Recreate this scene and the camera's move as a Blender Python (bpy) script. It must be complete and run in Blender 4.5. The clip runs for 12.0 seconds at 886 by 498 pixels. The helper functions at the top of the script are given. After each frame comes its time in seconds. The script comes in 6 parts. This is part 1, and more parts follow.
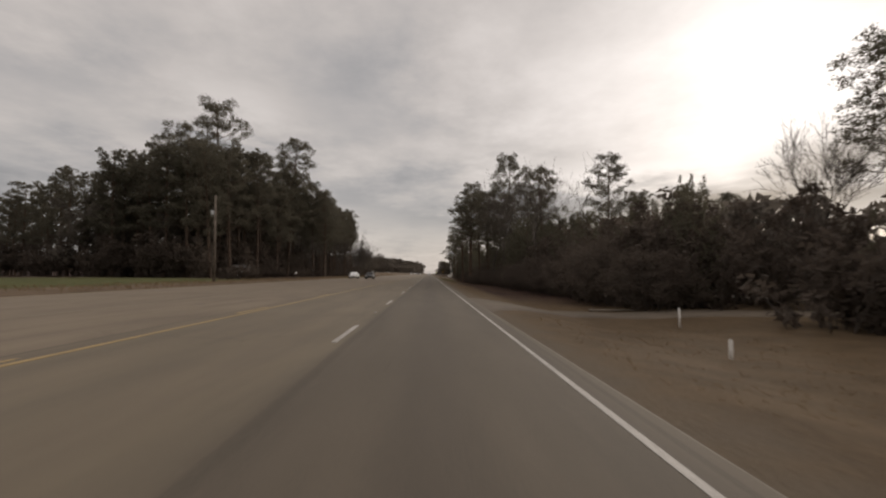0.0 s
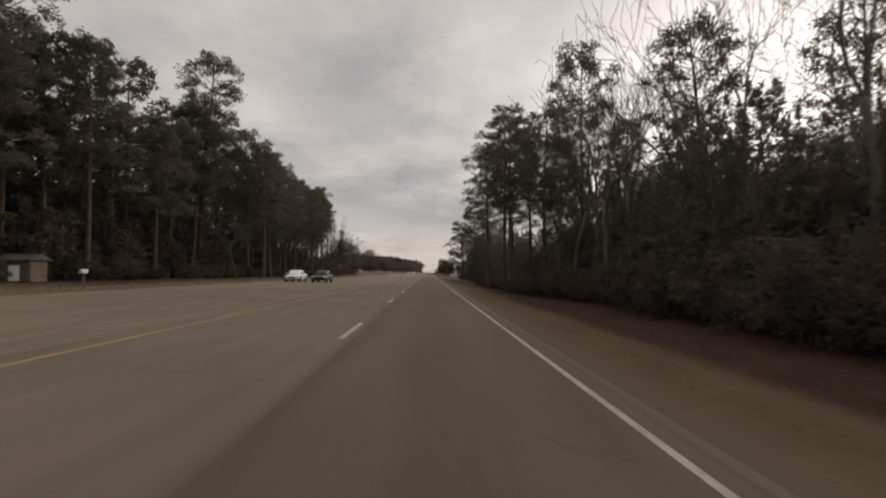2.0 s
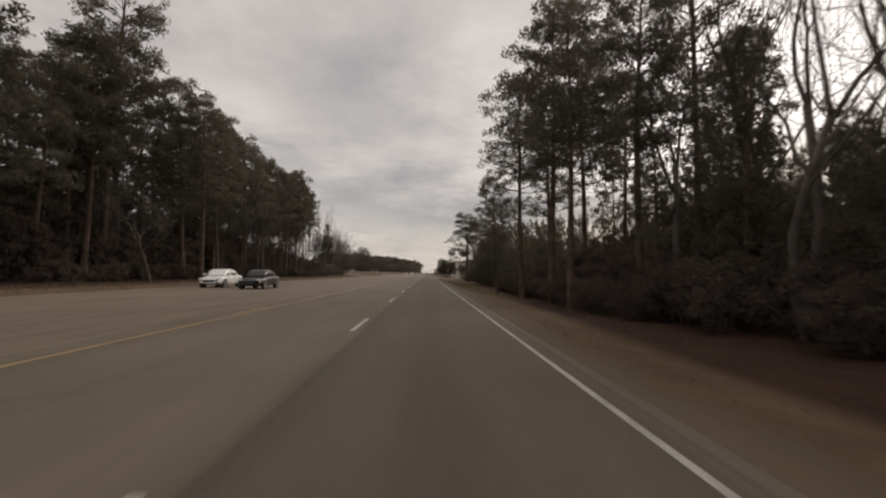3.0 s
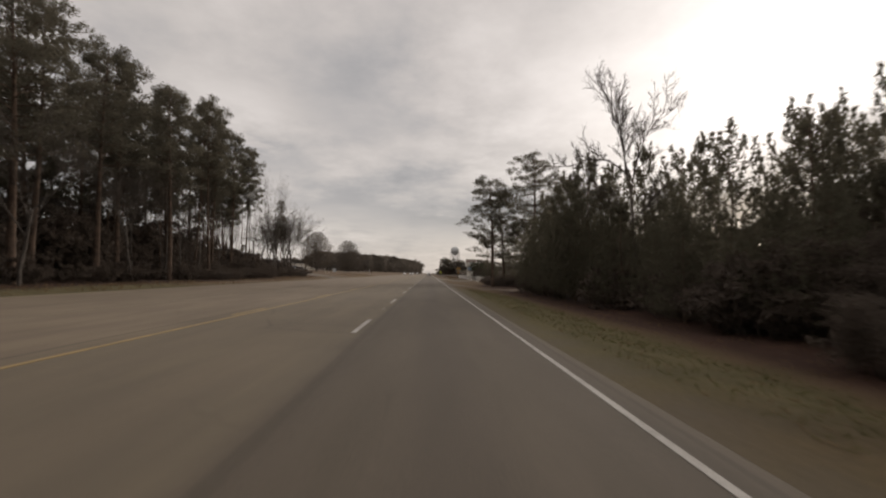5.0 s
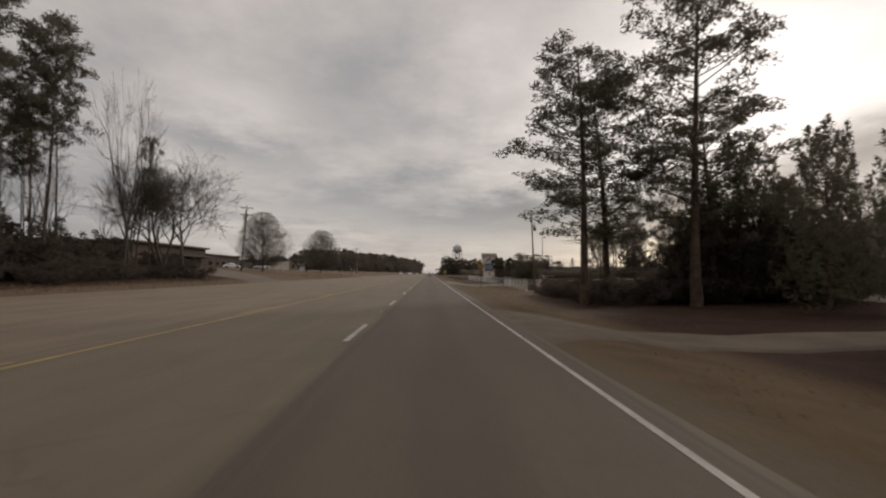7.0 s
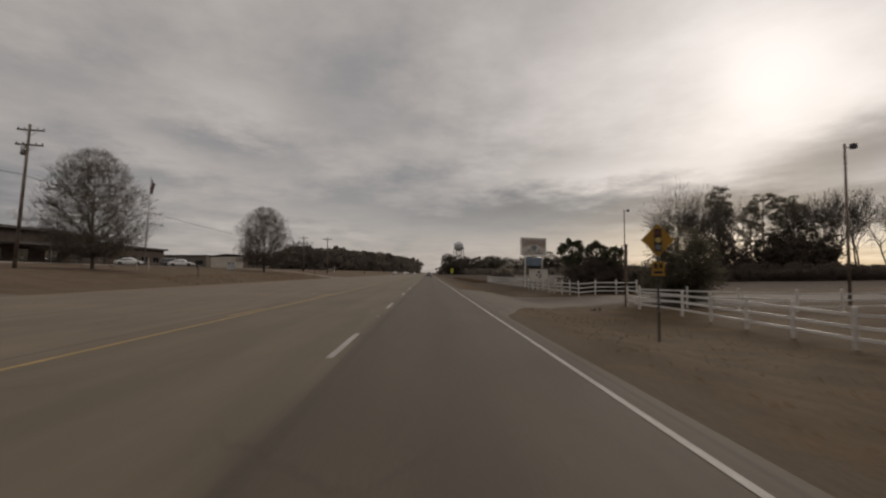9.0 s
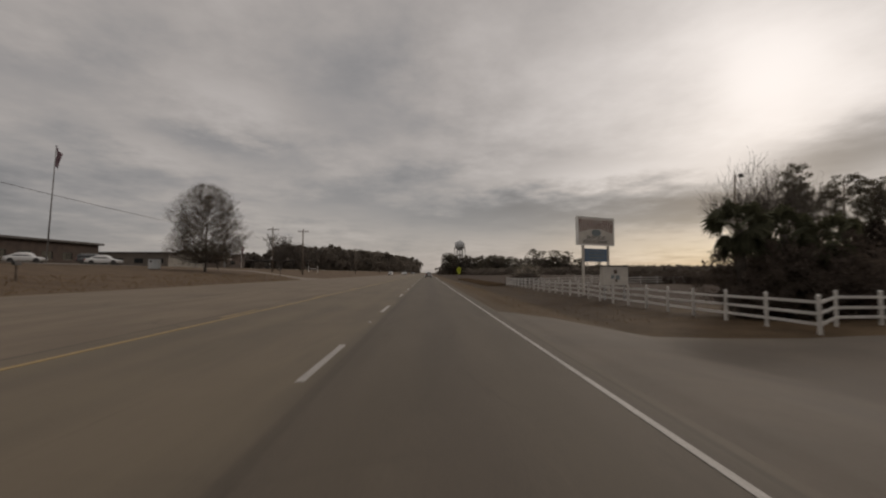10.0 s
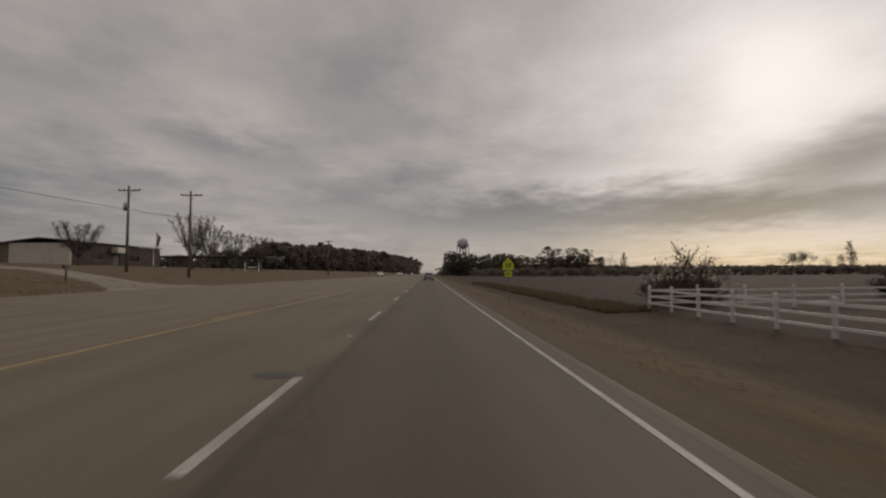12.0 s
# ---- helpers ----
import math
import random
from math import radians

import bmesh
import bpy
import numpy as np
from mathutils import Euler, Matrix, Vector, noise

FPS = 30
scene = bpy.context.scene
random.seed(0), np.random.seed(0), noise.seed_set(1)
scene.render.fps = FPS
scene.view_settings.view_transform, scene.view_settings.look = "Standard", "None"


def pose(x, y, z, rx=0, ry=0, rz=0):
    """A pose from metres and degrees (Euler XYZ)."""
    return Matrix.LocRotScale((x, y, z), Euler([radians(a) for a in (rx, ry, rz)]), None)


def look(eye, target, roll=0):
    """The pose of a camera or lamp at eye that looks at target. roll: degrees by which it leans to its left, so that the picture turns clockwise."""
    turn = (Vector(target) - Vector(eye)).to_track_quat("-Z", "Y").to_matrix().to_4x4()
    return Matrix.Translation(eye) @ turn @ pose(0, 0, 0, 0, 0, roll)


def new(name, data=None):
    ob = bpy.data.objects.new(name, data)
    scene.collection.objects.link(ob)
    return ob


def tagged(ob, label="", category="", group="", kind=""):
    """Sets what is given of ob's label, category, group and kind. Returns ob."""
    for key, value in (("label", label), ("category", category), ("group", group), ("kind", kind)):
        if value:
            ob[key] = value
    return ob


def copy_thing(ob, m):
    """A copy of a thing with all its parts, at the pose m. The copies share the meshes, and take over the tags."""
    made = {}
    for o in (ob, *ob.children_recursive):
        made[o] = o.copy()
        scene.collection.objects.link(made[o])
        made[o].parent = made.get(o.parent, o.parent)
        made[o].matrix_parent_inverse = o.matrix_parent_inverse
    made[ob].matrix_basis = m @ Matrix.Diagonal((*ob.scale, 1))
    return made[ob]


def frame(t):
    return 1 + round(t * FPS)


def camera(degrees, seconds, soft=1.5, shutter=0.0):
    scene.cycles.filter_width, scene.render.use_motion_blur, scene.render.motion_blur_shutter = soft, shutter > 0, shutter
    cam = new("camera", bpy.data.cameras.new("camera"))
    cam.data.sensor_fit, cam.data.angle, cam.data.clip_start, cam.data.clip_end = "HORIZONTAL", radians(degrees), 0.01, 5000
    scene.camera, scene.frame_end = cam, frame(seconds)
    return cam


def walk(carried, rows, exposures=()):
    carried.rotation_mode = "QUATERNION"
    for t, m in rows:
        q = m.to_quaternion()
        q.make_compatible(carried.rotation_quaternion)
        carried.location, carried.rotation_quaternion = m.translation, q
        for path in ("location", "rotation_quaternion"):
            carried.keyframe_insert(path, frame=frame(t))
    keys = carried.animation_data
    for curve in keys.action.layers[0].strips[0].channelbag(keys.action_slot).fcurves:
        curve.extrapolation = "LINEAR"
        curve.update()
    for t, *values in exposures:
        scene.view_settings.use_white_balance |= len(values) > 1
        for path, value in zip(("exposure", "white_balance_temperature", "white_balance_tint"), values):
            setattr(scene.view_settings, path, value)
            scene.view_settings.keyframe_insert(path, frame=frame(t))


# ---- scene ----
cam = camera(82.1, 12.0, soft=2.2, shutter=0.18)

# The drive: seconds, sideways, along the road, yaw and pitch offsets in degrees
EYE_HEIGHT = 1.42
PATH = (
    (0.0, 0.00, 0.0, 0.13, 0.06), (0.5, -0.03, 12.9, 0.14, 0.09), (1.0, -0.05, 25.8, 0.14, 0.02),
    (1.5, -0.08, 38.5, 0.10, -0.03), (2.0, -0.09, 50.6, 0.02, -0.05), (2.5, -0.10, 62.4, -0.06, -0.03),
    (3.0, -0.11, 74.2, -0.09, 0.01), (5.0, -0.17, 123.8, 0.05, 0.03), (5.5, -0.18, 136.1, 0.07, 0.02),
    (6.0, -0.19, 148.2, 0.09, 0.05), (6.5, -0.19, 160.4, 0.10, 0.02), (7.0, -0.22, 172.5, 0.09, 0.03),
    (9.0, -0.32, 222.8, -0.03, -0.03), (9.5, -0.33, 235.4, -0.05, -0.04), (10.0, -0.30, 247.9, -0.07, -0.02),
    (10.5, -0.25, 260.3, -0.08, 0.02), (11.0, -0.23, 272.7, -0.08, 0.02), (11.5, -0.21, 285.2, -0.07, 0.03),
    (12.0, -0.20, 297.5, -0.05, 0.06),
)
walk(cam, [(t, pose(x, y, EYE_HEIGHT, 90 + 2.69 + dp, 0, -1.645 + dy)) for t, x, y, dy, dp in PATH],
     exposures=((0.0, 0.45, 6900, 14), (2.5, 0.5, 6900, 14), (5.5, 0.55, 6900, 14), (7.0, 0.35, 6900, 14), (9.0, 0.0, 6900, 14), (12.0, -0.15, 6900, 14)))

# ---------------------------------------------------------------- sky and sun
SUN_AZ, SUN_EL = 35.0, 18.5      # degrees to the right of the road's direction, and above the horizon


class Nodes:
    """Short hand for building node trees."""

    def __init__(self, tree):
        self.tree = tree
        tree.nodes.clear()

    def add(self, kind, **inputs):
        n = self.tree.nodes.new(kind)
        for key, value in inputs.items():
            name = key.replace("_", " ")
            self.put(n, name, value)
        return n

    def put(self, n, name, value):
        sock = n.inputs[int(name[1:])] if name[0] == "i" and name[1:].isdigit() else n.inputs[name]
        if isinstance(value, bpy.types.NodeSocket):
            self.tree.links.new(value, sock)
        else:
            sock.default_value = value

    def math(self, op, a, b=0.0, c=0.0, clamp=False):
        n = self.tree.nodes.new("ShaderNodeMath")
        n.operation, n.use_clamp = op, clamp
        for k, v in enumerate((a, b, c)):
            if isinstance(v, bpy.types.NodeSocket):
                self.tree.links.new(v, n.inputs[k])
            else:
                n.inputs[k].default_value = v
        return n.outputs[0]

    def mix(self, fac, a, b, blend="MIX"):
        n = self.tree.nodes.new("ShaderNodeMix")
        n.data_type, n.blend_type = "RGBA", blend
        for k, v in ((0, fac), (6, a), (7, b)):
            if isinstance(v, bpy.types.NodeSocket):
                self.tree.links.new(v, n.inputs[k])
            elif k:
                n.inputs[k].default_value = (*v, 1)
            else:
                n.inputs[k].default_value = v
        return n.outputs[2]

    def scaled(self, vector, by):
        n = self.add("ShaderNodeVectorMath", i0=vector, i1=by)
        n.operation = "MULTIPLY"
        return n.outputs[0]

    def noise(self, vector, scale, detail=4.0, rough=0.55):
        n = self.add("ShaderNodeTexNoise", Vector=vector, Scale=scale, Detail=detail, Roughness=rough)
        return n.outputs["Fac"]

    def span(self, value, lo, hi, a=0.0, b=1.0):
        n = self.tree.nodes.new("ShaderNodeMapRange")
        n.interpolation_type = "SMOOTHSTEP"
        for k, v in enumerate((value, lo, hi, a, b)):
            if isinstance(v, bpy.types.NodeSocket):
                self.tree.links.new(v, n.inputs[k])
            else:
                n.inputs[k].default_value = v
        return n.outputs[0]


def make_world():
    world = bpy.data.worlds.new("overcast_sky")
    scene.world = world
    world.use_nodes = True
    k = Nodes(world.node_tree)
    way = k.add("ShaderNodeTexCoord").outputs["Generated"]
    sep = k.add("ShaderNodeSeparateXYZ", Vector=way)
    x, y, z = sep.outputs
    # a flat cloud deck seen in perspective
    deep = k.math("ADD", k.math("MAXIMUM", z, 0.0), 0.10)
    deck = k.add("ShaderNodeCombineXYZ", X=k.math("DIVIDE", x, deep), Y=k.math("MULTIPLY", k.math("DIVIDE", y, deep), 0.8), Z=0.0).outputs[0]
    broad = k.noise(deck, 0.55, 5.0, 0.55)
    fine = k.noise(deck, 2.1, 6.0, 0.6)
    ahead = k.math("MAXIMUM", y, 0.05)
    u, v = k.math("DIVIDE", x, ahead), k.math("DIVIDE", z, ahead)
    ruffle = k.math("MULTIPLY", k.math("SUBTRACT", fine, 0.5), 0.12)
    u2, v2 = k.math("ADD", u, ruffle), k.math("ADD", v, ruffle)

    def blob(u0, v0, a, b, tilt=0.0):
        du, dv = k.math("SUBTRACT", u2, u0), k.math("SUBTRACT", v2, v0)
        dv = k.math("SUBTRACT", dv, k.math("MULTIPLY", du, tilt))
        q = k.math("ADD", k.math("POWER", k.math("ABSOLUTE", k.math("DIVIDE", du, a)), 2.0), k.math("POWER", k.math("ABSOLUTE", k.math("DIVIDE", dv, b)), 2.0))
        return k.math("EXPONENT", k.math("MULTIPLY", q, -1.0))

    shade = k.math("ADD", k.math("MULTIPLY", k.math("SUBTRACT", broad, 0.5), 0.75), k.math("MULTIPLY", k.math("SUBTRACT", fine, 0.5), 1.0))
    for amount, spot in CLOUDS:
        shade = k.math("ADD", shade, k.math("MULTIPLY", blob(*spot), amount))
    tone = k.math("MULTIPLY", 0.43, k.math("EXPONENT", k.math("MULTIPLY", shade, 1.08)))
    # thin cloud round the sun
    az, el = radians(SUN_AZ), radians(SUN_EL)
    sun = Vector((math.sin(az) * math.cos(el), math.cos(az) * math.cos(el), math.sin(el)))
    dot = k.add("ShaderNodeVectorMath", i0=way, i1=tuple(sun))
    dot.operation = "DOT_PRODUCT"
    near = k.math("MAXIMUM", dot.outputs["Value"], 0.0)
    veil = k.math("EXPONENT", k.math("MULTIPLY", shade, 1.5))
    wide = k.math("MULTIPLY", k.math("POWER", near, 18.0), k.math("MULTIPLY", veil, 0.30))
    tight = k.math("MULTIPLY", k.math("POWER", near, 85.0), k.math("MULTIPLY", veil, 1.3))
    core = k.math("MULTIPLY", k.math("POWER", near, 700.0), 2.0)
    # warm low sky towards the sun, cool elsewhere
    warm = k.math("MULTIPLY", k.span(v, 0.03, 0.13, 1.0, 0.0), k.span(u, 0.12, 0.62, 0.0, 1.0))
    cool = k.span(tone, 0.22, 0.46, 1.0, 0.0)
    tint = k.mix(cool, (1.0, 0.960, 0.928), (0.94, 0.965, 1.005))
    tint = k.mix(warm, tint, (1.14, 0.92, 0.55))
    cloud = k.mix(1.0, tint, k.add("ShaderNodeCombineColor", Red=tone, Green=tone, Blue=tone).outputs[0], "MULTIPLY")
    glow = k.math("ADD", k.math("ADD", wide, tight), core)
    cloud = k.mix(1.0, cloud, k.add("ShaderNodeCombineColor", Red=glow, Green=k.math("MULTIPLY", glow, 0.98), Blue=k.math("MULTIPLY", glow, 0.96)).outputs[0], "ADD")
    # the deck scatters: brightness levels off towards the sun
    soft_sky = k.add("ShaderNodeSeparateColor", Color=cloud)
    cloud = k.add("ShaderNodeCombineColor", **{n: k.math("MULTIPLY", 0.98, k.math("SUBTRACT", 1.0, k.math("EXPONENT", k.math("MULTIPLY", soft_sky.outputs[n], -1.22)))) for n in ("Red", "Green", "Blue")}).outputs[0]
    lift = k.span(z, 0.48, 1.0, 1.0, 2.3)
    cloud = k.mix(1.0, cloud, k.add("ShaderNodeCombineColor", Red=lift, Green=lift, Blue=lift).outputs[0], "MULTIPLY")
    sky = k.tree.nodes.new("ShaderNodeTexSky")
    sky.sky_type, sky.sun_disc, sky.sun_elevation, sky.sun_rotation = "NISHITA", False, el, az
    blue = k.add("ShaderNodeBackground", Color=sky.outputs[0], Strength=0.05)
    deck_light = k.add("ShaderNodeBackground", Color=cloud, Strength=SKY_STRENGTH)
    both = k.add("ShaderNodeMixShader", Fac=0.9, i1=blue.outputs[0], i2=deck_light.outputs[0])
    k.add("ShaderNodeOutputWorld", Surface=both.outputs[0])
    lamp = bpy.data.lights.new("hazy_sun", "SUN")
    lamp.energy, lamp.angle, lamp.color = 0.9, radians(12), (1.0, 0.93, 0.83)
    ob = new("hazy_sun", lamp)
    ob.matrix_world = look(sun * 200, (0, 0, 0))


# brighter (+) and darker (-) parts of the cloud deck: how much, (sideways, up, width, height, slant)
CLOUDS = (
    (-0.26, (-0.12, 0.37, 0.15, 0.10, 0.0)), (-0.30, (-0.05, 0.17, 0.20, 0.035, 0.10)), (-0.62, (0.32, 0.125, 0.48, 0.040, 0.03)),
    (-1.05, (0.88, 0.255, 0.24, 0.055, 0.30)), (-0.75, (0.80, 0.150, 0.36, 0.040, 0.12)), (0.25, (0.22, 0.36, 0.18, 0.12, 0.0)),
    (0.42, (0.36, 0.195, 0.26, 0.026, 0.10)), (0.25, (-0.20, 0.10, 0.16, 0.025, -0.05)), (-0.36, (-0.42, 0.25, 0.13, 0.022, -0.2)),
    (0.20, (-0.36, 0.33, 0.20, 0.045, -0.3)), (-0.50, (-0.88, 0.12, 0.28, 0.12, 0.0)), (-0.25, (-0.75, 0.40, 0.20, 0.06, 0.0)),
    (0.40, (0.78, 0.062, 0.46, 0.040, 0.03)), (0.20, (-0.55, 0.24, 0.12, 0.03, -0.3)),
)
SKY_STRENGTH = 1.0
make_world()


# ---------------------------------------------------------------- materials
def material(name, dark, light, scale=3.0, fine=30.0, rough=0.8, bump=0.2, metal=0.0, world_space=False, fine_amount=0.35, spec=0.3):
    """Two tones mixed by broad and fine noise, with relief; each object gets its own offset."""
    m = bpy.data.materials.new(name)
    m.use_nodes = True
    k = Nodes(m.node_tree)
    if world_space:
        at = k.add("ShaderNodeNewGeometry").outputs["Position"]
    else:
        shift = k.add("ShaderNodeObjectInfo").outputs["Random"]
        at = k.add("ShaderNodeVectorMath", i0=k.add("ShaderNodeTexCoord").outputs["Object"], i1=k.add("ShaderNodeCombineXYZ", X=k.math("MULTIPLY", shift, 37.0), Y=shift, Z=0.0).outputs[0]).outputs[0]
    a = k.noise(at, scale, 4.0)
    b = k.noise(at, fine, 5.0, 0.65)
    f = k.math("ADD", k.math("MULTIPLY", k.span(a, 0.3, 0.7), 1.0 - fine_amount), k.math("MULTIPLY", k.span(b, 0.3, 0.7), fine_amount))
    colour = k.mix(f, dark, light)
    relief = k.add("ShaderNodeBump", Strength=bump, Distance=0.02, Height=b)
    p = k.add("ShaderNodeBsdfPrincipled", Base_Color=colour, Metallic=metal, Normal=relief.outputs[0])
    k.put(p, "Roughness", k.math("ADD", rough - 0.08, k.math("MULTIPLY", a, 0.16)))
    k.put(p, "Specular IOR Level", spec)
    k.add("ShaderNodeOutputMaterial", Surface=p.outputs[0])
    return m


def leaf_material(name, dark, light, through_light=0.25):
    m = bpy.data.materials.new(name)
    m.use_nodes = True
    k = Nodes(m.node_tree)
    isle = k.add("ShaderNodeNewGeometry").outputs["Random Per Island"]
    whole = k.add("ShaderNodeObjectInfo").outputs["Random"]
    f = k.math("ADD", k.math("MULTIPLY", isle, 0.45), k.math("MULTIPLY", whole, 0.55))
    colour = k.mix(f, dark, light)
    d = k.add("ShaderNodeBsdfPrincipled", Base_Color=colour, Roughness=0.75)
    k.put(d, "Specular IOR Level", 0.12)
    tr = k.add("ShaderNodeBsdfTranslucent", Color=colour)
    s = k.add("ShaderNodeMixShader", Fac=through_light, i1=d.outputs[0], i2=tr.outputs[0])
    k.add("ShaderNodeOutputMaterial", Surface=s.outputs[0])
    return m


def asphalt_material():
    """Worn asphalt: each lane its own age, with wheel paths, seams, cracks and aggregate."""
    m = bpy.data.materials.new("worn_asphalt")
    m.use_nodes = True
    k = Nodes(m.node_tree)
    at = k.add("ShaderNodeNewGeometry").outputs["Position"]
    x, y, z = k.add("ShaderNodeSeparateXYZ", Vector=at).outputs
    broad = k.noise(at, 0.23, 4.0)
    mid = k.noise(k.scaled(at, (1.0, 0.12, 1.0)), 1.4, 4.0)
    grit = k.noise(at, 60.0, 3.0, 0.7)
    wob = k.math("MULTIPLY", k.math("SUBTRACT", broad, 0.5), 0.5)
    xw = k.math("ADD", x, wob)
    # old pale lanes to the far side, darker newer lane on the near side
    old = k.mix(k.span(mid, 0.3, 0.7), (0.117, 0.090, 0.064), (0.158, 0.124, 0.087))
    middle = k.mix(k.span(mid, 0.3, 0.7), (0.095, 0.077, 0.055), (0.123, 0.099, 0.068))
    newer = k.mix(k.span(mid, 0.3, 0.7), (0.053, 0.043, 0.032), (0.071, 0.057, 0.043))
    c = k.mix(k.span(xw, -6.9, -6.3), old, middle)
    c = k.mix(k.span(xw, -2.0, -1.5), c, newer)
    c = k.mix(k.span(xw, 1.95, 2.25), c, (0.083, 0.067, 0.049))
    # wheel paths
    for wx in (-4.9, -3.1, -13.0, -14.9, -16.8, -18.6):
        path = k.span(k.math("ABSOLUTE", k.math("SUBTRACT", xw, wx)), 0.15, 0.75, 0.22, 0.0)
        c = k.mix(path, c, (0.145, 0.113, 0.080))
    for wx in (-0.85, 0.95):
        path = k.span(k.math("ABSOLUTE", k.math("SUBTRACT", xw, wx)), 0.15, 0.7, 0.20, 0.0)
        c = k.mix(path, c, (0.104, 0.083, 0.059))
    oil = k.span(k.math("ABSOLUTE", k.math("SUBTRACT", xw, 0.05)), 0.1, 0.6, 0.35, 0.0)
    c = k.mix(oil, c, (0.047, 0.037, 0.029))
    # seams along the lane joints
    for wx, wide in ((-1.62, 0.13), (-6.75, 0.07), (-11.9, 0.08), (2.14, 0.06)):
        seam = k.span(k.math("ABSOLUTE", k.math("SUBTRACT", k.math("ADD", x, k.math("MULTIPLY", k.math("SUBTRACT", mid, 0.5), 0.12)), wx)), wide * 0.3, wide, 0.55, 0.0)
        c = k.mix(seam, c, (0.038, 0.031, 0.023))
    # fine cracks
    cell = k.add("ShaderNodeTexVoronoi", Vector=k.add("ShaderNodeVectorMath", i0=at, i1=k.add("ShaderNodeCombineXYZ", X=k.math("MULTIPLY", mid, 0.8), Y=mid, Z=0.0).outputs[0]).outputs[0], Scale=0.22)
    cell.feature = "DISTANCE_TO_EDGE"
    crack = k.math("MULTIPLY", k.span(cell.outputs["Distance"], 0.0, 0.008, 0.5, 0.0), k.span(broad, 0.45, 0.62))
    c = k.mix(crack, c, (0.030, 0.024, 0.018))
    c = k.mix(k.math("MULTIPLY", k.span(grit, 0.35, 0.7), 0.30), c, (0.166, 0.133, 0.096))
    c = k.mix(k.span(broad, 0.35, 0.75, 0.0, 0.22), c, (0.059, 0.047, 0.033))
    relief = k.add("ShaderNodeBump", Strength=0.35, Distance=0.008, Height=grit)
    p = k.add("ShaderNodeBsdfPrincipled", Base_Color=c, Roughness=0.82, Normal=relief.outputs[0])
    k.put(p, "Specular IOR Level", 0.28)
    k.add("ShaderNodeOutputMaterial", Surface=p.outputs[0])
    return m


def ground_material():
    """Dry winter turf, green turf, rusty pine straw, bare sandy soil and field, each where it lies, with the wood's
    shade painted along its edge.
    """
    m = bpy.data.materials.new("winter_ground")
    m.use_nodes = True
    k = Nodes(m.node_tree)
    at = k.add("ShaderNodeNewGeometry").outputs["Position"]
    x, y, z = k.add("ShaderNodeSeparateXYZ", Vector=at).outputs
    big = k.noise(at, 0.09, 4.0)
    mid = k.noise(at, 0.7, 5.0)
    fine = k.noise(at, 9.0, 5.0, 0.7)
    f = k.math("ADD", k.math("MULTIPLY", k.span(mid, 0.3, 0.7), 0.55), k.math("MULTIPLY", k.span(fine, 0.3, 0.7), 0.45))
    xw = k.math("ADD", x, k.math("MULTIPLY", k.math("SUBTRACT", mid, 0.5), 2.2))
    yw = k.math("ADD", y, k.math("MULTIPLY", k.math("SUBTRACT", big, 0.5), 30.0))
    dry = k.mix(f, (0.056, 0.038, 0.022), (0.104, 0.072, 0.042))
    green = k.mix(f, (0.046, 0.050, 0.018), (0.086, 0.086, 0.034))
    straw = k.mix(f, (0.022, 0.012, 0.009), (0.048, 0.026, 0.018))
    field = k.mix(f, (0.028, 0.018, 0.012), (0.050, 0.032, 0.021))
    c = dry
    lawn = k.mix(f, (0.076, 0.053, 0.036), (0.134, 0.096, 0.064))
    c = k.mix(k.span(x, -19.0, -20.0), c, lawn)
    # green verge before and along the young pines, and the lawn beside the far lanes
    near_green = k.math("MULTIPLY", k.span(yw, 118.0, 134.0), k.span(yw, 166.0, 182.0, 1.0, 0.0))
    near_green = k.math("MULTIPLY", near_green, k.span(xw, 6.0, 7.6, 1.0, 0.0))
    c = k.mix(k.math("MULTIPLY", near_green, 0.5), c, green)
    far_green = k.math("MULTIPLY", k.span(x, -24.0, -27.0), k.span(yw, 74.0, 90.0, 1.0, 0.0))
    c = k.mix(far_green, c, green)
    # litter under the trees, and a strip of painted shade in front of it
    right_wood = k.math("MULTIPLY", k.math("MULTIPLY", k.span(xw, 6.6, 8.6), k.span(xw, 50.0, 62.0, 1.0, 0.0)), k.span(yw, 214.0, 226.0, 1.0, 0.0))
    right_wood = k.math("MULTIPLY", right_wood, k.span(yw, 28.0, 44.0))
    # the wood's edge shade is put into the colour, using the dark straw tone
    shade_edge = k.math("MULTIPLY", k.math("MULTIPLY", k.span(xw, 4.6, 6.4), k.span(x, 60.0, 50.0)), k.math("MULTIPLY", k.span(yw, 28.0, 44.0), k.span(yw, 108.0, 124.0, 1.0, 0.0)))
    right_wood = k.math("MAXIMUM", right_wood, shade_edge)
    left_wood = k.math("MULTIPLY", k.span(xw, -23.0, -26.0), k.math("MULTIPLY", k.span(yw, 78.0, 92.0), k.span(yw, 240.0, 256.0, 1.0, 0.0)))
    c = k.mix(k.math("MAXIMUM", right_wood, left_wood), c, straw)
    # field beyond the fence
    open_field = k.math("MULTIPLY", k.span(xw, 9.8, 12.0), k.span(yw, 266.0, 282.0))
    c = k.mix(open_field, c, field)
    # dark damp weeds in the ditch along the fence
    damp = k.mix(f, (0.026, 0.018, 0.012), (0.056, 0.038, 0.024))
    ditch = k.math("MULTIPLY", k.math("MULTIPLY", k.span(xw, 4.9, 7.4), k.span(xw, 11.0, 12.5, 1.0, 0.0)), k.span(yw, 258.0, 276.0))
    c = k.mix(k.math("MULTIPLY", ditch, 0.85), c, damp)
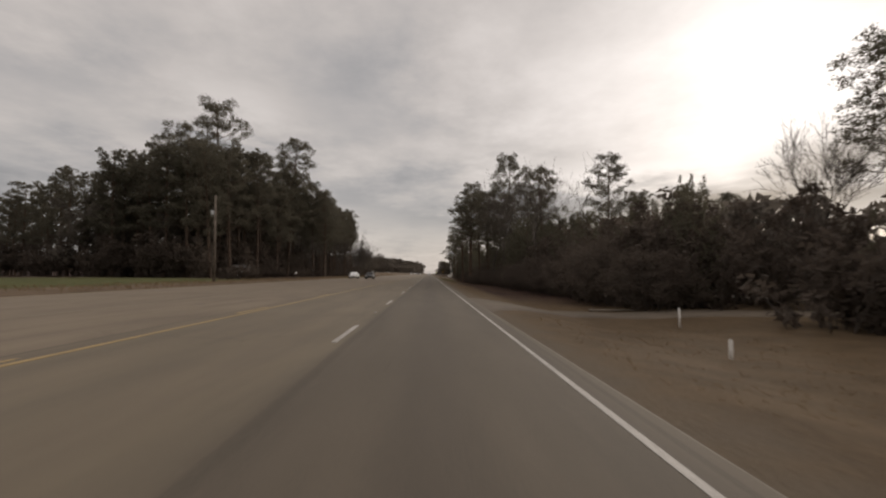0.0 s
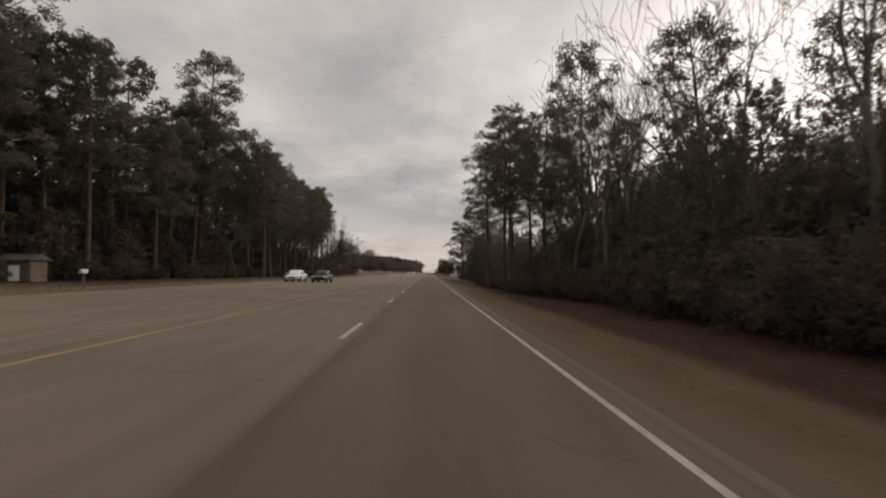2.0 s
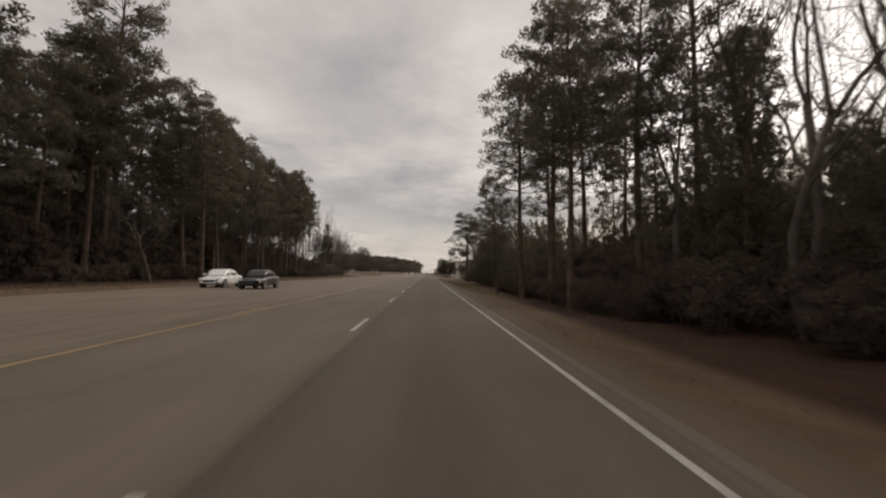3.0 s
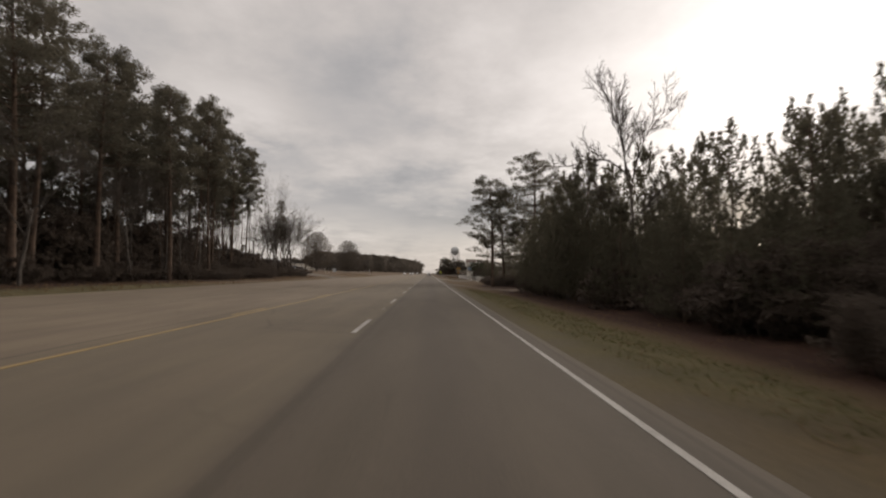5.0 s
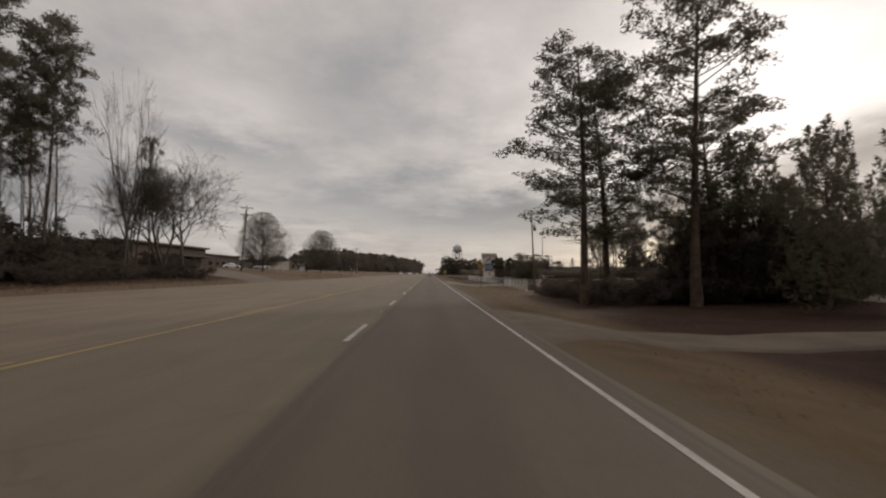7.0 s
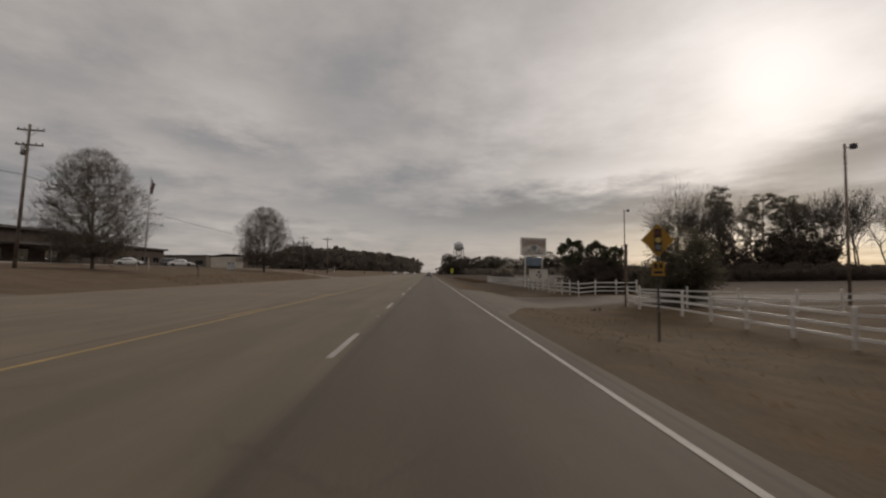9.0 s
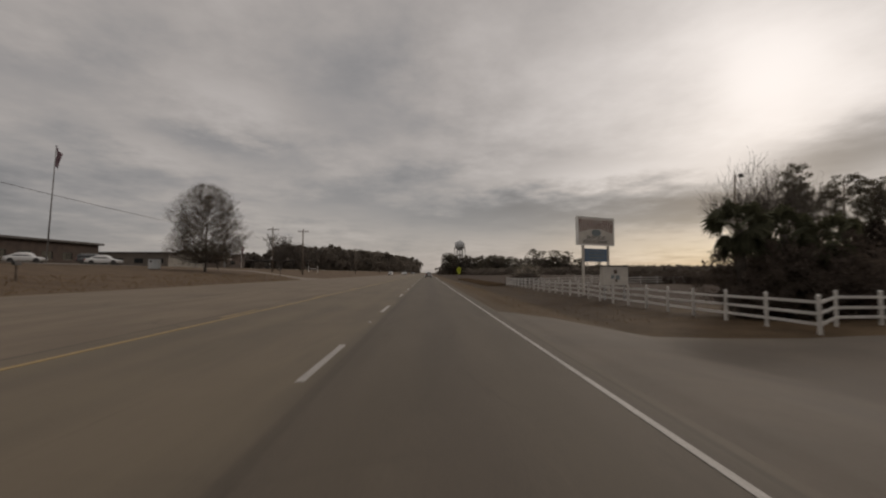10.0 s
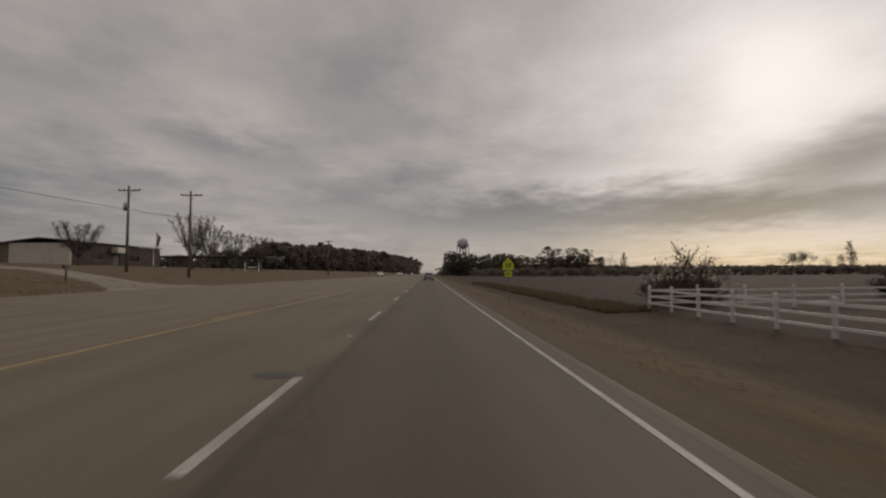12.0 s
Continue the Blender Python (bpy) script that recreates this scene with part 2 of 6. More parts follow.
    # worn strip next to the asphalt
    edge = k.math("MULTIPLY", k.span(xw, 2.2, 3.6, 1.0, 0.0), k.span(x, 2.0, 2.3))
    c = k.mix(k.math("MULTIPLY", edge, 0.55), c, (0.108, 0.090, 0.070))
    relief = k.add("ShaderNodeBump", Strength=0.45, Distance=0.05, Height=f)
    p = k.add("ShaderNodeBsdfPrincipled", Base_Color=c, Roughness=0.95, Normal=relief.outputs[0])
    k.put(p, "Specular IOR Level", 0.1)
    k.add("ShaderNodeOutputMaterial", Surface=p.outputs[0])
    return m


def glass_material():
    m = bpy.data.materials.new("dark_glass")
    m.use_nodes = True
    k = Nodes(m.node_tree)
    p = k.add("ShaderNodeBsdfPrincipled", Base_Color=(0.012, 0.014, 0.015, 1), Roughness=0.12)
    k.put(p, "Specular IOR Level", 0.35)
    k.add("ShaderNodeOutputMaterial", Surface=p.outputs[0])
    return m


ASPHALT, GROUND, GLASS = asphalt_material(), ground_material(), glass_material()
WHITE_LINE = material("worn_white_line", (0.17, 0.157, 0.140), (0.40, 0.38, 0.35), 1.2, 26.0, 0.7, 0.3, world_space=True, fine_amount=0.6)
YELLOW_LINE = material("worn_yellow_line", (0.16, 0.112, 0.05), (0.32, 0.222, 0.092), 1.0, 26.0, 0.7, 0.3, world_space=True, fine_amount=0.6)
FADED_LINE = material("faded_line", (0.13, 0.11, 0.08), (0.21, 0.175, 0.12), 1.0, 22.0, 0.8, 0.3, world_space=True, fine_amount=0.6)
GRAVEL = material("sandy_gravel", (0.066, 0.052, 0.038), (0.118, 0.092, 0.068), 0.8, 14.0, 0.95, 0.6, world_space=True)
CONCRETE = material("grey_concrete", (0.150, 0.127, 0.103), (0.220, 0.187, 0.152), 0.5, 18.0, 0.9, 0.3, world_space=True)
DRIVE = material("driveway_asphalt", (0.080, 0.066, 0.052), (0.122, 0.101, 0.080), 0.5, 30.0, 0.9, 0.4, world_space=True)
PINE_BARK = material("pine_bark", (0.040, 0.028, 0.021), (0.135, 0.092, 0.066), 1.6, 11.0, 0.95, 0.9)
GREY_BARK = material("grey_bark", (0.048, 0.040, 0.034), (0.120, 0.102, 0.086), 1.5, 12.0, 0.95, 0.7)
NEEDLES = leaf_material("pine_needles", (0.088, 0.080, 0.060), (0.140, 0.127, 0.096), 0.55)
YOUNG_NEEDLES = leaf_material("young_pine_needles", (0.088, 0.081, 0.058), (0.142, 0.130, 0.094), 0.6)
DITCH_GRASS = leaf_material("brown_ditch_weeds", (0.070, 0.049, 0.032), (0.135, 0.096, 0.062), 0.7)
POLE_PAINT = material("grey_pole_paint", (0.11, 0.105, 0.10), (0.19, 0.185, 0.18), 1.5, 20.0, 0.55, 0.05)
SHRUB_LEAF = leaf_material("shrub_leaves", (0.074, 0.058, 0.048), (0.112, 0.090, 0.073), 0.5)
DRY_LEAF = leaf_material("dry_tan_leaves", (0.105, 0.085, 0.064), (0.20, 0.163, 0.122), 0.5)
PALE_LEAF = leaf_material("pale_dead_leaves", (0.34, 0.30, 0.24), (0.56, 0.50, 0.41), 0.7)
PALM_LEAF = leaf_material("palm_fronds", (0.056, 0.058, 0.036), (0.112, 0.112, 0.068), 0.35)
# grey-brown twig tone, paled further so that distance haze sits in the colour
HAZED_LEAF = leaf_material("far_woods", (0.120, 0.104, 0.088), (0.190, 0.164, 0.138), 0.5)
GRASS_DRY = leaf_material("dry_grass", (0.13, 0.092, 0.054), (0.23, 0.166, 0.098), 0.75)
GRASS_GREEN = leaf_material("green_grass", (0.075, 0.080, 0.030), (0.14, 0.138, 0.054), 0.75)
VINYL = material("white_vinyl", (0.44, 0.42, 0.39), (0.64, 0.62, 0.58), 0.9, 12.0, 0.5, 0.05)
POST_WOOD = material("weathered_wood", (0.070, 0.052, 0.040), (0.165, 0.128, 0.100), 2.0, 20.0, 0.9, 0.5)
POLE_WOOD = material("pole_wood", (0.085, 0.066, 0.052), (0.19, 0.155, 0.125), 1.5, 18.0, 0.9, 0.5)
STEEL = material("galvanised_steel", (0.27, 0.28, 0.28), (0.42, 0.42, 0.41), 3.0, 30.0, 0.45, 0.05, metal=0.8)
DARK_METAL = material("dark_painted_metal", (0.030, 0.030, 0.030), (0.070, 0.068, 0.065), 3.0, 30.0, 0.55, 0.05)
BROWN_BRICK = material("brown_brick", (0.040, 0.029, 0.024), (0.082, 0.059, 0.047), 0.6, 9.0, 0.9, 0.4)
BEIGE_PANEL = material("beige_metal_panel", (0.42, 0.385, 0.33), (0.54, 0.50, 0.43), 0.4, 9.0, 0.6, 0.1)
TAUPE_BLOCK = material("taupe_block", (0.105, 0.090, 0.077), (0.165, 0.143, 0.122), 0.5, 9.0, 0.9, 0.3)
ROOF_DARK = material("dark_roofing", (0.050, 0.045, 0.042), (0.105, 0.095, 0.088), 0.7, 9.0, 0.85, 0.3)
WHITE_PAINT = material("white_paint", (0.66, 0.65, 0.62), (0.82, 0.81, 0.78), 1.0, 14.0, 0.5, 0.05)
SIGN_RED = material("faded_red_paint", (0.095, 0.034, 0.030), (0.155, 0.060, 0.050), 2.0, 20.0, 0.5, 0.03)
SIGN_BLUE = material("blue_sign_panel", (0.085, 0.130, 0.190), (0.140, 0.195, 0.265), 1.5, 12.0, 0.4, 0.03)
SIGN_TEAL = material("grey_green_sign_paint", (0.13, 0.155, 0.160), (0.20, 0.23, 0.235), 2.0, 20.0, 0.5, 0.03)
SIGN_YELLOW = material("yellow_sign_sheeting", (0.25, 0.135, 0.022), (0.35, 0.19, 0.03), 2.0, 20.0, 0.45, 0.02)
SIGN_CREAM = material("weathered_cream_paint", (0.40, 0.37, 0.33), (0.56, 0.52, 0.46), 1.2, 16.0, 0.55, 0.04)
SIGN_SPOT = material("pale_yellow_sheeting", (0.40, 0.30, 0.10), (0.50, 0.38, 0.14), 2.0, 20.0, 0.45, 0.02)
SIGN_LIME = material("yellow_green_sign_sheeting", (0.42, 0.47, 0.03), (0.55, 0.60, 0.045), 2.0, 20.0, 0.4, 0.02)
SIGN_BLACK = material("black_sign_paint", (0.015, 0.015, 0.015), (0.030, 0.030, 0.030), 2.0, 20.0, 0.5, 0.02)
TANK_PAINT = material("pale_tank_paint", (0.32, 0.33, 0.33), (0.46, 0.47, 0.47), 0.2, 2.0, 0.5, 0.02)
RUBBER = material("tyre_rubber", (0.018, 0.018, 0.018), (0.035, 0.034, 0.033), 4.0, 30.0, 0.85, 0.2)
ALLOY = material("alloy_rim", (0.35, 0.35, 0.35), (0.52, 0.52, 0.52), 4.0, 30.0, 0.35, 0.02, metal=0.9)
PAINT_WHITE = material("white_car_paint", (0.62, 0.62, 0.61), (0.72, 0.72, 0.71), 0.6, 6.0, 0.25, 0.0, spec=0.5)
PAINT_BLACK = material("black_car_paint", (0.006, 0.006, 0.006), (0.012, 0.012, 0.012), 0.6, 6.0, 0.30, 0.0, spec=0.35)
PAINT_GREY = material("grey_car_paint", (0.090, 0.092, 0.095), (0.125, 0.128, 0.130), 0.6, 6.0, 0.28, 0.0, spec=0.5)
PAINT_SILVER = material("silver_car_paint", (0.36, 0.36, 0.36), (0.46, 0.46, 0.46), 0.6, 6.0, 0.28, 0.0, spec=0.5)
LENS_RED = material("red_lamp_lens", (0.22, 0.012, 0.010), (0.34, 0.025, 0.018), 5.0, 30.0, 0.2, 0.0, spec=0.5)
LENS_CLEAR = material("clear_lamp_lens", (0.55, 0.56, 0.56), (0.72, 0.72, 0.72), 5.0, 30.0, 0.12, 0.0, spec=0.6)
FLAG_CLOTH = material("flag_cloth", (0.10, 0.055, 0.075), (0.24, 0.17, 0.18), 2.0, 14.0, 0.9, 0.2)


# ---------------------------------------------------------------- building helpers
def plain(name, verts, faces, mat, parent=None, label="", smooth=False):
    """One mesh object out of vertices and faces."""
    me = bpy.data.meshes.new(name)
    me.from_pydata(verts, [], faces)
    me.update()
    if smooth:
        me.shade_smooth()
    me.materials.append(mat)
    ob = new(name, me)
    ob.parent = parent
    return tagged(ob, label)


def part(name, bm, mat, parent=None, label="", smooth=False):
    """One mesh object out of a bmesh."""
    me = bpy.data.meshes.new(name)
    bm.to_mesh(me)
    bm.free()
    if smooth:
        me.shade_smooth()
    me.materials.append(mat)
    ob = new(name, me)
    ob.parent = parent
    return tagged(ob, label)


def share(name, ob, m, parent):
    """Another object on the mesh of ob."""
    other = new(name, ob.data)
    other.parent = parent
    other.matrix_basis = m
    return other


def thing(name, label, category, group="", m=None, kind=""):
    ob = tagged(new(name), label, category, group, kind)
    ob.matrix_basis = m or Matrix()
    return ob


def box_into(bm, x0, x1, y0, y1, z0, z1, bevel=0.0, m=None):
    r = bmesh.ops.create_cube(bm, size=1.0)
    vs = r["verts"]
    bmesh.ops.transform(bm, matrix=Matrix.Translation(((x0 + x1) / 2, (y0 + y1) / 2, (z0 + z1) / 2)) @ Matrix.Diagonal((x1 - x0, y1 - y0, z1 - z0, 1)), verts=vs)
    if bevel:
        es = list({e for v in vs for e in v.link_edges})
        vs = bmesh.ops.bevel(bm, geom=es, offset=bevel, segments=1, affect="EDGES")["verts"]
    if m is not None:
        bmesh.ops.transform(bm, matrix=m, verts=[v for v in vs if v.is_valid])


def boxes(*rows, bevel=0.0):
    bm = bmesh.new()
    for row in rows:
        box_into(bm, *row, bevel=bevel)
    return bm


def tube_into(verts, faces, points, radii, sides):
    """A tapered tube along points, into plain lists."""
    base = len(verts)
    n = len(points)
    for i, p in enumerate(points):
        a = points[max(i - 1, 0)]
        b = points[min(i + 1, n - 1)]
        d = (b - a).normalized()
        s = d.cross(Vector((0.31, 0.95, 0.11))).normalized()
        t = d.cross(s)
        for k in range(sides):
            w = 2 * math.pi * k / sides
            verts.append(tuple(p + (s * math.cos(w) + t * math.sin(w)) * radii[i]))
    for i in range(n - 1):
        for k in range(sides):
            a, b = base + i * sides + k, base + i * sides + (k + 1) % sides
            faces.append((a, b, b + sides, a + sides))
    faces.append(tuple(base + (n - 1) * sides + k for k in range(sides)))


def tube(name, points, radii, sides, mat, parent=None, label=""):
    verts, faces = [], []
    tube_into(verts, faces, [Vector(p) for p in points], radii, sides)
    return plain(name, verts, faces, mat, parent, label, True)


# ---------------------------------------------------------------- ground and road
FALL = 0.015                       # the whole carriageway leans down to the near side
ROAD_L, ROAD_R = -20.3, 2.4
SECTION = ((-3000, 7.0), (-400, 5.0), (-110, 3.4), (-60, 2.9), (-45, 2.4), (-32, 1.65), (-26, 0.95), (-22, 0.42), (-20.3, 0.27),
           (2.4, -0.07), (4.0, -0.2), (6.6, -0.64), (9.0, -0.58), (12.5, -0.45), (20, -0.40), (60, 0.1), (200, 1.6), (400, 3.2), (3000, 9.0))


def level(x, y):
    """Height of the ground."""
    for (xa, za), (xb, zb) in zip(SECTION, SECTION[1:]):
        if x <= xb:
            z = za + (zb - za) * (x - xa) / (xb - xa)
            break
    if x < -22:                       # the bank rises only past the pine wood
        q = min(max((y - 190) / 80, 0), 1)
        z = 0.42 + (z - 0.42) * (0.15 + 0.85 * q * q * (3 - 2 * q))
    if x > 7 and y < 262:             # the near verge lies lower before the entrance
        z -= 0.22 * min(1.0, (x - 7) / 3) * min(1.0, (262 - y) / 10)
    if ROAD_L - 0.2 <= x <= ROAD_R + 0.2:
        return z - 0.05
    bumps = noise.noise(Vector((x * 0.11, y * 0.11, 3.0))) * 0.10 + noise.noise(Vector((x * 0.45, y * 0.45, 9.0))) * 0.035
    reach = min(1.0, min(abs(x - ROAD_R), abs(x - ROAD_L)) / 3.0)
    return z + bumps * reach


def road_z(x):
    return -FALL * x


def make_ground():
    xs = [-3000, -1500, -800, -400, -250, -160, -110, -85, -70, -60, -52, -45, -40, -36, -33, -30, -28, -26, -24, -23, -22, -21, -20.5, -20.3, -12, -6, 0, 2.2, 2.4, 2.65, 3.0, 3.3,
          3.7, 4.1, 4.5, 5, 5.5, 6, 6.6, 7.2, 8, 9, 10, 11, 12, 13.5, 15, 17, 20, 24, 30, 38, 48, 60, 80, 110, 160, 250, 400, 800, 1500, 3000]
    ys = [-400, -150, -60] + [-30 + 3.0 * i for i in range(138)] + [395, 410, 430, 460, 500, 560, 640, 760, 950, 1300, 2000, 3400]
    verts = [(x, y, level(x, y)) for y in ys for x in xs]
    w = len(xs)
    faces = [(j * w + i, j * w + i + 1, j * w + w + i + 1, j * w + w + i) for j in range(len(ys) - 1) for i in range(w - 1)]
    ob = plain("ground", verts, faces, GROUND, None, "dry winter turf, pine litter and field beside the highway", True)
    tagged(ob, category="ground", kind="structure")


def strip(name, x0, x1, y0, y1, mat, parent, thick=0.006, lift=0.003, label=""):
    """A painted line: a thin slab on the carriageway."""
    n = max(1, int((y1 - y0) / 60))
    verts, faces = [], []
    for i in range(n + 1):
        y = y0 + (y1 - y0) * i / n
        for x, h in ((x0, 0), (x0, thick), (x1, thick), (x1, 0)):
            verts.append((x, y, road_z(x) + lift + h - 0.003))
    for i in range(n):
        a = i * 4
        for k in range(3):
            faces.append((a + k, a + k + 1, a + k + 5, a + k + 4))
    faces += [(0, 1, 2, 3), (n * 4 + 3, n * 4 + 2, n * 4 + 1, n * 4)]
    return plain(name, verts, [tuple(reversed(f)) for f in faces], mat, parent, label)


def make_road():
    xs = (ROAD_L, ROAD_L + 0.12, -16, -12, -8, -4, 0, 2.0, ROAD_R - 0.10, ROAD_R)
    ys = [-80 + 10 * i for i in range(60)] + [540, 620, 760, 1000, 1400, 2200, 3300]
    verts, faces = [], []
    w = len(xs)
    for y in ys:
        for i, x in enumerate(xs):
            ragged = noise.noise(Vector((x, y * 0.37, 0))) * 0.10 if i in (0, w - 1) else 0.0
            verts.append((x + ragged, y, road_z(x) - (0.045 if i in (0, w - 1) else 0.0)))
    for j in range(len(ys) - 1):
        for i in range(w - 1):
            faces.append((j * w + i, j * w + i + 1, j * w + w + i + 1, j * w + w + i))
    # down-turned edges give the slab its thickness
    n0 = len(verts)
    for j, y in enumerate(ys):
        for i in (0, w - 1):
            vx, vy, vz = verts[j * w + i]
            verts.append((vx, vy, vz - 0.25))
    for j in range(len(ys) - 1):
        faces.append((n0 + 2 * j, j * w, j * w + w, n0 + 2 * j + 2))
        faces.append((j * w + w - 1, n0 + 2 * j + 1, n0 + 2 * j + 3, j * w + 2 * w - 1))
    road = plain("road", verts, faces, ASPHALT, None, "five-lane highway of worn grey asphalt", False)
    tagged(road, category="road", kind="structure")
    strip("edge_line", 1.82, 1.91, -80, 2000, WHITE_LINE, road, label="solid white edge line")
    strip("edge_line", -19.25, -19.13, -80, 2000, FADED_LINE, road, label="faded far edge line")
    strip("yellow_line", -6.20, -6.07, -80, 2000, YELLOW_LINE, road, label="solid yellow centre line")
    strip("yellow_line", -11.72, -11.60, -80, 2000, FADED_LINE, road, label="faded yellow centre line")
    # lane dashes, about 12 m apart
    starts = [10.4 - 12.75 * 6 + 12.75 * i for i in range(12)] + [74.15 + 12.33 * i for i in range(1, 5)]
    starts += [135.8 + 11.81 * i for i in range(8)] + [231.2 + 11.65 * i for i in range(40)]
    first = None
    for y in starts:
        if first is None:
            first = strip("lane_dash", -1.99, -1.87, 0, 3.35, WHITE_LINE, road)
            first.matrix_basis = Matrix.Translation((0, y, 0))
        else:
            share("lane_dash", first, Matrix.Translation((0, y, 0)), road)
    far = None
    for i in range(40):
        y = -40 + 12.3 * i
        if far is None:
            far = strip("far_lane_dash", -15.46, -15.36, 0, 3.0, FADED_LINE, road)
            far.matrix_basis = Matrix.Translation((0, y, 0))
        else:
            share("far_lane_dash", far, Matrix.Translation((0, y, 0)), road)
    # broken inner yellow lines of the turning lane
    inner = None
    for i in range(34):
        y = -32 + 12.3 * i
        if inner is None:
            inner = strip("turn_lane_dash", -6.46, -6.36, 0, 3.2, YELLOW_LINE, road)
            inner.matrix_basis = Matrix.Translation((0, y, 0))
        else:
            share("turn_lane_dash", inner, Matrix.Translation((0, y, 0)), road)
    # raised studs between the dashes
    bm = bmesh.new()
    bmesh.ops.create_cone(bm, segments=8, radius1=0.06, radius2=0.035, depth=0.025, cap_ends=True)
    stud = part("road_stud", bm, WHITE_LINE, road)
    spots = [y + 7.8 for y in starts[4::2] if y < 420]
    stud.matrix_basis = Matrix.Translation((-1.93, spots[0], road_z(-1.93) + 0.012))
    for y in spots[1:]:
        share("road_stud", stud, Matrix.Translation((-1.93, y, road_z(-1.93) + 0.012)), road)
    # pothole patches on the lane joint
    for px, py, sx, sy in ((-2.25, 304.6, 0.34, 0.22), (-2.1, 70.2, 0.4, 0.3), (-9.5, 21.5, 0.25, 0.18), (-8.4, 24.0, 0.2, 0.15), (-2.3, 168.2, 0.3, 0.25)):
        ring = [(px + math.cos(a) * sx * (0.8 + 0.4 * random.random()), py + math.sin(a) * sy * (0.8 + 0.4 * random.random())) for a in [i * math.pi / 6 for i in range(12)]]
        vs = [(a, b, road_z(a) + 0.006) for a, b in ring] + [(px, py, road_z(px) + 0.014)]
        plain("asphalt_patch", vs, [(i, (i + 1) % 12, 12) for i in range(12)], ROOF_DARK, road, "dark patch of tar")


def drape(name, outline_rows, mat, label, lift=0.07):
    """A paved or gravel way laid over the ground: rows of (centre x, centre y, half width along y, ...)."""
    verts, faces = [], []
    m = 25
    fine = []
    for (xa, a0, a1), (xb, b0, b1) in zip(outline_rows, outline_rows[1:]):
        fine += [(xa + (xb - xa) * q / 4, a0 + (b0 - a0) * q / 4, a1 + (b1 - a1) * q / 4) for q in range(4)]
    outline_rows = fine + [outline_rows[-1]]
    for (xa, ya0, ya1) in outline_rows:
        for i in range(m):
            y = ya0 + (ya1 - ya0) * i / (m - 1)
            edge = i in (0, m - 1)
            verts.append((xa, y + (noise.noise(Vector((xa, y, 5))) * 0.15 if edge else 0), max(level(xa, y), road_z(xa) - 0.07 if ROAD_L < xa < ROAD_R + 0.5 else -9) + (lift if not edge else -0.01)))
    for j in range(len(outline_rows) - 1):
        for i in range(m - 1):
            a = j * m + i
            f = (a, a + m, a + m + 1, a + 1)
            faces.append(f if outline_rows[1][0] > outline_rows[0][0] else f[::-1])
    ob = plain(name, verts, faces, mat, None, label, True)
    return tagged(ob, category="driveway", kind="structure")


make_ground()
make_road()
drape("gravel_drive", [(2.3, 19.5, 31.0), (2.9, 20.8, 30.0), (3.6, 21.8, 29.2), (5, 22.6, 28.2), (7, 23.2, 27.4), (9, 23.5, 27.0), (12, 23.6, 26.8), (16, 23.6, 26.8), (24, 23.6, 26.8)], GRAVEL, "sandy gravel driveway leading off the highway into the trees")
drape("sandy_drive", [(2.3, 183.0, 193.5), (2.9, 183.8, 192.8), (3.6, 184.6, 192.0), (5, 185.4, 190.8), (7, 185.8, 190.0), (9, 186.2, 189.8), (13, 186.4, 189.6), (22, 186.6, 189.6)], GRAVEL, "pale sandy driveway beside the tall pines")
drape("restaurant_drive", [(2.3, 240.0, 268.2), (2.9, 241.8, 267.2), (3.5, 244.5, 266.4), (4.6, 247.8, 265.4), (6.2, 251.0, 264.4), (8.2, 253.6, 263.5), (10.6, 254.9, 262.6), (14, 255.2, 262.3), (22, 255.0, 262.5), (34, 254.5, 263.0)], DRIVE, "wide grey asphalt entrance between white fences")
drape("side_road", [(-20.1, 329.0, 346.0), (-21.5, 332.0, 342.0), (-24, 334.6, 340.8), (-28, 337.2, 341.8), (-34, 340.2, 344.4), (-50, 343.0, 347.0), (-90, 344.0, 348.0)], CONCRETE, "pale concrete side road joining the highway")
drape("lot_entrance", [(-20.1, 229.0, 250.0), (-21.5, 233.0, 248.0), (-24, 237.0, 250.0), (-28, 240.5, 254.5), (-34, 245.0, 262.0), (-40, 250.5, 269.0), (-46.2, 256.0, 276.0)], DRIVE, "worn grey entrance curving from the highway to the parking lot")
drape("parking_lot", [(-46, 268, 334), (-49, 266, 336), (-54, 266, 338), (-60, 268, 338), (-63, 270, 338)], CONCRETE, "pale concrete parking lot in front of the brown building")


# ---------------------------------------------------------------- trees
def rnd_dir(rng, n):
    v = rng.normal(size=(n, 3))
    return v / np.linalg.norm(v, axis=1, keepdims=True)


def puffs(rng, centres, radius, count, width, up=0.15, reach=(0.55, 1.1), flat=0.75):
    """Tufts: thin triangles that stand out from each centre. Returns vertices and faces."""
    n = len(centres)
    c = np.repeat(np.asarray(centres, float), count, axis=0)
    r = np.repeat(np.asarray(radius, float) * np.ones(n), count)
    d = rnd_dir(rng, n * count)
    d[:, 2] = d[:, 2] * flat + up
    side = np.cross(d, rnd_dir(rng, n * count))
    side /= np.linalg.norm(side, axis=1, keepdims=True) + 1e-6
    w = (r * width * rng.uniform(0.6, 1.3, n * count))[:, None]
    tip = c + d * (r * rng.uniform(*reach, n * count))[:, None]
    v = np.stack([c + side * w, tip, c - side * w], 1).reshape(-1, 3)
    return v, np.arange(len(v)).reshape(-1, 3)


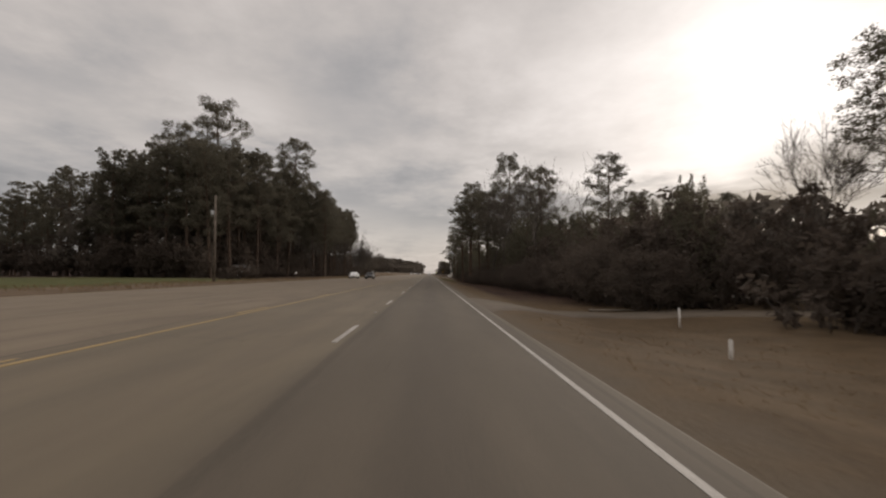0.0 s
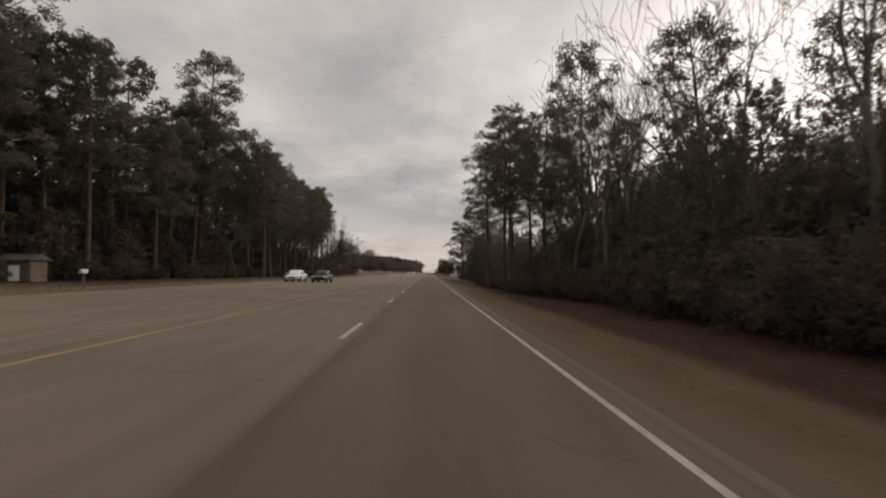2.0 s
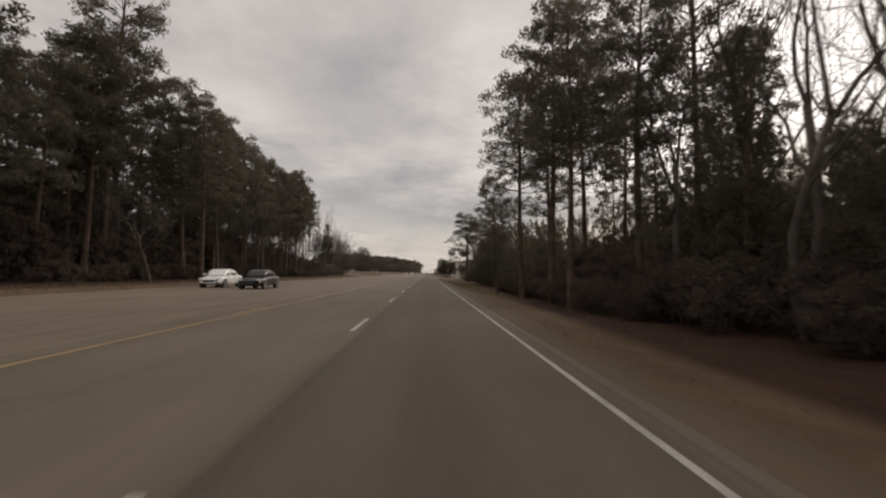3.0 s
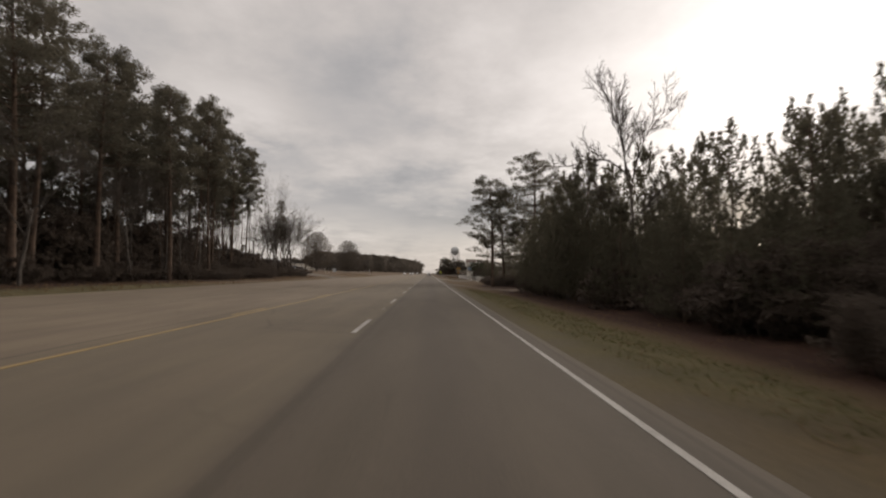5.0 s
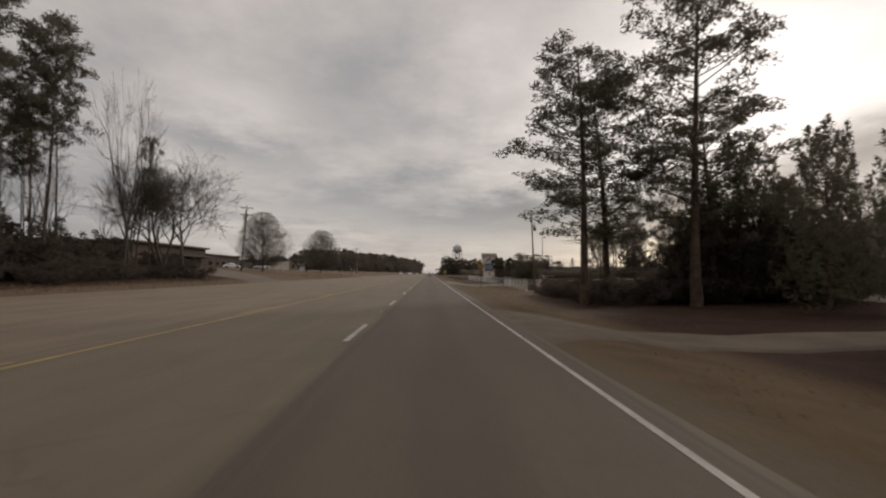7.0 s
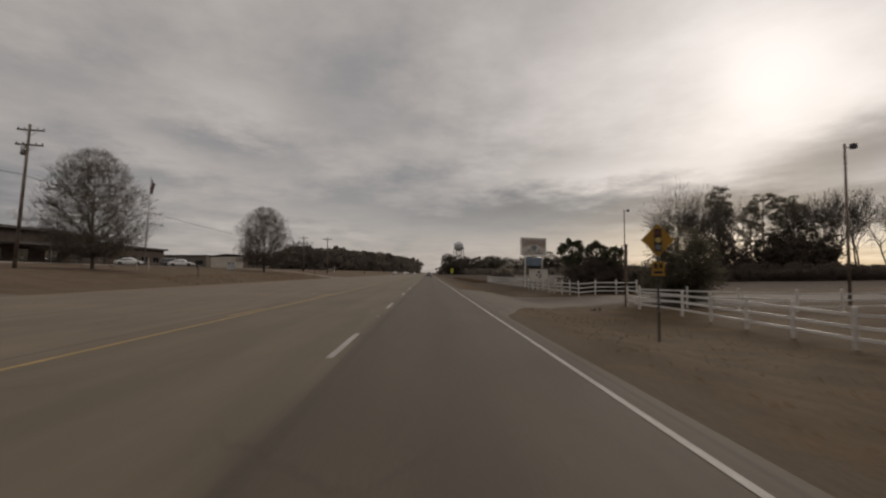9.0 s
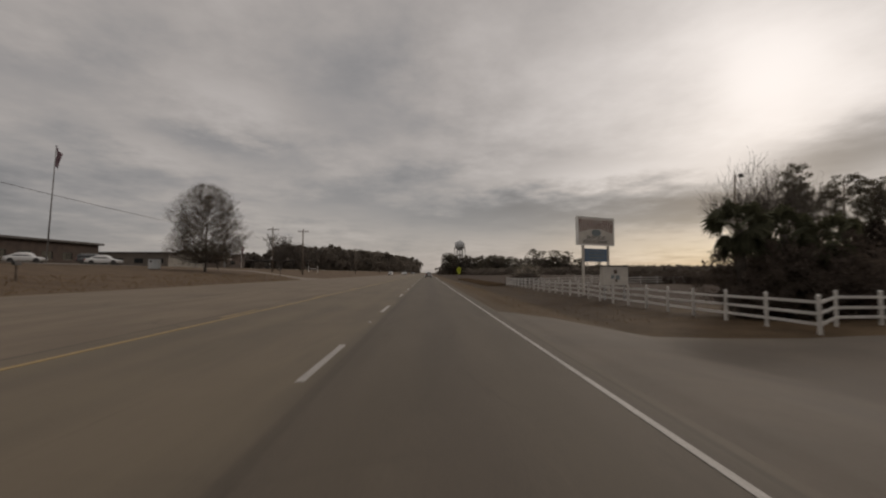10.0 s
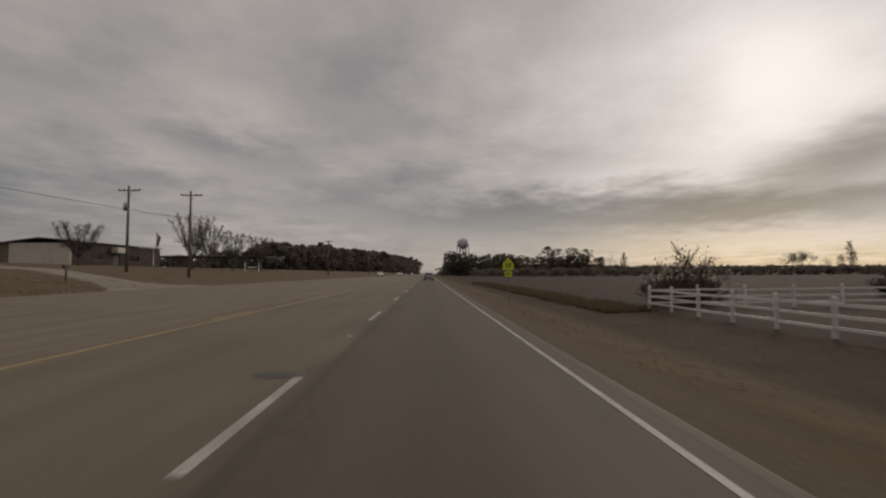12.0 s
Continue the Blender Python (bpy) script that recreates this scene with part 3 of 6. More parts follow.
def foliage(rng, centres, radius, count, long, wide, outward=0.6, up=0.0, flat=0.8):
    """Leaf clumps: small slim triangles strewn through a ball round each centre, pointing mostly outward."""
    n = len(centres)
    c = np.repeat(np.asarray(centres, float), count, axis=0)
    r = np.repeat(np.asarray(radius, float) * np.ones(n), count)
    m = n * count
    d = rnd_dir(rng, m)
    place = c + d * np.array([1, 1, flat]) * (r * rng.uniform(0.05, 1.0, m) ** 0.55)[:, None]
    axis = d * outward + rnd_dir(rng, m) * (1 - outward * 0.5)
    axis[:, 2] += up
    axis /= np.linalg.norm(axis, axis=1, keepdims=True) + 1e-6
    side = np.cross(axis, rnd_dir(rng, m))
    side /= np.linalg.norm(side, axis=1, keepdims=True) + 1e-6
    ln = (long * rng.uniform(0.6, 1.3, m))[:, None]
    w = (wide * 0.5 * rng.uniform(0.6, 1.3, m))[:, None]
    v = np.stack([place - axis * ln * 0.4 + side * w, place + axis * ln * 0.6, place - axis * ln * 0.4 - side * w], 1).reshape(-1, 3)
    return v, np.arange(len(v)).reshape(-1, 3)


def limb_points(rng, start, way, length, bend, steps):
    pts, p, d = [Vector(start)], Vector(start), Vector(way).normalized()
    for _ in range(steps):
        d = (d + Vector(rng.normal(0, bend, 3)) + Vector((0, 0, bend * 0.35))).normalized()
        p = p + d * (length / steps)
        pts.append(p.copy())
    return pts


def make_pine(seed, height, bare, spread, limbs, needles=32, label="", leaf=(0.28, 0.135), stout=1.0):
    """A tall pine: trunk, rising limbs and a domed crown of round needle clumps with gaps."""
    rng = np.random.default_rng(seed)
    tv, tf = [], []
    drift = Vector((rng.normal(0, 0.02), rng.normal(0, 0.02), 1))
    trunk = []
    for i in range(9):
        s = i / 8
        trunk.append(Vector((drift.x * s * height + math.sin(s * 5 + seed) * 0.14, drift.y * s * height + math.cos(s * 4 + seed) * 0.14, s * height - 0.3)))
    r0 = (0.011 * height + 0.04) * stout
    tube_into(tv, tf, trunk, [r0 * (1 - 0.86 * (i / 8) ** 0.9) + (0.06 if i == 0 else 0) for i in range(9)], 8)

    def on_trunk(h):
        q = min(max(h / height * 8, 0), 7.99)
        i = int(q)
        return trunk[i].lerp(trunk[i + 1], q - i)

    centres, sizes = [], []
    for i in range(limbs):
        q = min(max((i + rng.uniform(-0.5, 0.5)) / limbs, 0.0), 0.97)
        s = bare + (0.97 - bare) * q
        dome = math.sqrt(max(0.07, 1 - ((q - 0.38) / 0.66) ** 2))
        ang = i * 2.399 + rng.uniform(-0.5, 0.5)
        length = spread * dome * rng.uniform(0.55, 1.08)
        across = Vector((-math.sin(ang), math.cos(ang), 0))
        pts = limb_points(rng, on_trunk(s * height), (math.cos(ang), math.sin(ang), rng.uniform(-0.05, 0.35) + 0.55 * q), length, 0.12, 3)
        tube_into(tv, tf, pts, [0.075 * (1 - q * 0.6) * (1 - 0.8 * k / 3) + 0.008 for k in range(4)], 3)
        head = pts[3].lerp(pts[2], 0.15)
        wide = rng.uniform(0.75, 1.2) * (1.05 - 0.3 * q)
        for k in range(6):                 # a pad of close clumps round the limb's end
            a = k * 2.399 + i
            r = wide * math.sqrt((k + 0.3) / 6)
            centres.append(head + Vector((math.cos(a) * r, math.sin(a) * r, 0.55 * (wide - r) + rng.uniform(-0.30, 0.50))))
            sizes.append(rng.uniform(0.46, 0.66))
        if length > 2.4:
            for side in (-1, 1):
                centres.append(pts[1].lerp(pts[2], rng.uniform(0.3, 1.0)) + across * side * rng.uniform(0.2, 0.6) + Vector((0, 0, rng.uniform(0.1, 0.4))))
                sizes.append(rng.uniform(0.45, 0.65))
    for k in range(3):
        centres.append(trunk[-1] + Vector((rng.normal(0, 0.35), rng.normal(0, 0.35), -0.5 * k)))
        sizes.append(0.62)
    for i in range(9):                     # dead stubs below the crown
        h = height * rng.uniform(0.25, bare)
        ang = rng.uniform(0, 6.28)
        pts = limb_points(rng, on_trunk(h), (math.cos(ang), math.sin(ang), rng.uniform(-0.2, 0.3)), rng.uniform(0.6, 2.2), 0.12, 2)
        tube_into(tv, tf, pts, [0.035, 0.022, 0.008], 3)
    v, f = foliage(rng, [tuple(c) for c in centres], sizes, needles, *leaf, 0.5, 0.15, 0.85)
    tree = thing("pine_tree", label, "pine tree", "pines beside the highway")
    plain("trunk", tv, tf, PINE_BARK, tree, "scaly brown pine trunk with limbs", True)
    plain("crown", v.tolist(), f.tolist(), NEEDLES, tree, "dark green needle crown")
    return tree


def make_young(seed, height, spread, needles=10, label="", leaf=(0.30, 0.10)):
    """A young pine: whorls of limbs that curve upward, each a brush of needles ending in an upright shoot."""
    rng = np.random.default_rng(seed)
    tv, tf, centres, sizes = [], [], [], []
    tube_into(tv, tf, [Vector((0.05 * math.sin(i * 2 + seed), 0.05 * math.cos(i * 3), -0.3 + (height + 0.3) * i / 5)) for i in range(6)], [0.11, 0.09, 0.07, 0.05, 0.032, 0.012], 6)
    z, turn = 0.35, 0.0
    while z < height * 0.95:
        q = z / height
        reach = spread * (1 - q ** 1.7) ** 0.7 + 0.22
        many = 5 if q < 0.5 else 4 if q < 0.7 else 3
        for k in range(many):
            ang = turn + 6.2832 * k / many + rng.uniform(-0.35, 0.35)
            out, across = Vector((math.cos(ang), math.sin(ang), 0)), Vector((-math.sin(ang), math.cos(ang), 0))
            ln = reach * rng.uniform(0.55, 1.18)
            rise = rng.uniform(0.4, 0.85) + 0.5 * q
            pts = [Vector((0, 0, z)) + out * ln * a + Vector((0, 0, ln * rise * b)) for a, b in ((0, 0), (0.42, 0.12), (0.78, 0.42), (1.0, 0.85))]
            tube_into(tv, tf, pts, [0.032, 0.024, 0.016, 0.008], 3)
            for a in (1.2, 1.9, 2.5, 3.0):
                m = min(int(a), 2)
                centres.append(pts[m].lerp(pts[m + 1], a - m) + Vector(rng.normal(0, 0.06, 3)))
                sizes.append(rng.uniform(0.26, 0.36) * (1.15 - 0.4 * q))
            for side in (-1, 1):
                foot = pts[2].lerp(pts[1], rng.uniform(0, 0.8))
                centres.append(foot + across * side * ln * rng.uniform(0.18, 0.36) + Vector((0, 0, rng.uniform(0.1, 0.45))))
                sizes.append(rng.uniform(0.24, 0.36))
            for up in (0.24, 0.46):
                centres.append(pts[3] + Vector((0, 0, up)))
                sizes.append(0.17 - 0.10 * up)
        z += rng.uniform(0.5, 0.72) + 0.25 * q
        turn += 0.9
    for up in (-0.3, -0.05, 0.2, 0.42):
        centres.append(Vector((0, 0, height + up)))
        sizes.append(0.20 - 0.16 * up)
    v, f = foliage(rng, [tuple(c) for c in centres], sizes, needles, *leaf, 0.55, 0.6, 1.0)
    tree = thing("pine_tree", label, "pine tree", "pines beside the highway")
    plain("trunk", tv, tf, PINE_BARK, tree, "thin brown trunk with upcurved limbs", True)
    plain("crown", v.tolist(), f.tolist(), YOUNG_NEEDLES, tree, "bushy needle crown with upright shoots")
    return tree


def make_forked(seed):
    """A leafless tree whose trunk forks high up, with one long low limb to the side."""
    rng = np.random.default_rng(seed)
    tv, tf, bv, bf = [], [], [], []
    tube_into(tv, tf, [Vector(p) for p in ((0.35, 0, -0.3), (0.3, 0, 3.0), (0.1, 0, 5.6), (0, 0, 7.2))], [0.15, 0.12, 0.10, 0.09], 9)

    def twigs(pts, radius, depth):
        tube_into(bv, bf, pts, [radius * (1 - 0.75 * i / (len(pts) - 1)) + 0.005 for i in range(len(pts))], 5 if depth == 0 else 3)
        if depth == 3:
            return
        n = (13, 8, 6)[depth]
        run = sum((b - a).length for a, b in zip(pts, pts[1:]))
        for i in range(n):
            f = (0.25 + 0.75 * (i + rng.uniform(0, 1)) / n) * (len(pts) - 1)
            k = min(int(f), len(pts) - 2)
            d = (pts[k + 1] - pts[k]).normalized()
            way = d * 0.8 + Vector(rng.normal(0, 0.55, 3)) + Vector((0, 0, 0.22))
            twigs(limb_points(rng, pts[k].lerp(pts[k + 1], f - k), way, min(run * rng.uniform(0.26, 0.50), 2.0), 0.14, 3), radius * 0.36 + 0.002, depth + 1)

    for limb, r in ((((0, 0, 7.1), (-0.3, 0.1, 8.6), (-0.5, 0, 10.4), (-1.0, 0.2, 12.6), (-1.6, 0.3, 13.3)), 0.068), (((0, 0, 7.0), (0.35, 0, 8.8), (1.0, -0.2, 10.6), (2.4, -0.3, 12.3)), 0.062),
                    (((-0.3, 0.1, 8.4), (-1.4, 0.3, 9.2), (-2.8, 0.4, 9.3), (-4.1, 0.5, 8.8)), 0.06), (((-0.1, 0, 7.9), (-0.8, -0.6, 10.0), (-1.3, -0.9, 11.4)), 0.05),
                    (((0.15, 0, 5.4), (1.2, 0.3, 6.2), (2.3, 0.5, 7.4)), 0.05), (((0.2, 0, 5.0), (-0.9, 0.3, 6.0), (-1.9, 0.2, 7.0)), 0.045)):
        twigs([Vector(p) for p in limb], r, 0)
    tree = thing("bare_tree", "tall leafless forked tree standing above young pines", "bare tree", "bare trees beside the highway")
    plain("trunk", tv, tf, GREY_BARK, tree, "grey bark trunk", True)
    plain("branchwork", bv, bf, GREY_BARK, tree, "open bare branches")
    return tree


def make_bare(seed, height, spread, levels, label, name="bare_tree", leaves=0, leaf_size=0.12, upright=0.75, trunk_part=0.3, twig=0.013, leaf_mat=None, category="bare tree", kids=(5, 5, 5, 4)):
    """A leafless broadleaf tree grown branch by branch, with or without a few dry leaves."""
    rng = np.random.default_rng(seed)
    tv, tf, bv, bf, tips = [], [], [], [], []

    def grow(start, way, length, radius, depth):
        steps = 4 if depth < 2 else 3 if depth < 3 else 2
        pts = limb_points(rng, start, way, length, 0.10 + 0.035 * depth, steps)
        end_r = max(radius * (0.45 if depth else 0.6), twig)
        radii = [radius + (end_r - radius) * i / steps for i in range(steps + 1)]
        if depth == 0:
            tube_into(tv, tf, pts, radii, 9)
        else:
            tube_into(bv, bf, pts, radii, 5 if depth == 1 else 4 if depth == 2 else 3)
        if depth >= levels:
            tips.extend(pts[1:])
            return
        n = kids[min(depth, len(kids) - 1)] + int(rng.integers(0, 2))
        for i in range(n):
            q = 0.35 + 0.65 * (i + 1) / n if depth else 0.55 + 0.45 * (i + 1) / n
            j = min(int(q * steps), steps - 1)
            p = pts[j].lerp(pts[j + 1], min(1.0, q * steps - j))
            d = (pts[min(j + 1, steps)] - pts[j]).normalized()
            ang = i * 2.4 + rng.uniform(-0.6, 0.6)
            s = d.cross(Vector((0.3, 0.2, 0.93))).normalized() if abs(d.z) < 0.95 else Vector((1, 0, 0))
            t = d.cross(s)
            out = s * math.cos(ang) + t * math.sin(ang)
            way2 = d * upright + out * rng.uniform(0.45, 0.85) * spread
            grow(p, way2, length * rng.uniform(0.52, 0.78), max(end_r * rng.uniform(0.55, 0.85), twig), depth + 1)

    grow((0, 0, -0.3), (rng.normal(0, 0.05), rng.normal(0, 0.05), 1), height * trunk_part, 0.008 * height + 0.03, 0)
    top = max(p[2] for p in bv) if bv else height
    k = height / top
    tv = [(p[0] * k, p[1] * k, p[2] * k) for p in tv]
    bv = [(p[0] * k, p[1] * k, p[2] * k) for p in bv]
    tree = thing(name, label, category, "bare trees beside the highway")
    plain("trunk", tv, tf, GREY_BARK, tree, "grey bark trunk", True)
    plain("branchwork", bv, bf, GREY_BARK, tree, "fine bare branches")
    if leaves:
        pick = rng.integers(0, len(tips), leaves)
        c = np.array([tuple(tips[i] * k) for i in pick]) + rng.normal(0, 0.22, (leaves, 3))
        v, f = foliage(rng, c, leaf_size * 1.5, 1, leaf_size, leaf_size * 0.8, 0.2, 0.0, 1.0)
        plain("crown", v.tolist(), f.tolist(), leaf_mat or DRY_LEAF, tree, "thin crown of dry leaves")
    return tree


def make_oval(seed, height, radius, low, label):
    """A lawn tree with one leader, limbs at all heights in an oval outline, and a haze of fine twigs with a few dry leaves."""
    rng = np.random.default_rng(seed)
    tv, tf, bv, bf, tips = [], [], [], [], []
    trunk = [Vector((0.10 * math.sin(i * 1.3), 0.10 * math.cos(i * 1.7) - 0.1, -0.3 + (height * 0.9 + 0.3) * i / 8)) for i in range(9)]
    tube_into(tv, tf, trunk, [0.19 * (1 - 0.93 * (i / 8)) + (0.05 if i == 0 else 0.01) for i in range(9)], 9)
    n = 84
    for i in range(n):
        q = (i + rng.uniform(0, 1)) / n
        reach = radius * 0.90 * math.sqrt(max(0.02, 1 - ((q - 0.24) / 0.77) ** 2)) * rng.uniform(0.66, 1.14)
        ang = i * 2.399 + rng.uniform(-0.4, 0.4)
        head = Vector((math.cos(ang) * reach, math.sin(ang) * reach, (low + (0.97 - low) * q) * height))
        s = min(max((head.z - reach * 0.95) / height, low * 0.85), 0.86)
        j = min(int(s / 0.9 * 8), 7)
        root = trunk[j].lerp(trunk[j + 1], min(1, s / 0.9 * 8 - j))
        limb = [root.lerp(head, k / 4) + Vector(rng.normal(0, 0.10, 3)) * (k % 4 > 0) + Vector((0, 0, -0.30 * reach / radius * math.sin(math.pi * k / 4))) for k in range(5)]
        tube_into(bv, bf, limb, [0.085 * (1 - 0.6 * q), 0.065 * (1 - 0.6 * q), 0.045 * (1 - 0.5 * q), 0.028, 0.012], 5)
        for k in range(10):
            f = rng.uniform(0.22, 1.0) * 4
            m = min(int(f), 3)
            p = limb[m].lerp(limb[m + 1], f - m)
            d = (limb[m + 1] - limb[m]).normalized()
            side = Vector(rng.normal(0, 1, 3))
            bough = limb_points(rng, p, d * 0.8 + side.normalized() * 0.75, reach * rng.uniform(0.20, 0.40), 0.14, 3)
            tube_into(bv, bf, bough, [0.026, 0.021, 0.016, 0.012], 3)
            for _ in range(6):
                m2 = int(rng.integers(1, 4))
                tw = limb_points(rng, bough[m2], (bough[m2] - bough[m2 - 1]).normalized() * 0.7 + Vector(rng.normal(0, 0.5, 3)), rng.uniform(0.35, 0.75), 0.15, 2)
                tube_into(bv, bf, tw, [0.014, 0.012, 0.008], 3)
                tips.extend(tw[1:])
    for _ in range(6000):                # short outer shoots
        q = rng.uniform(0.0, 1.0) ** 1.25
        wide = radius * 0.96 * math.sqrt(max(0.01, 1 - ((q - 0.30) / 0.705) ** 2)) * rng.uniform(0.2, 1.0) ** 0.45
        ang = rng.uniform(0, 6.2832)
        wide *= 0.95 + 0.45 * noise.noise(Vector((math.cos(ang) * 1.6, math.sin(ang) * 1.6, q * 3.5 + seed)))
        p = Vector((math.cos(ang) * wide, math.sin(ang) * wide, (low + (0.98 - low) * q) * height * 1.08))
        d = Vector((math.cos(ang), math.sin(ang), 0.3 + q)) + Vector(rng.normal(0, 0.5, 3))
        tube_into(bv, bf, [p, p + d.normalized() * rng.uniform(0.35, 0.8)], [0.013, 0.007], 3)
        tips.append(p)
    tree = thing("lawn_tree", label, "tree", "trees on the lawn")
    k = height / max(p[2] for p in bv)
    tv, bv = [(a, b, c * k) for a, b, c in tv], [(a, b, c * k) for a, b, c in bv]
    plain("trunk", tv, tf, GREY_BARK, tree, "grey bark trunk", True)
    plain("branchwork", bv, bf, GREY_BARK, tree, "dense oval haze of fine twigs")
    pick = rng.integers(0, len(tips), 24000)
    c = np.array([tuple(tips[i]) for i in pick]) + rng.normal(0, 0.30, (24000, 3))
    c[:, 2] *= k
    v, f = foliage(rng, c, 0.12, 1, 0.12, 0.075, 0.2, 0.0, 1.0)
    plain("crown", v.tolist(), f.tolist(), DRY_LEAF, tree, "a few dry tan leaves")
    return tree


def make_vase(seed, height, label):
    """A leafless street tree: many stems fanning up from a low fork, feathered with fine upright twigs."""
    rng = np.random.default_rng(seed)
    tv, tf, bv, bf = [], [], [], []
    tube_into(tv, tf, [Vector((0, 0, -0.3)), Vector((0.03, 0, 0.8)), Vector((0, 0.03, 1.7))], [0.20, 0.17, 0.16], 9)
    n = 15
    for i in range(n):
        ang, lean = i * 2.399, 0.10 + 0.46 * math.sqrt((i + 0.5) / n)
        out = Vector((math.cos(ang), math.sin(ang), 0))
        run = height * (0.86 - 0.30 * lean) * rng.uniform(0.88, 1.0)
        stem = [Vector((0, 0, 1.3 + 0.03 * i)) + out * run * lean * (k / 5) ** 0.85 + Vector((0, 0, run * k / 5)) + Vector(rng.normal(0, 0.05, 3)) * (k > 0) for k in range(6)]
        tube_into(bv, bf, stem, [0.060, 0.05, 0.040, 0.030, 0.022, 0.012], 5)
        for k in range(26):
            f = rng.uniform(0.9, 4.9)
            m = int(f)
            p = stem[m].lerp(stem[m + 1], f - m)
            d = (stem[m + 1] - stem[m]).normalized()
            bough = limb_points(rng, p, d + Vector(rng.normal(0, 0.42, 3)), rng.uniform(0.8, 1.9) * (1.15 - 0.12 * f), 0.10, 3)
            tube_into(bv, bf, bough, [0.024, 0.021, 0.018, 0.013], 3)
            for _ in range(5):
                q = int(rng.integers(1, 4))
                tw = limb_points(rng, bough[q], (bough[q] - bough[q - 1]).normalized() + Vector(rng.normal(0, 0.45, 3)), rng.uniform(0.35, 0.75), 0.12, 2)
                tube_into(bv, bf, tw, [0.018, 0.016, 0.011], 3)
    k = height / max(p[2] for p in bv)
    bv = [(a, b, c * k) for a, b, c in bv]
    tree = thing("vase_tree", label, "tree", "street trees")
    plain("trunk", tv, tf, GREY_BARK, tree, "short grey trunk", True)
    plain("branchwork", bv, bf, GREY_BARK, tree, "upright stems and fine twigs")
    return tree


def make_shrub(seed, height, spread, label, mat=None, count=30, density=45, name="shrub", leaf=(0.30, 0.16)):
    """Undergrowth: many stems with leaf clumps down to the ground."""
    rng = np.random.default_rng(seed)
    tv, tf, centres, sizes = [], [], [], []
    for i in range(count):
        ang, out = rng.uniform(0, 6.28), spread * math.sqrt(rng.random())
        h = height * (1 - 0.55 * (out / spread) ** 2) * rng.uniform(0.45, 1.0)
        foot = Vector((math.cos(ang) * out * 0.4, math.sin(ang) * out * 0.4, -0.2))
        head = Vector((math.cos(ang) * out, math.sin(ang) * out, h))
        if i < 16:
            tube_into(tv, tf, [foot, foot.lerp(head, 0.5) + Vector(rng.normal(0, 0.12, 3)), head], [0.035, 0.022, 0.008], 4)
        for q in (1.0, rng.uniform(0.25, 0.8)):
            centres.append(tuple(foot.lerp(head, q)))
            sizes.append(rng.uniform(0.55, 0.95) * (0.28 + 0.11 * height))
    v, f = foliage(rng, centres, sizes, density, *leaf, 0.5)
    bush = thing(name, label, "shrub", "undergrowth beside the highway")
    plain("woody_frame", tv, tf, GREY_BARK, bush, "thin woody stems", True)
    plain("foliage", v.tolist(), f.tolist(), mat or SHRUB_LEAF, bush, "dense dull leaves")
    return bush


def make_palm(seed, height):
    """A cabbage palm: booted trunk and a round head of fan fronds."""
    rng = np.random.default_rng(seed)
    palm = thing("palm_tree", "short cabbage palm with a round head of fan fronds", "palm tree", "palms by the entrance")
    pts = [Vector((0.05 * math.sin(i), 0.05 * math.cos(i), -0.2 + (height * 0.74 + 0.2) * i / 6)) for i in range(7)]
    tube("trunk", pts, [0.24, 0.20, 0.19, 0.19, 0.20, 0.22, 0.16], 10, GREY_BARK, palm, "rough grey palm trunk")
    tv, tf, fv, ff = [], [], [], []
    crown = pts[-1]
    for i in range(46):
        ang = i * 2.399
        el = rng.uniform(-1.15, 1.3)
        d = Vector((math.cos(ang) * math.cos(el), math.sin(ang) * math.cos(el), math.sin(el)))
        stalk = rng.uniform(0.75, 1.05) * height * 0.18
        end = crown + d * stalk + Vector((0, 0, 0.1))
        tube_into(tv, tf, [crown, crown.lerp(end, 0.5) + Vector((0, 0, 0.06)), end], [0.022, 0.016, 0.010], 4)
        s = d.cross(Vector((0, 0, 1))).normalized()
        s = Matrix.Rotation(rng.uniform(-1.3, 1.3), 3, d) @ s      # each fan turned on its own stalk
        t = s.cross(d)
        for k in range(15):
            w = -1.9 + 3.8 * k / 14
            blade = (d * math.cos(w) + s * math.sin(w)).normalized()
            ln = rng.uniform(0.75, 1.0) * height * 0.145
            side = blade.cross(t).normalized() * 0.06
            tip = end + blade * ln - Vector((0, 0, 0.10 + 0.15 * rng.random()))
            mid = end + blade * ln * 0.5 + t * 0.04
            b = len(fv)
            fv.extend([tuple(end), tuple(mid + side), tuple(tip), tuple(mid - side)])
            ff.append((b, b + 1, b + 2, b + 3))
    plain("stalk_head", tv, tf, PALM_LEAF, palm, "green frond stalks")
    plain("frond_head", fv, ff, PALM_LEAF, palm, "dull green fan fronds")
    return palm


PLACED = set()


def planted(ob, x, y, scale=1.0, turn=None, tilt=(0, 0), wide=1.0, label="", sink=0.0):
    """Puts the first of a kind, or a copy of it, on the ground."""
    turn = random.uniform(0, 360) if turn is None else turn
    m = pose(x, y, level(x, y) - sink, tilt[0], tilt[1], turn) @ Matrix.Diagonal((scale * wide, scale * wide, scale, 1))
    if ob.name in PLACED:
        c = copy_thing(ob, m @ Matrix.Diagonal((1 / ob.scale.x, 1 / ob.scale.y, 1 / ob.scale.z, 1)))
    else:
        PLACED.add(ob.name)
        c = ob
        c.matrix_basis = m
    return tagged(c, label)


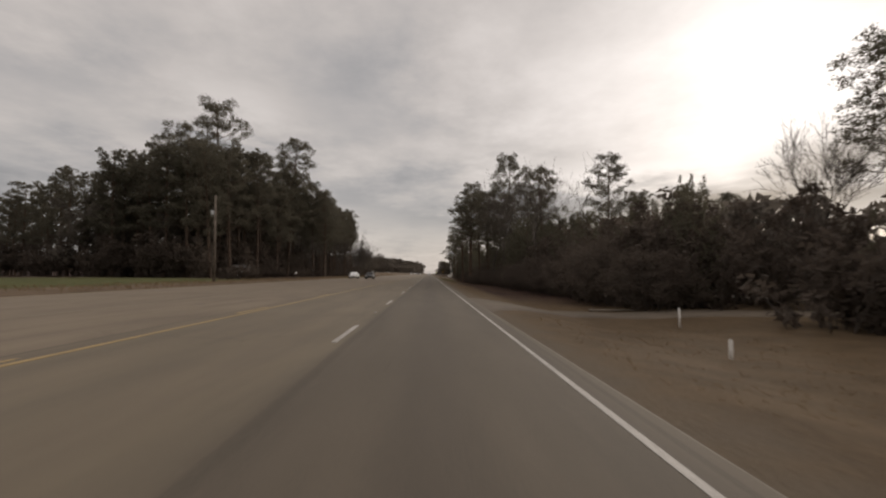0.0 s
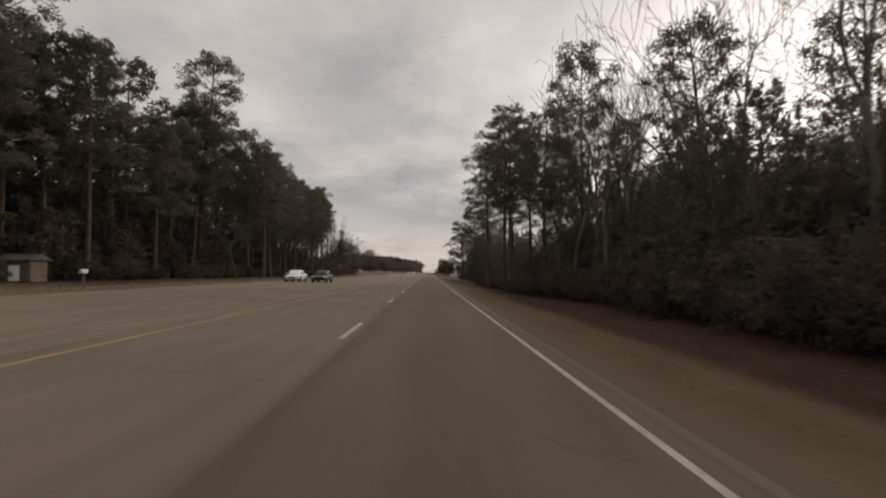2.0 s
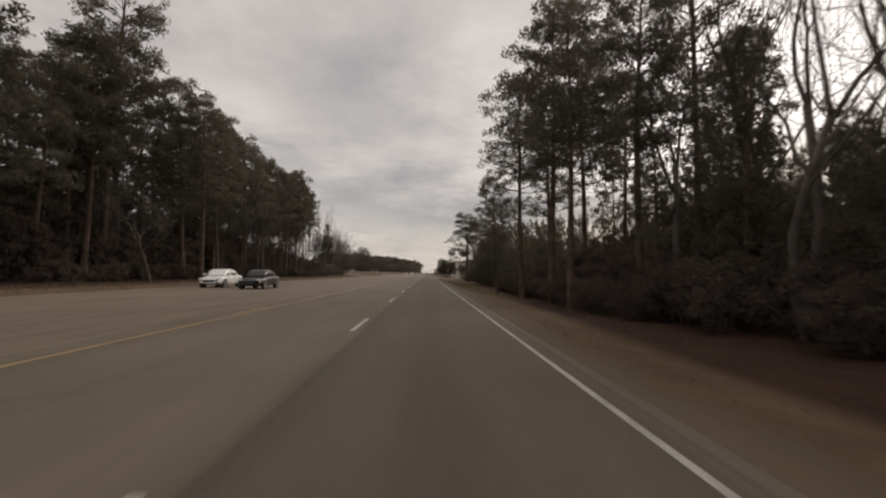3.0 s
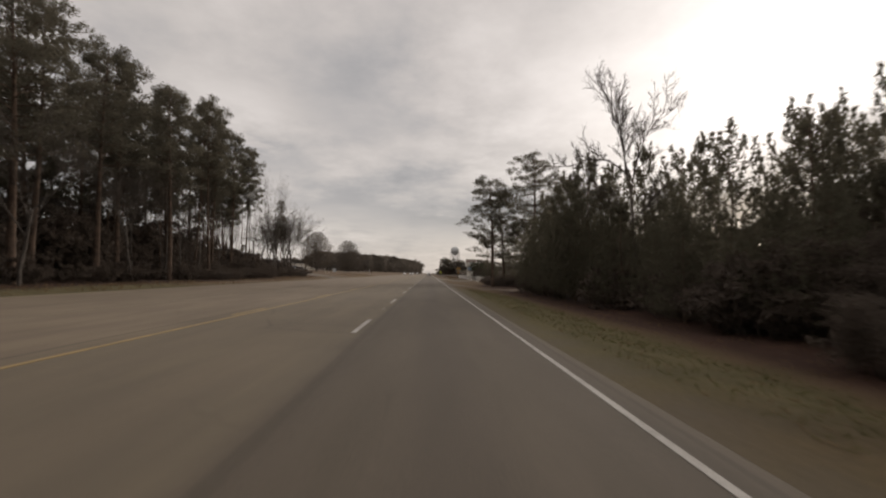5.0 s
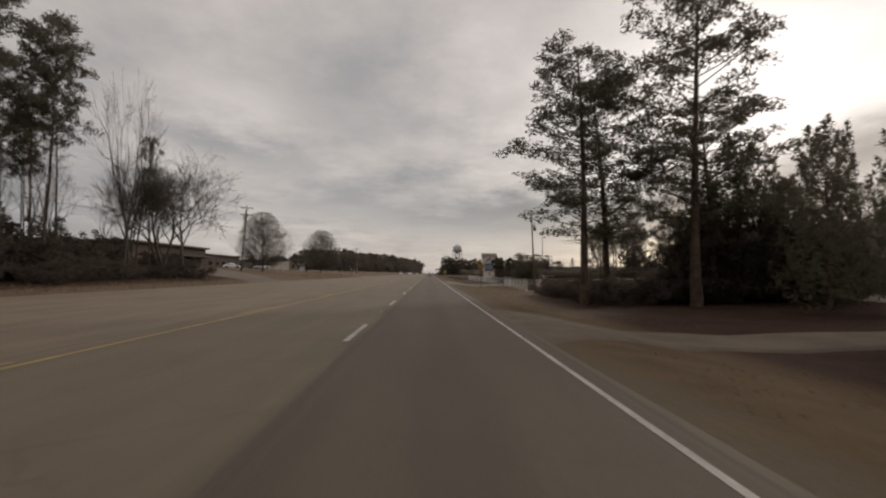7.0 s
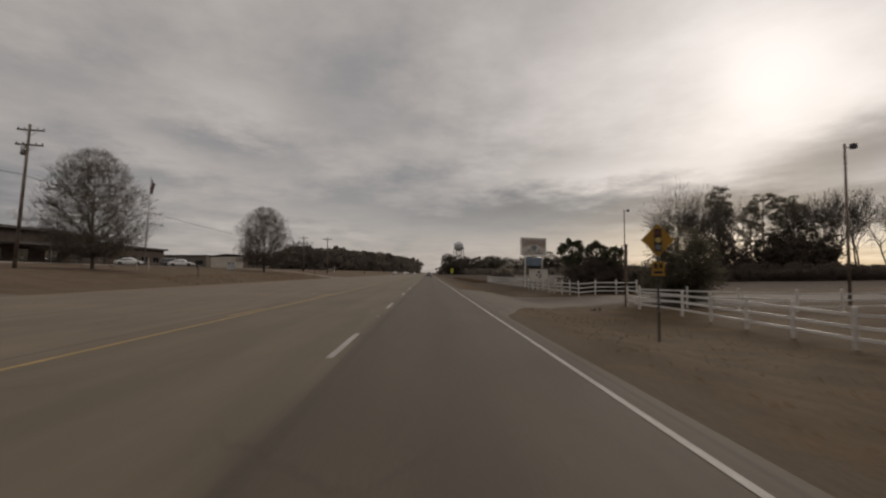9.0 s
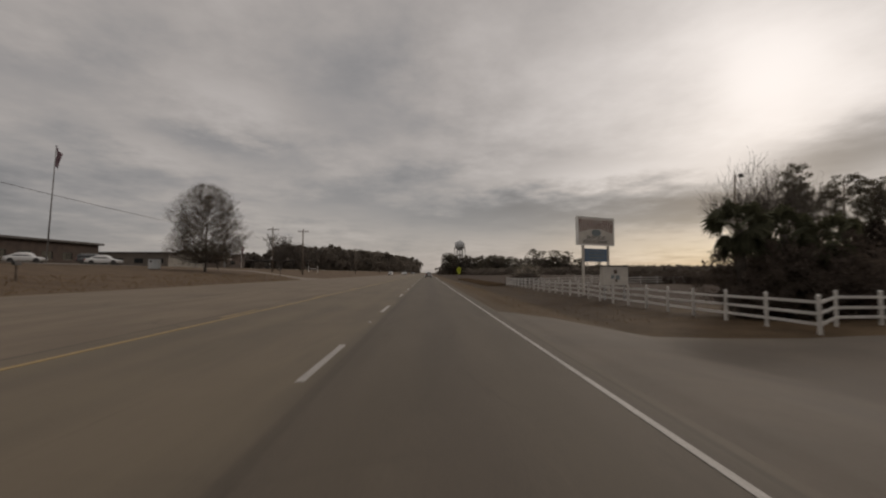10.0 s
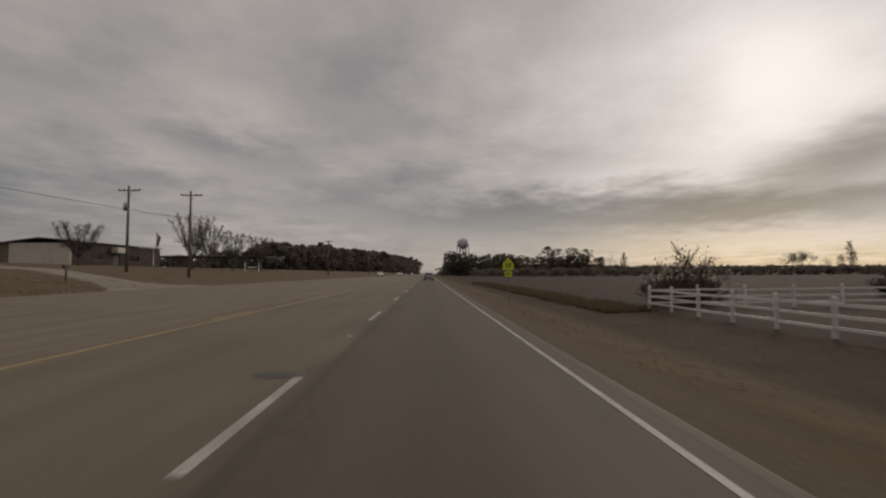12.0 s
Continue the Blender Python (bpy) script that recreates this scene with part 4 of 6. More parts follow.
TALL = "tall dark loblolly pine with a bare trunk"
YOUNG = "young bushy pine with upright candle tips"
pines = [make_pine(1, 25, 0.40, 4.8, 48, label=TALL), make_pine(2, 25, 0.46, 4.2, 46, label=TALL), make_pine(3, 25, 0.34, 4.4, 50, label=TALL),
         make_pine(4, 25, 0.48, 4.8, 46, label=TALL), make_pine(5, 25, 0.27, 5.2, 60, label="dark loblolly pine with a deep broad crown")]
back_pines = [make_pine(1, 25, 0.38, 5.0, 30, 13, label=TALL, leaf=(0.50, 0.25)), make_pine(2, 25, 0.32, 4.6, 30, 13, label=TALL, leaf=(0.50, 0.25))]
high_pines = [make_pine(6, 25, 0.56, 3.3, 28, 36, stout=0.6, label="slim tall pine with a small high crown"), make_pine(7, 25, 0.48, 3.0, 28, 36, stout=0.55, label="slim tall pine with a small high crown")]
young = [make_young(11, 9, 2.3, label=YOUNG), make_young(12, 9, 2.0, label=YOUNG)]
near_young = [make_young(13, 9, 2.4, 34, YOUNG, (0.24, 0.042)), make_young(14, 9, 2.1, 34, YOUNG, (0.24, 0.042))]
forked_tree = make_forked(71)
bare = [make_bare(21, 15, 0.85, 4, "tall leafless tree with many thin upright limbs", upright=1.0, trunk_part=0.34),
        make_bare(22, 15, 1.1, 4, "leafless tree with crooked spreading limbs", upright=0.75, trunk_part=0.38),
        make_bare(23, 15, 0.7, 4, "slender leafless tree among the pines", upright=1.15, trunk_part=0.42)]
thin = [make_bare(24, 15, 0.8, 4, "tall thin leafless tree with open upright limbs", upright=1.15, trunk_part=0.36, twig=0.009, kids=(4, 3, 3, 2)),
        make_bare(25, 15, 1.0, 4, "thin leafless tree with open crooked limbs", upright=0.95, trunk_part=0.42, twig=0.009, kids=(3, 4, 3, 2))]
round_tree = make_oval(31, 12.6, 5.7, 0.15, "oval lawn tree of fine twigs with a few dry tan leaves")
vase_tree = make_vase(32, 10.5, "vase-shaped leafless street tree with many upright stems")
EDGE = "dark dense undergrowth at the wood's edge"
shrubs = [make_shrub(41, 4.0, 2.6, EDGE, None, 28, 30, leaf=(0.33, 0.18)), make_shrub(42, 3.2, 2.4, EDGE, None, 28, 30, leaf=(0.33, 0.18)), make_shrub(43, 6.5, 3.0, "tall evergreen undergrowth at the wood's edge", None, 34, 30, leaf=(0.41, 0.23))]
fine_shrubs = [make_shrub(45, 4.2, 2.6, EDGE, None, 40, 82, leaf=(0.19, 0.10)), make_shrub(46, 3.4, 2.5, EDGE, None, 38, 76, leaf=(0.19, 0.10)), make_shrub(47, 5.6, 2.8, EDGE, None, 46, 82, leaf=(0.21, 0.105))]
low_hedge = make_shrub(44, 2.0, 2.2, "low brown thicket below the pines", None, 28, 70, "thicket", (0.15, 0.07))
random.seed(7)


def pine(x, y, height, which=None, tilt=(0, 0), wide=None, back=False):
    ob = random.choice(back_pines) if back else pines[random.randrange(5) if which is None else which]
    s = height / 25
    planted(ob, x, y, s, None, (random.uniform(-1.5, 1.5) + tilt[0], random.uniform(-1.5, 1.5) + tilt[1]), wide or random.uniform(0.92, 1.2) / max(s, 0.75) ** 0.4)


def high_pine(x, y, height, wide=1.0):
    planted(random.choice(high_pines), x, y, height / 25, None, (random.uniform(-2, 2), random.uniform(-2, 2.5)), wide)


def sapling(x, y, height, wide=None, near=False):
    planted(random.choice(near_young if near else young), x, y, height / 9, wide=wide or random.uniform(0.9, 1.15))


def leafless(x, y, height, which=None, turn=None, tilt=(0, 0)):
    planted(bare[random.randrange(3) if which is None else which], x, y, height / 15, turn, tilt)


def open_leafless(x, y, height, which, wide=1.0):
    planted(thin[which], x, y, height / 15, wide=wide)


# the wood beside the far lanes
for y, x, h in ((85, -36, 22), (91, -35.5, 23), (97, -38, 24), (99.4, -40.6, 34.5), (101.6, -51.6, 30.5), (103, -34.7, 25), (109, -36, 20.5), (115, -34, 20), (121, -36, 21.5), (127, -35, 26),
                (132.5, -36.8, 35.5), (137, -38, 30), (139, -28.5, 22.8), (142, -32, 26), (148, -30, 23.7), (153, -33, 24.6), (158, -35, 25.1), (163, -31.5, 23.7), (168, -34, 24.2),
                (174, -32.5, 23.2), (180, -34, 23.7), (184, -30.5, 22.8), (189, -33.2, 24), (193, -29.7, 24.4), (197, -33.7, 25.4), (201, -32.5, 25.4), (205, -35.5, 24.4), (209, -33, 24.4),
                (213, -35.5, 24), (217, -33.5, 23.5)):
    if y < 185:
        pine(x, y, h)
    else:
        high_pine(x, y, h)
for row, (x, h) in enumerate(((-40, 26), (-47, 25), (-55, 25))):
    y, end = 88 + 3 * row, (206, 200, 190)[row]
    while y < end:
        pine(x + random.uniform(-2.5, 2.5), y, h * random.uniform(0.85, 1.08), back=True)
        y += random.uniform(5.5, 8.5)
for i in range(22):                      # its edge towards the green field
    q = i / 21
    pine(-41 - 80 * q + random.uniform(-2, 2), 88 + 44 * q + random.uniform(-3, 3), 23.5 - 8 * q + random.uniform(-2, 2), back=True)
    pine(-44 - 78 * q + random.uniform(-2, 2), 97 + 46 * q + random.uniform(-3, 3), 23.5 - 8 * q + random.uniform(-2, 2), back=True)
for i in range(40):
    y = 84 + i * 3.4
    if y > 98:
        planted(shrubs[i % 2], -31.5 + random.uniform(-1.5, 1.5), y, random.uniform(0.45, 0.8))
        planted(shrubs[2], -36.5 + random.uniform(-1.5, 1.5), y + 1.0, random.uniform(0.8, 1.2) * (1.0 if y < 185 else 0.8))
    planted(shrubs[2], -40 + random.uniform(-2, 2), y + 1.5, random.uniform(0.9, 1.5))
for i in range(20):
    q = i / 19
    planted(shrubs[2], -38 - 80 * q, 84 + 44 * q + random.uniform(-2, 2), random.uniform(0.9, 1.5))
for i in range(12):
    planted(shrubs[0], -33.5 + random.uniform(-1.5, 1.5), 190 + i * 4, random.uniform(0.7, 1.2))
    planted(shrubs[2], -43 + random.uniform(-2, 2), 190 + i * 4, random.uniform(0.9, 1.5) * (1.0 if i < 9 else 0.6))
for y in range(190, 238, 4):
    planted(low_hedge, -29 + random.uniform(-1.5, 1.5), y, random.uniform(0.9, 1.4))
    planted(low_hedge, -35 + random.uniform(-1.5, 1.5), y + 2, random.uniform(0.9, 1.4))


for i in range(34):
    high_pine(random.uniform(-47, -33), 184 + i * 1.1, random.uniform(15, 22), 0.7)
for i in range(40):
    planted(thin[i % 2], random.uniform(-44, -29.5), 182 + i * 1.25 + random.uniform(-2, 2), random.uniform(0.6, 1.15), None, (random.uniform(-3, 3), random.uniform(-3, 5)), 0.6)


for i in range(9):
    planted(shrubs[2], -37 + random.uniform(-1.5, 1.5), 204 + i * 3.6, random.uniform(0.75, 1.0) * (1.0 if i < 8 else 0.75))


def slim(x, y, height, turn, tilt):
    planted(thin[0], x, y, height / 15, turn, tilt, 0.5)


for y, k in ((73.5, 0.6), (77.5, 0.75), (81.0, 0.8), (84.0, 0.7)):
    planted(shrubs[1], -29.0, y, k)


slim(-29.5, 222, 21, 40, (-4, 6))
slim(-30.5, 225, 21.5, 200, (-3, 7))
slim(-31.5, 227.5, 18, 90, (2, 5))
for x, y, h, w in ((-29, 229, 12.5, 0), (-30.5, 231, 16, 1), (-29.5, 233.5, 14.5, 0), (-31.5, 232.5, 14, 1), (-33, 228, 13, 2), (-35, 231, 14, 1)):
    leafless(x, y, h, w)
pine(-30, 227.5, 15, 3, wide=0.5)
for y in (128, 160, 176):
    leafless(-29 + random.uniform(-1, 1), y, 13)

# the wood beside the near lane
for x, y, h in ((8.8, 110, 21.5), (12.0, 103, 19), (13.5, 117, 21), (7.7, 116, 18.5), (8.6, 104.5, 18.5), (12.5, 125, 20), (16.4, 105, 26.5), (18, 121, 21), (24, 112, 21)):
    pine(x, y, h, random.choice((0, 1, 3)))
for i in range(18):
    pine(random.uniform(17, 34), 106 + i * 1.9, random.uniform(11, 16), back=True, wide=0.7)
for x, y, h in ((30, 84.5, 21.5), (25.5, 26.5, 15.5), (30, 50, 10), (34, 62, 12), (30, 72, 13.5)):
    pine(x, y, h)
for x, y, h, w in ((19.4, 85, 20, 2),):
    pine(x, y, h, w)
for i in range(11):
    sapling(15.5 + random.uniform(-1.0, 3.5), 66 + i * 3.4, random.uniform(7.5, 10), 0.9)
    pine(22 + random.uniform(-2, 3), 66 + i * 3.6, random.uniform(9, 11.5), back=True, wide=0.9)
for x, y, h in ((12.6, 94, 11.5), (13.8, 98, 12.5), (24.5, 103, 12), (12.2, 101, 13)):
    pine(x, y, h, 4, wide=0.75)
for i in range(13):
    sapling(13.6 + random.uniform(-0.8, 2.0), 71 + i * 2.4, random.uniform(8.0, 10.0) * (0.72 if i > 5 else 1.0), 1.1)
pine(6.9, 126, 12.5, 4, wide=0.95)
for x, y, h, w in ((13.6, 66, 17.5, 0), (14.6, 76, 20.5, 1), (13.2, 84, 17.5, 0), (16.5, 80, 18, 1), (15.2, 90, 18.5, 0), (25.0, 106, 18.5, 1), (18.5, 88, 19, 0), (20.5, 96, 19, 1), (19, 70, 19.5, 1),
                   (12.8, 100, 18, 0), (17.5, 99, 19, 1), (24, 88, 18, 0), (27.0, 100, 18, 1), (13.6, 92, 19, 0), (11.9, 90, 17, 1), (14.6, 97, 20, 0), (12.6, 87, 17, 0)):
    open_leafless(x, y, h, w)
for x, y, h, w in ((23, 30, 11.5, 2), (30, 150, 13, 0)):
    leafless(x, y, h, w)
for x, y, h in ((14.7, 143, 8.6), (16.6, 141, 9.2), (17.6, 146, 9.2), (19.4, 149, 9.6), (21, 144, 9.6), (23, 150, 10), (13.6, 146.5, 8.4), (14.6, 150.5, 9), (26, 147, 10)):
    sapling(x, y, h)
for x, y, h, w in ((14.2, 73, 18.5, 0), (16, 83, 20, 1)):
    open_leafless(x, y, h, w, 0.85)
for i in range(13):
    planted(fine_shrubs[i % 2], 9.1 + random.uniform(-0.4, 0.5), 97 + i * 3.1, random.uniform(0.5, 0.68))
for i in range(38):
    y = 28 + i * 3.1
    grown = 1.1 if y < 78 else 0.85
    planted(fine_shrubs[i % 3], 11.8 + random.uniform(-0.9, 0.9) + (1.2 if y < 60 else 0), y, random.uniform(0.8, 1.15) * grown * (0.75 if i % 3 == 2 else 1))
    planted(shrubs[2], 15.8 + random.uniform(-1, 1), y + 1.5, random.uniform(0.9, 1.2) * grown)
    if i % 2 == 0:
        planted(shrubs[2], 21 + random.uniform(-2, 2), y, random.uniform(1.0, 1.3) * grown)
for i in range(16):
    sapling(random.uniform(15, 23), 30 + i * 3.2, random.uniform(6.5, 8.5))
for i in range(8):
    planted(shrubs[i % 3], 15 + i * 2.2, 18.5 - i * 0.5, random.uniform(0.9, 1.2))
    sapling(17 + i * 2.2, 16 - i, random.uniform(6, 8))
planted(forked_tree, 12.1, 154.2, 0.98, 0, wide=0.9)
# young pines
for i in range(22):
    y = 139 + i * 2.15
    tall = 5.4 if y < 149 else 6.4 if y < 157 else 9.6 if y < 168.5 else 7.8
    sapling(11.6 + random.uniform(-0.8, 0.9), y, tall * random.uniform(0.70, 1.08), 1.0 + 0.15 * (tall < 7), True)
    if i % 3 == 0:
        sapling(15.2 + random.uniform(-1.2, 1.2), y + 1, tall * random.uniform(0.95, 1.18))
    if i % 3 == 1:
        sapling(20 + random.uniform(-2, 2), y, tall * random.uniform(1.0, 1.2))
        planted(shrubs[i % 2], 11.4 + random.uniform(-0.5, 1), y, random.uniform(0.7, 0.95))
# the tall pines that stand alone
for x, y, h, w in ((10.4, 206.5, 17.4, 4), (12.4, 208.0, 15.8, 4), (16.6, 204.0, 20.4, 4), (18.8, 206.0, 14.0, 4)):
    pine(x, y, h, w, wide=1.4)
for x, y, h in ((20.5, 206, 11), (23.5, 202, 10.5), (14.2, 215, 6), (25, 209, 9), (19, 196.5, 9), (23, 195, 10)):
    sapling(x, y, h)
for i in range(11):
    planted(low_hedge, 12.2 + random.uniform(-0.8, 0.8) + i % 2, 206 + i * 1.8, random.uniform(0.9, 1.25))
    planted(low_hedge, 15.0 + i * 1.1, 207 + random.uniform(-1, 2), random.uniform(1.0, 1.5))
    planted(shrubs[0], 17 + i * 1.2, 209 + random.uniform(-2, 2), random.uniform(0.7, 1.1))
    if i % 2:
        planted(shrubs[2], 19 + i * 0.9, 207 + random.uniform(-2, 3), random.uniform(0.9, 1.2))
for x, y, h in ((18.0, 207, 6.5), (19.8, 208, 7.5), (21.8, 207, 8.5), (23.6, 206, 8), (25.8, 208, 8.5), (28, 206, 8)):
    sapling(x, y, h, 1.25)
# tree belt behind the restaurant's lawn
for x, y, h, w, v in ((52.0, 330, 21.4, 1, 0.66), (54.2, 332, 22.4, 0, 0.8), (57.6, 331, 21.2, 0, 0.75), (60.2, 336, 21.6, 0, 0.8), (63.0, 333, 21.0, 1, 0.66), (65.0, 338, 20.6, 0, 0.75), (69.6, 336, 20.4, 1, 0.66), (73.0, 343, 20.4, 0, 0.75), (81.0, 352, 22.0, 1, 0.66), (84.5, 356, 21.4, 0, 0.75)):
    open_leafless(x, y, h, w, v)
for x, y, h, w in ((53.0, 334, 17.0, 0), (56.4, 337, 18.6, 2), (61.6, 334, 18.0, 2), (66.4, 342, 17.6, 0)):
    leafless(x, y, h, w)
for x, y, h, w, v in ((73.0, 362, 17.0, 4, 0.74), (74.8, 360, 15.4, 2, 0.8), (67.3, 339, 21.0, 4, 0.92), (68.9, 341, 17.6, 4, 0.85), (71.6, 344, 18.0, 4, 0.9), (78.8, 345, 17.0, 4, 1.1), (83.5, 347, 20.4, 4, 1.3), (88.4, 345, 19.6, 4, 1.3)):
    pine(x, y, h, w, wide=v)
for x, y, h, w in ((92, 348, 21, 0), (97, 344, 22, 2), (102, 349, 22.6, 0), (106, 345, 21.4, 1), (111, 351, 23.4, 2), (115, 346, 22, 0), (120, 352, 23.6, 1), (126, 348, 22, 0)):
    leafless(x, y, h, w)
pine(94, 351, 18.6, 4, wide=1.3)
pine(99, 348, 16.6, 4, wide=1.3)
for x, y, q in ((66.4, 337, 1.2), (68.8, 337.5, 1.5), (71.0, 339, 1.3), (84.0, 344, 1.7), (87.0, 343, 2.0), (90.0, 344, 2.2), (93.2, 343, 1.9), (96.4, 345, 1.6), (79.5, 344, 1.3)):
    planted(shrubs[2], x, y, q, label="tall dense evergreen below the pines of the belt")
# dark thicket along the edge of the lawn, turning away into the field
bend = ((33.0, 330.0), (39.5, 315.0), (50.0, 305.5), (96.0, 303.0))
for (xa, ya), (xb, yb) in zip(bend, bend[1:]):
    steps = round(math.dist((xa, ya), (xb, yb)) / 2.1)
    for i in range(steps):
        q = i / steps
        x, y = xa + (xb - xa) * q, ya + (yb - ya) * q
        planted(shrubs[0], x + random.uniform(-0.6, 0.6), y + random.uniform(-0.8, 0.8), random.uniform(0.66, 0.84) * (0.72 if xa < 45 else 1.0), wide=1.15)
        planted(shrubs[1], x + 2.5 + random.uniform(-1, 1), y + 4.5 + random.uniform(-1, 1), random.uniform(0.9, 1.1) * (0.66 if xa < 45 else 1.0), wide=1.15)
palm = make_palm(51, 5.0)
planted(palm, 12.9, 269.0, 1.0, 20)
planted(palm, 15.5, 270.0, 0.95, 130)
planted(palm, 16.4, 268.5, 0.86, 250)
for x, y, s in ((13.2, 268.4, 0.52), (14.0, 268.0, 0.6), (15.0, 268.6, 0.78), (16.2, 268.4, 0.84), (17.4, 268.6, 0.68), (14.4, 270.6, 0.78), (16.4, 271, 0.9), (18.6, 269.5, 0.5), (20, 270, 0.45)):
    planted(fine_shrubs[0], x, y, s * 1.12)
gate_bush = make_shrub(48, 5.4, 2.3, "large dark evergreen bush behind the white fence", YOUNG_NEEDLES, 80, 90, "evergreen_bush", (0.20, 0.10))
planted(gate_bush, 15.4, 254.2, 0.98, 0)
# shrub at the edge of the field
field_bush = make_bare(61, 4.9, 0.75, 3, "tangled pale shrub behind the fence in the field", "field_shrub", 280, 0.17, 0.9, 0.1, category="shrub", kids=(6, 2, 2), leaf_mat=PALE_LEAF, twig=0.007)
for x, y, s, turn in ((14.6, 328.0, 0.70, 90), (15.6, 328.2, 0.80, 200), (16.5, 328.4, 0.72, 300)):
    planted(field_bush, x, y, s, turn)
for x, y, s in ((14.0, 327.4, 1.0), (15.1, 327.4, 1.05), (16.2, 327.8, 1.05)):
    planted(low_hedge, x, y, s, wide=0.75)
# trees on the lawn by the brown building
planted(round_tree, -32.8, 273.0, 0.95, 0, wide=0.92)
planted(round_tree, -31.4, 320.0, 1.0, 140, wide=0.96)
planted(vase_tree, -40.6, 386, 0.95, 0)
planted(vase_tree, -36.2, 393, 0.72, 80)
planted(vase_tree, -43, 398, 0.85, 190)
planted(vase_tree, -35.0, 404, 0.72, 20)
planted(vase_tree, -51.7, 374, 0.64, 60, wide=1.45)
# far pines
for x, y, h in ((18.5, 690, 19), (22, 684, 17), (29.8, 695, 15), (33, 700, 14), (46, 690, 16), (52, 684, 15), (58, 692, 17), (64, 688, 16), (70, 682, 15), (76, 676, 13), (85, 657, 20), (89, 662, 17), (95, 668, 19),
                (101, 655, 19), (107, 663, 18.5), (113, 657, 18), (125, 670, 12), (22.5, 712, 16), (37, 715, 17), (56, 712, 17), (67, 708, 16)):
    pine(x, y, h, wide=1.75, back=True)


# single trees standing out of the low wood across the field
sapling(130, 632, 13.6, 0.85)
for x, y, h, w, v in ((121, 634, 13.5, 0, 1.0), (125, 640, 12.5, 1, 1.0), ):
    open_leafless(x, y, h, w, v)
for x, y, h, w in ((265, 664, 14.5, 1), (269, 668, 16.5, 0), (275, 672, 18.0, 1), (279, 666, 17.0, 0), (284, 668, 16.0, 2), (290, 660, 12.0, 1)):
    leafless(x, y, h, w)
pine(300, 650, 21.5, 0, wide=0.8)
pine(306, 655, 14.5, 2, wide=1.2)
pine(296, 654, 12.5, 4, wide=1.2)
for i in range(26):
    pine(40 + i * 3.6 + random.uniform(-1.5, 1.5), 672 + random.uniform(-14, 26), random.uniform(9, 15), back=True, wide=1.5)


def far_wood(name, line, heights, depth, label, size=3.4, step=2.6, seed=5, many=40):
    """A distant wood: crowns of many clumps along a line, joined into one mesh."""
    rng = np.random.default_rng(seed)
    centres, sizes = [], []
    for (a, b), (ha, hb) in zip(zip(line, line[1:]), zip(heights, heights[1:])):
        run = math.dist(a, b)
        for i in range(int(run / step)):
            q = i * step / run
            h = (ha + (hb - ha) * q) * (rng.uniform(0.90, 1.0) + 0.09 * math.sin(i * 0.31) * math.sin(i * 0.13))
            n = max(3, int(h / (size * 0.6)))
            for k in range(n):
                r = q + rng.uniform(-1.5, 1.5) * step / run
                x, y = a[0] + (b[0] - a[0]) * r + rng.normal(0, depth), a[1] + (b[1] - a[1]) * r + rng.normal(0, depth)
                z = size * 0.2 + (h - size * 0.55) * (k + rng.uniform(0, 1)) / n
                centres.append((x, y, level(x, y) + z))
                sizes.append(size * rng.uniform(0.75, 1.1) * (0.6 if z > h - size * 1.2 else 1))
    v, f = foliage(rng, centres, sizes, many, size * 0.42, size * 0.30, 0.3)
    ob = plain(name, v.tolist(), f.tolist(), HAZED_LEAF, None, label)
    return tagged(ob, category="woods", kind="stuff")


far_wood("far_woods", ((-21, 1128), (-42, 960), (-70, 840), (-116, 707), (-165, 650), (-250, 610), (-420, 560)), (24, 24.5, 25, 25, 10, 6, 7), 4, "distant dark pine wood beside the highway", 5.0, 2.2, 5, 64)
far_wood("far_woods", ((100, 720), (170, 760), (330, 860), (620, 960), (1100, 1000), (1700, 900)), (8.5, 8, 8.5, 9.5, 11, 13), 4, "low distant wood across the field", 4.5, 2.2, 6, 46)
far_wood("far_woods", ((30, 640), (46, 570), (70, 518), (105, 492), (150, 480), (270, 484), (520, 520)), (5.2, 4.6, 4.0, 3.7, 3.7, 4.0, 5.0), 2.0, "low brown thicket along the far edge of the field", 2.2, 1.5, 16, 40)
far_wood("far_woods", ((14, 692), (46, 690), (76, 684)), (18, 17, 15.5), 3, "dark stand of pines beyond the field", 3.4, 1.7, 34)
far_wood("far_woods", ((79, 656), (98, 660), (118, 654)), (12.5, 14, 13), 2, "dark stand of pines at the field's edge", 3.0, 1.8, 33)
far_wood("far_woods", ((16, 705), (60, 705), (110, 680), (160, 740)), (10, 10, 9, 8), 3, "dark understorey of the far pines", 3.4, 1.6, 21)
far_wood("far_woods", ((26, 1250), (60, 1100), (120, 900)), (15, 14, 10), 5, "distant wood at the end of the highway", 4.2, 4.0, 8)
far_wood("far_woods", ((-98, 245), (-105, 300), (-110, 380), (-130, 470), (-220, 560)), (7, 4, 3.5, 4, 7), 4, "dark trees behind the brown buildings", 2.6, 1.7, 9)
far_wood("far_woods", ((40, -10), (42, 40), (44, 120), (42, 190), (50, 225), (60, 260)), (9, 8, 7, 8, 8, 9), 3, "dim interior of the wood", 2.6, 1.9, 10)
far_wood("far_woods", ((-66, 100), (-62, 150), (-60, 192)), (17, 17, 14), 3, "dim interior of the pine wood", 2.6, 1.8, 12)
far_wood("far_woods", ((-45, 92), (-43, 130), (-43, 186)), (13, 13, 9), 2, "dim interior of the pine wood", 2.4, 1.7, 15)
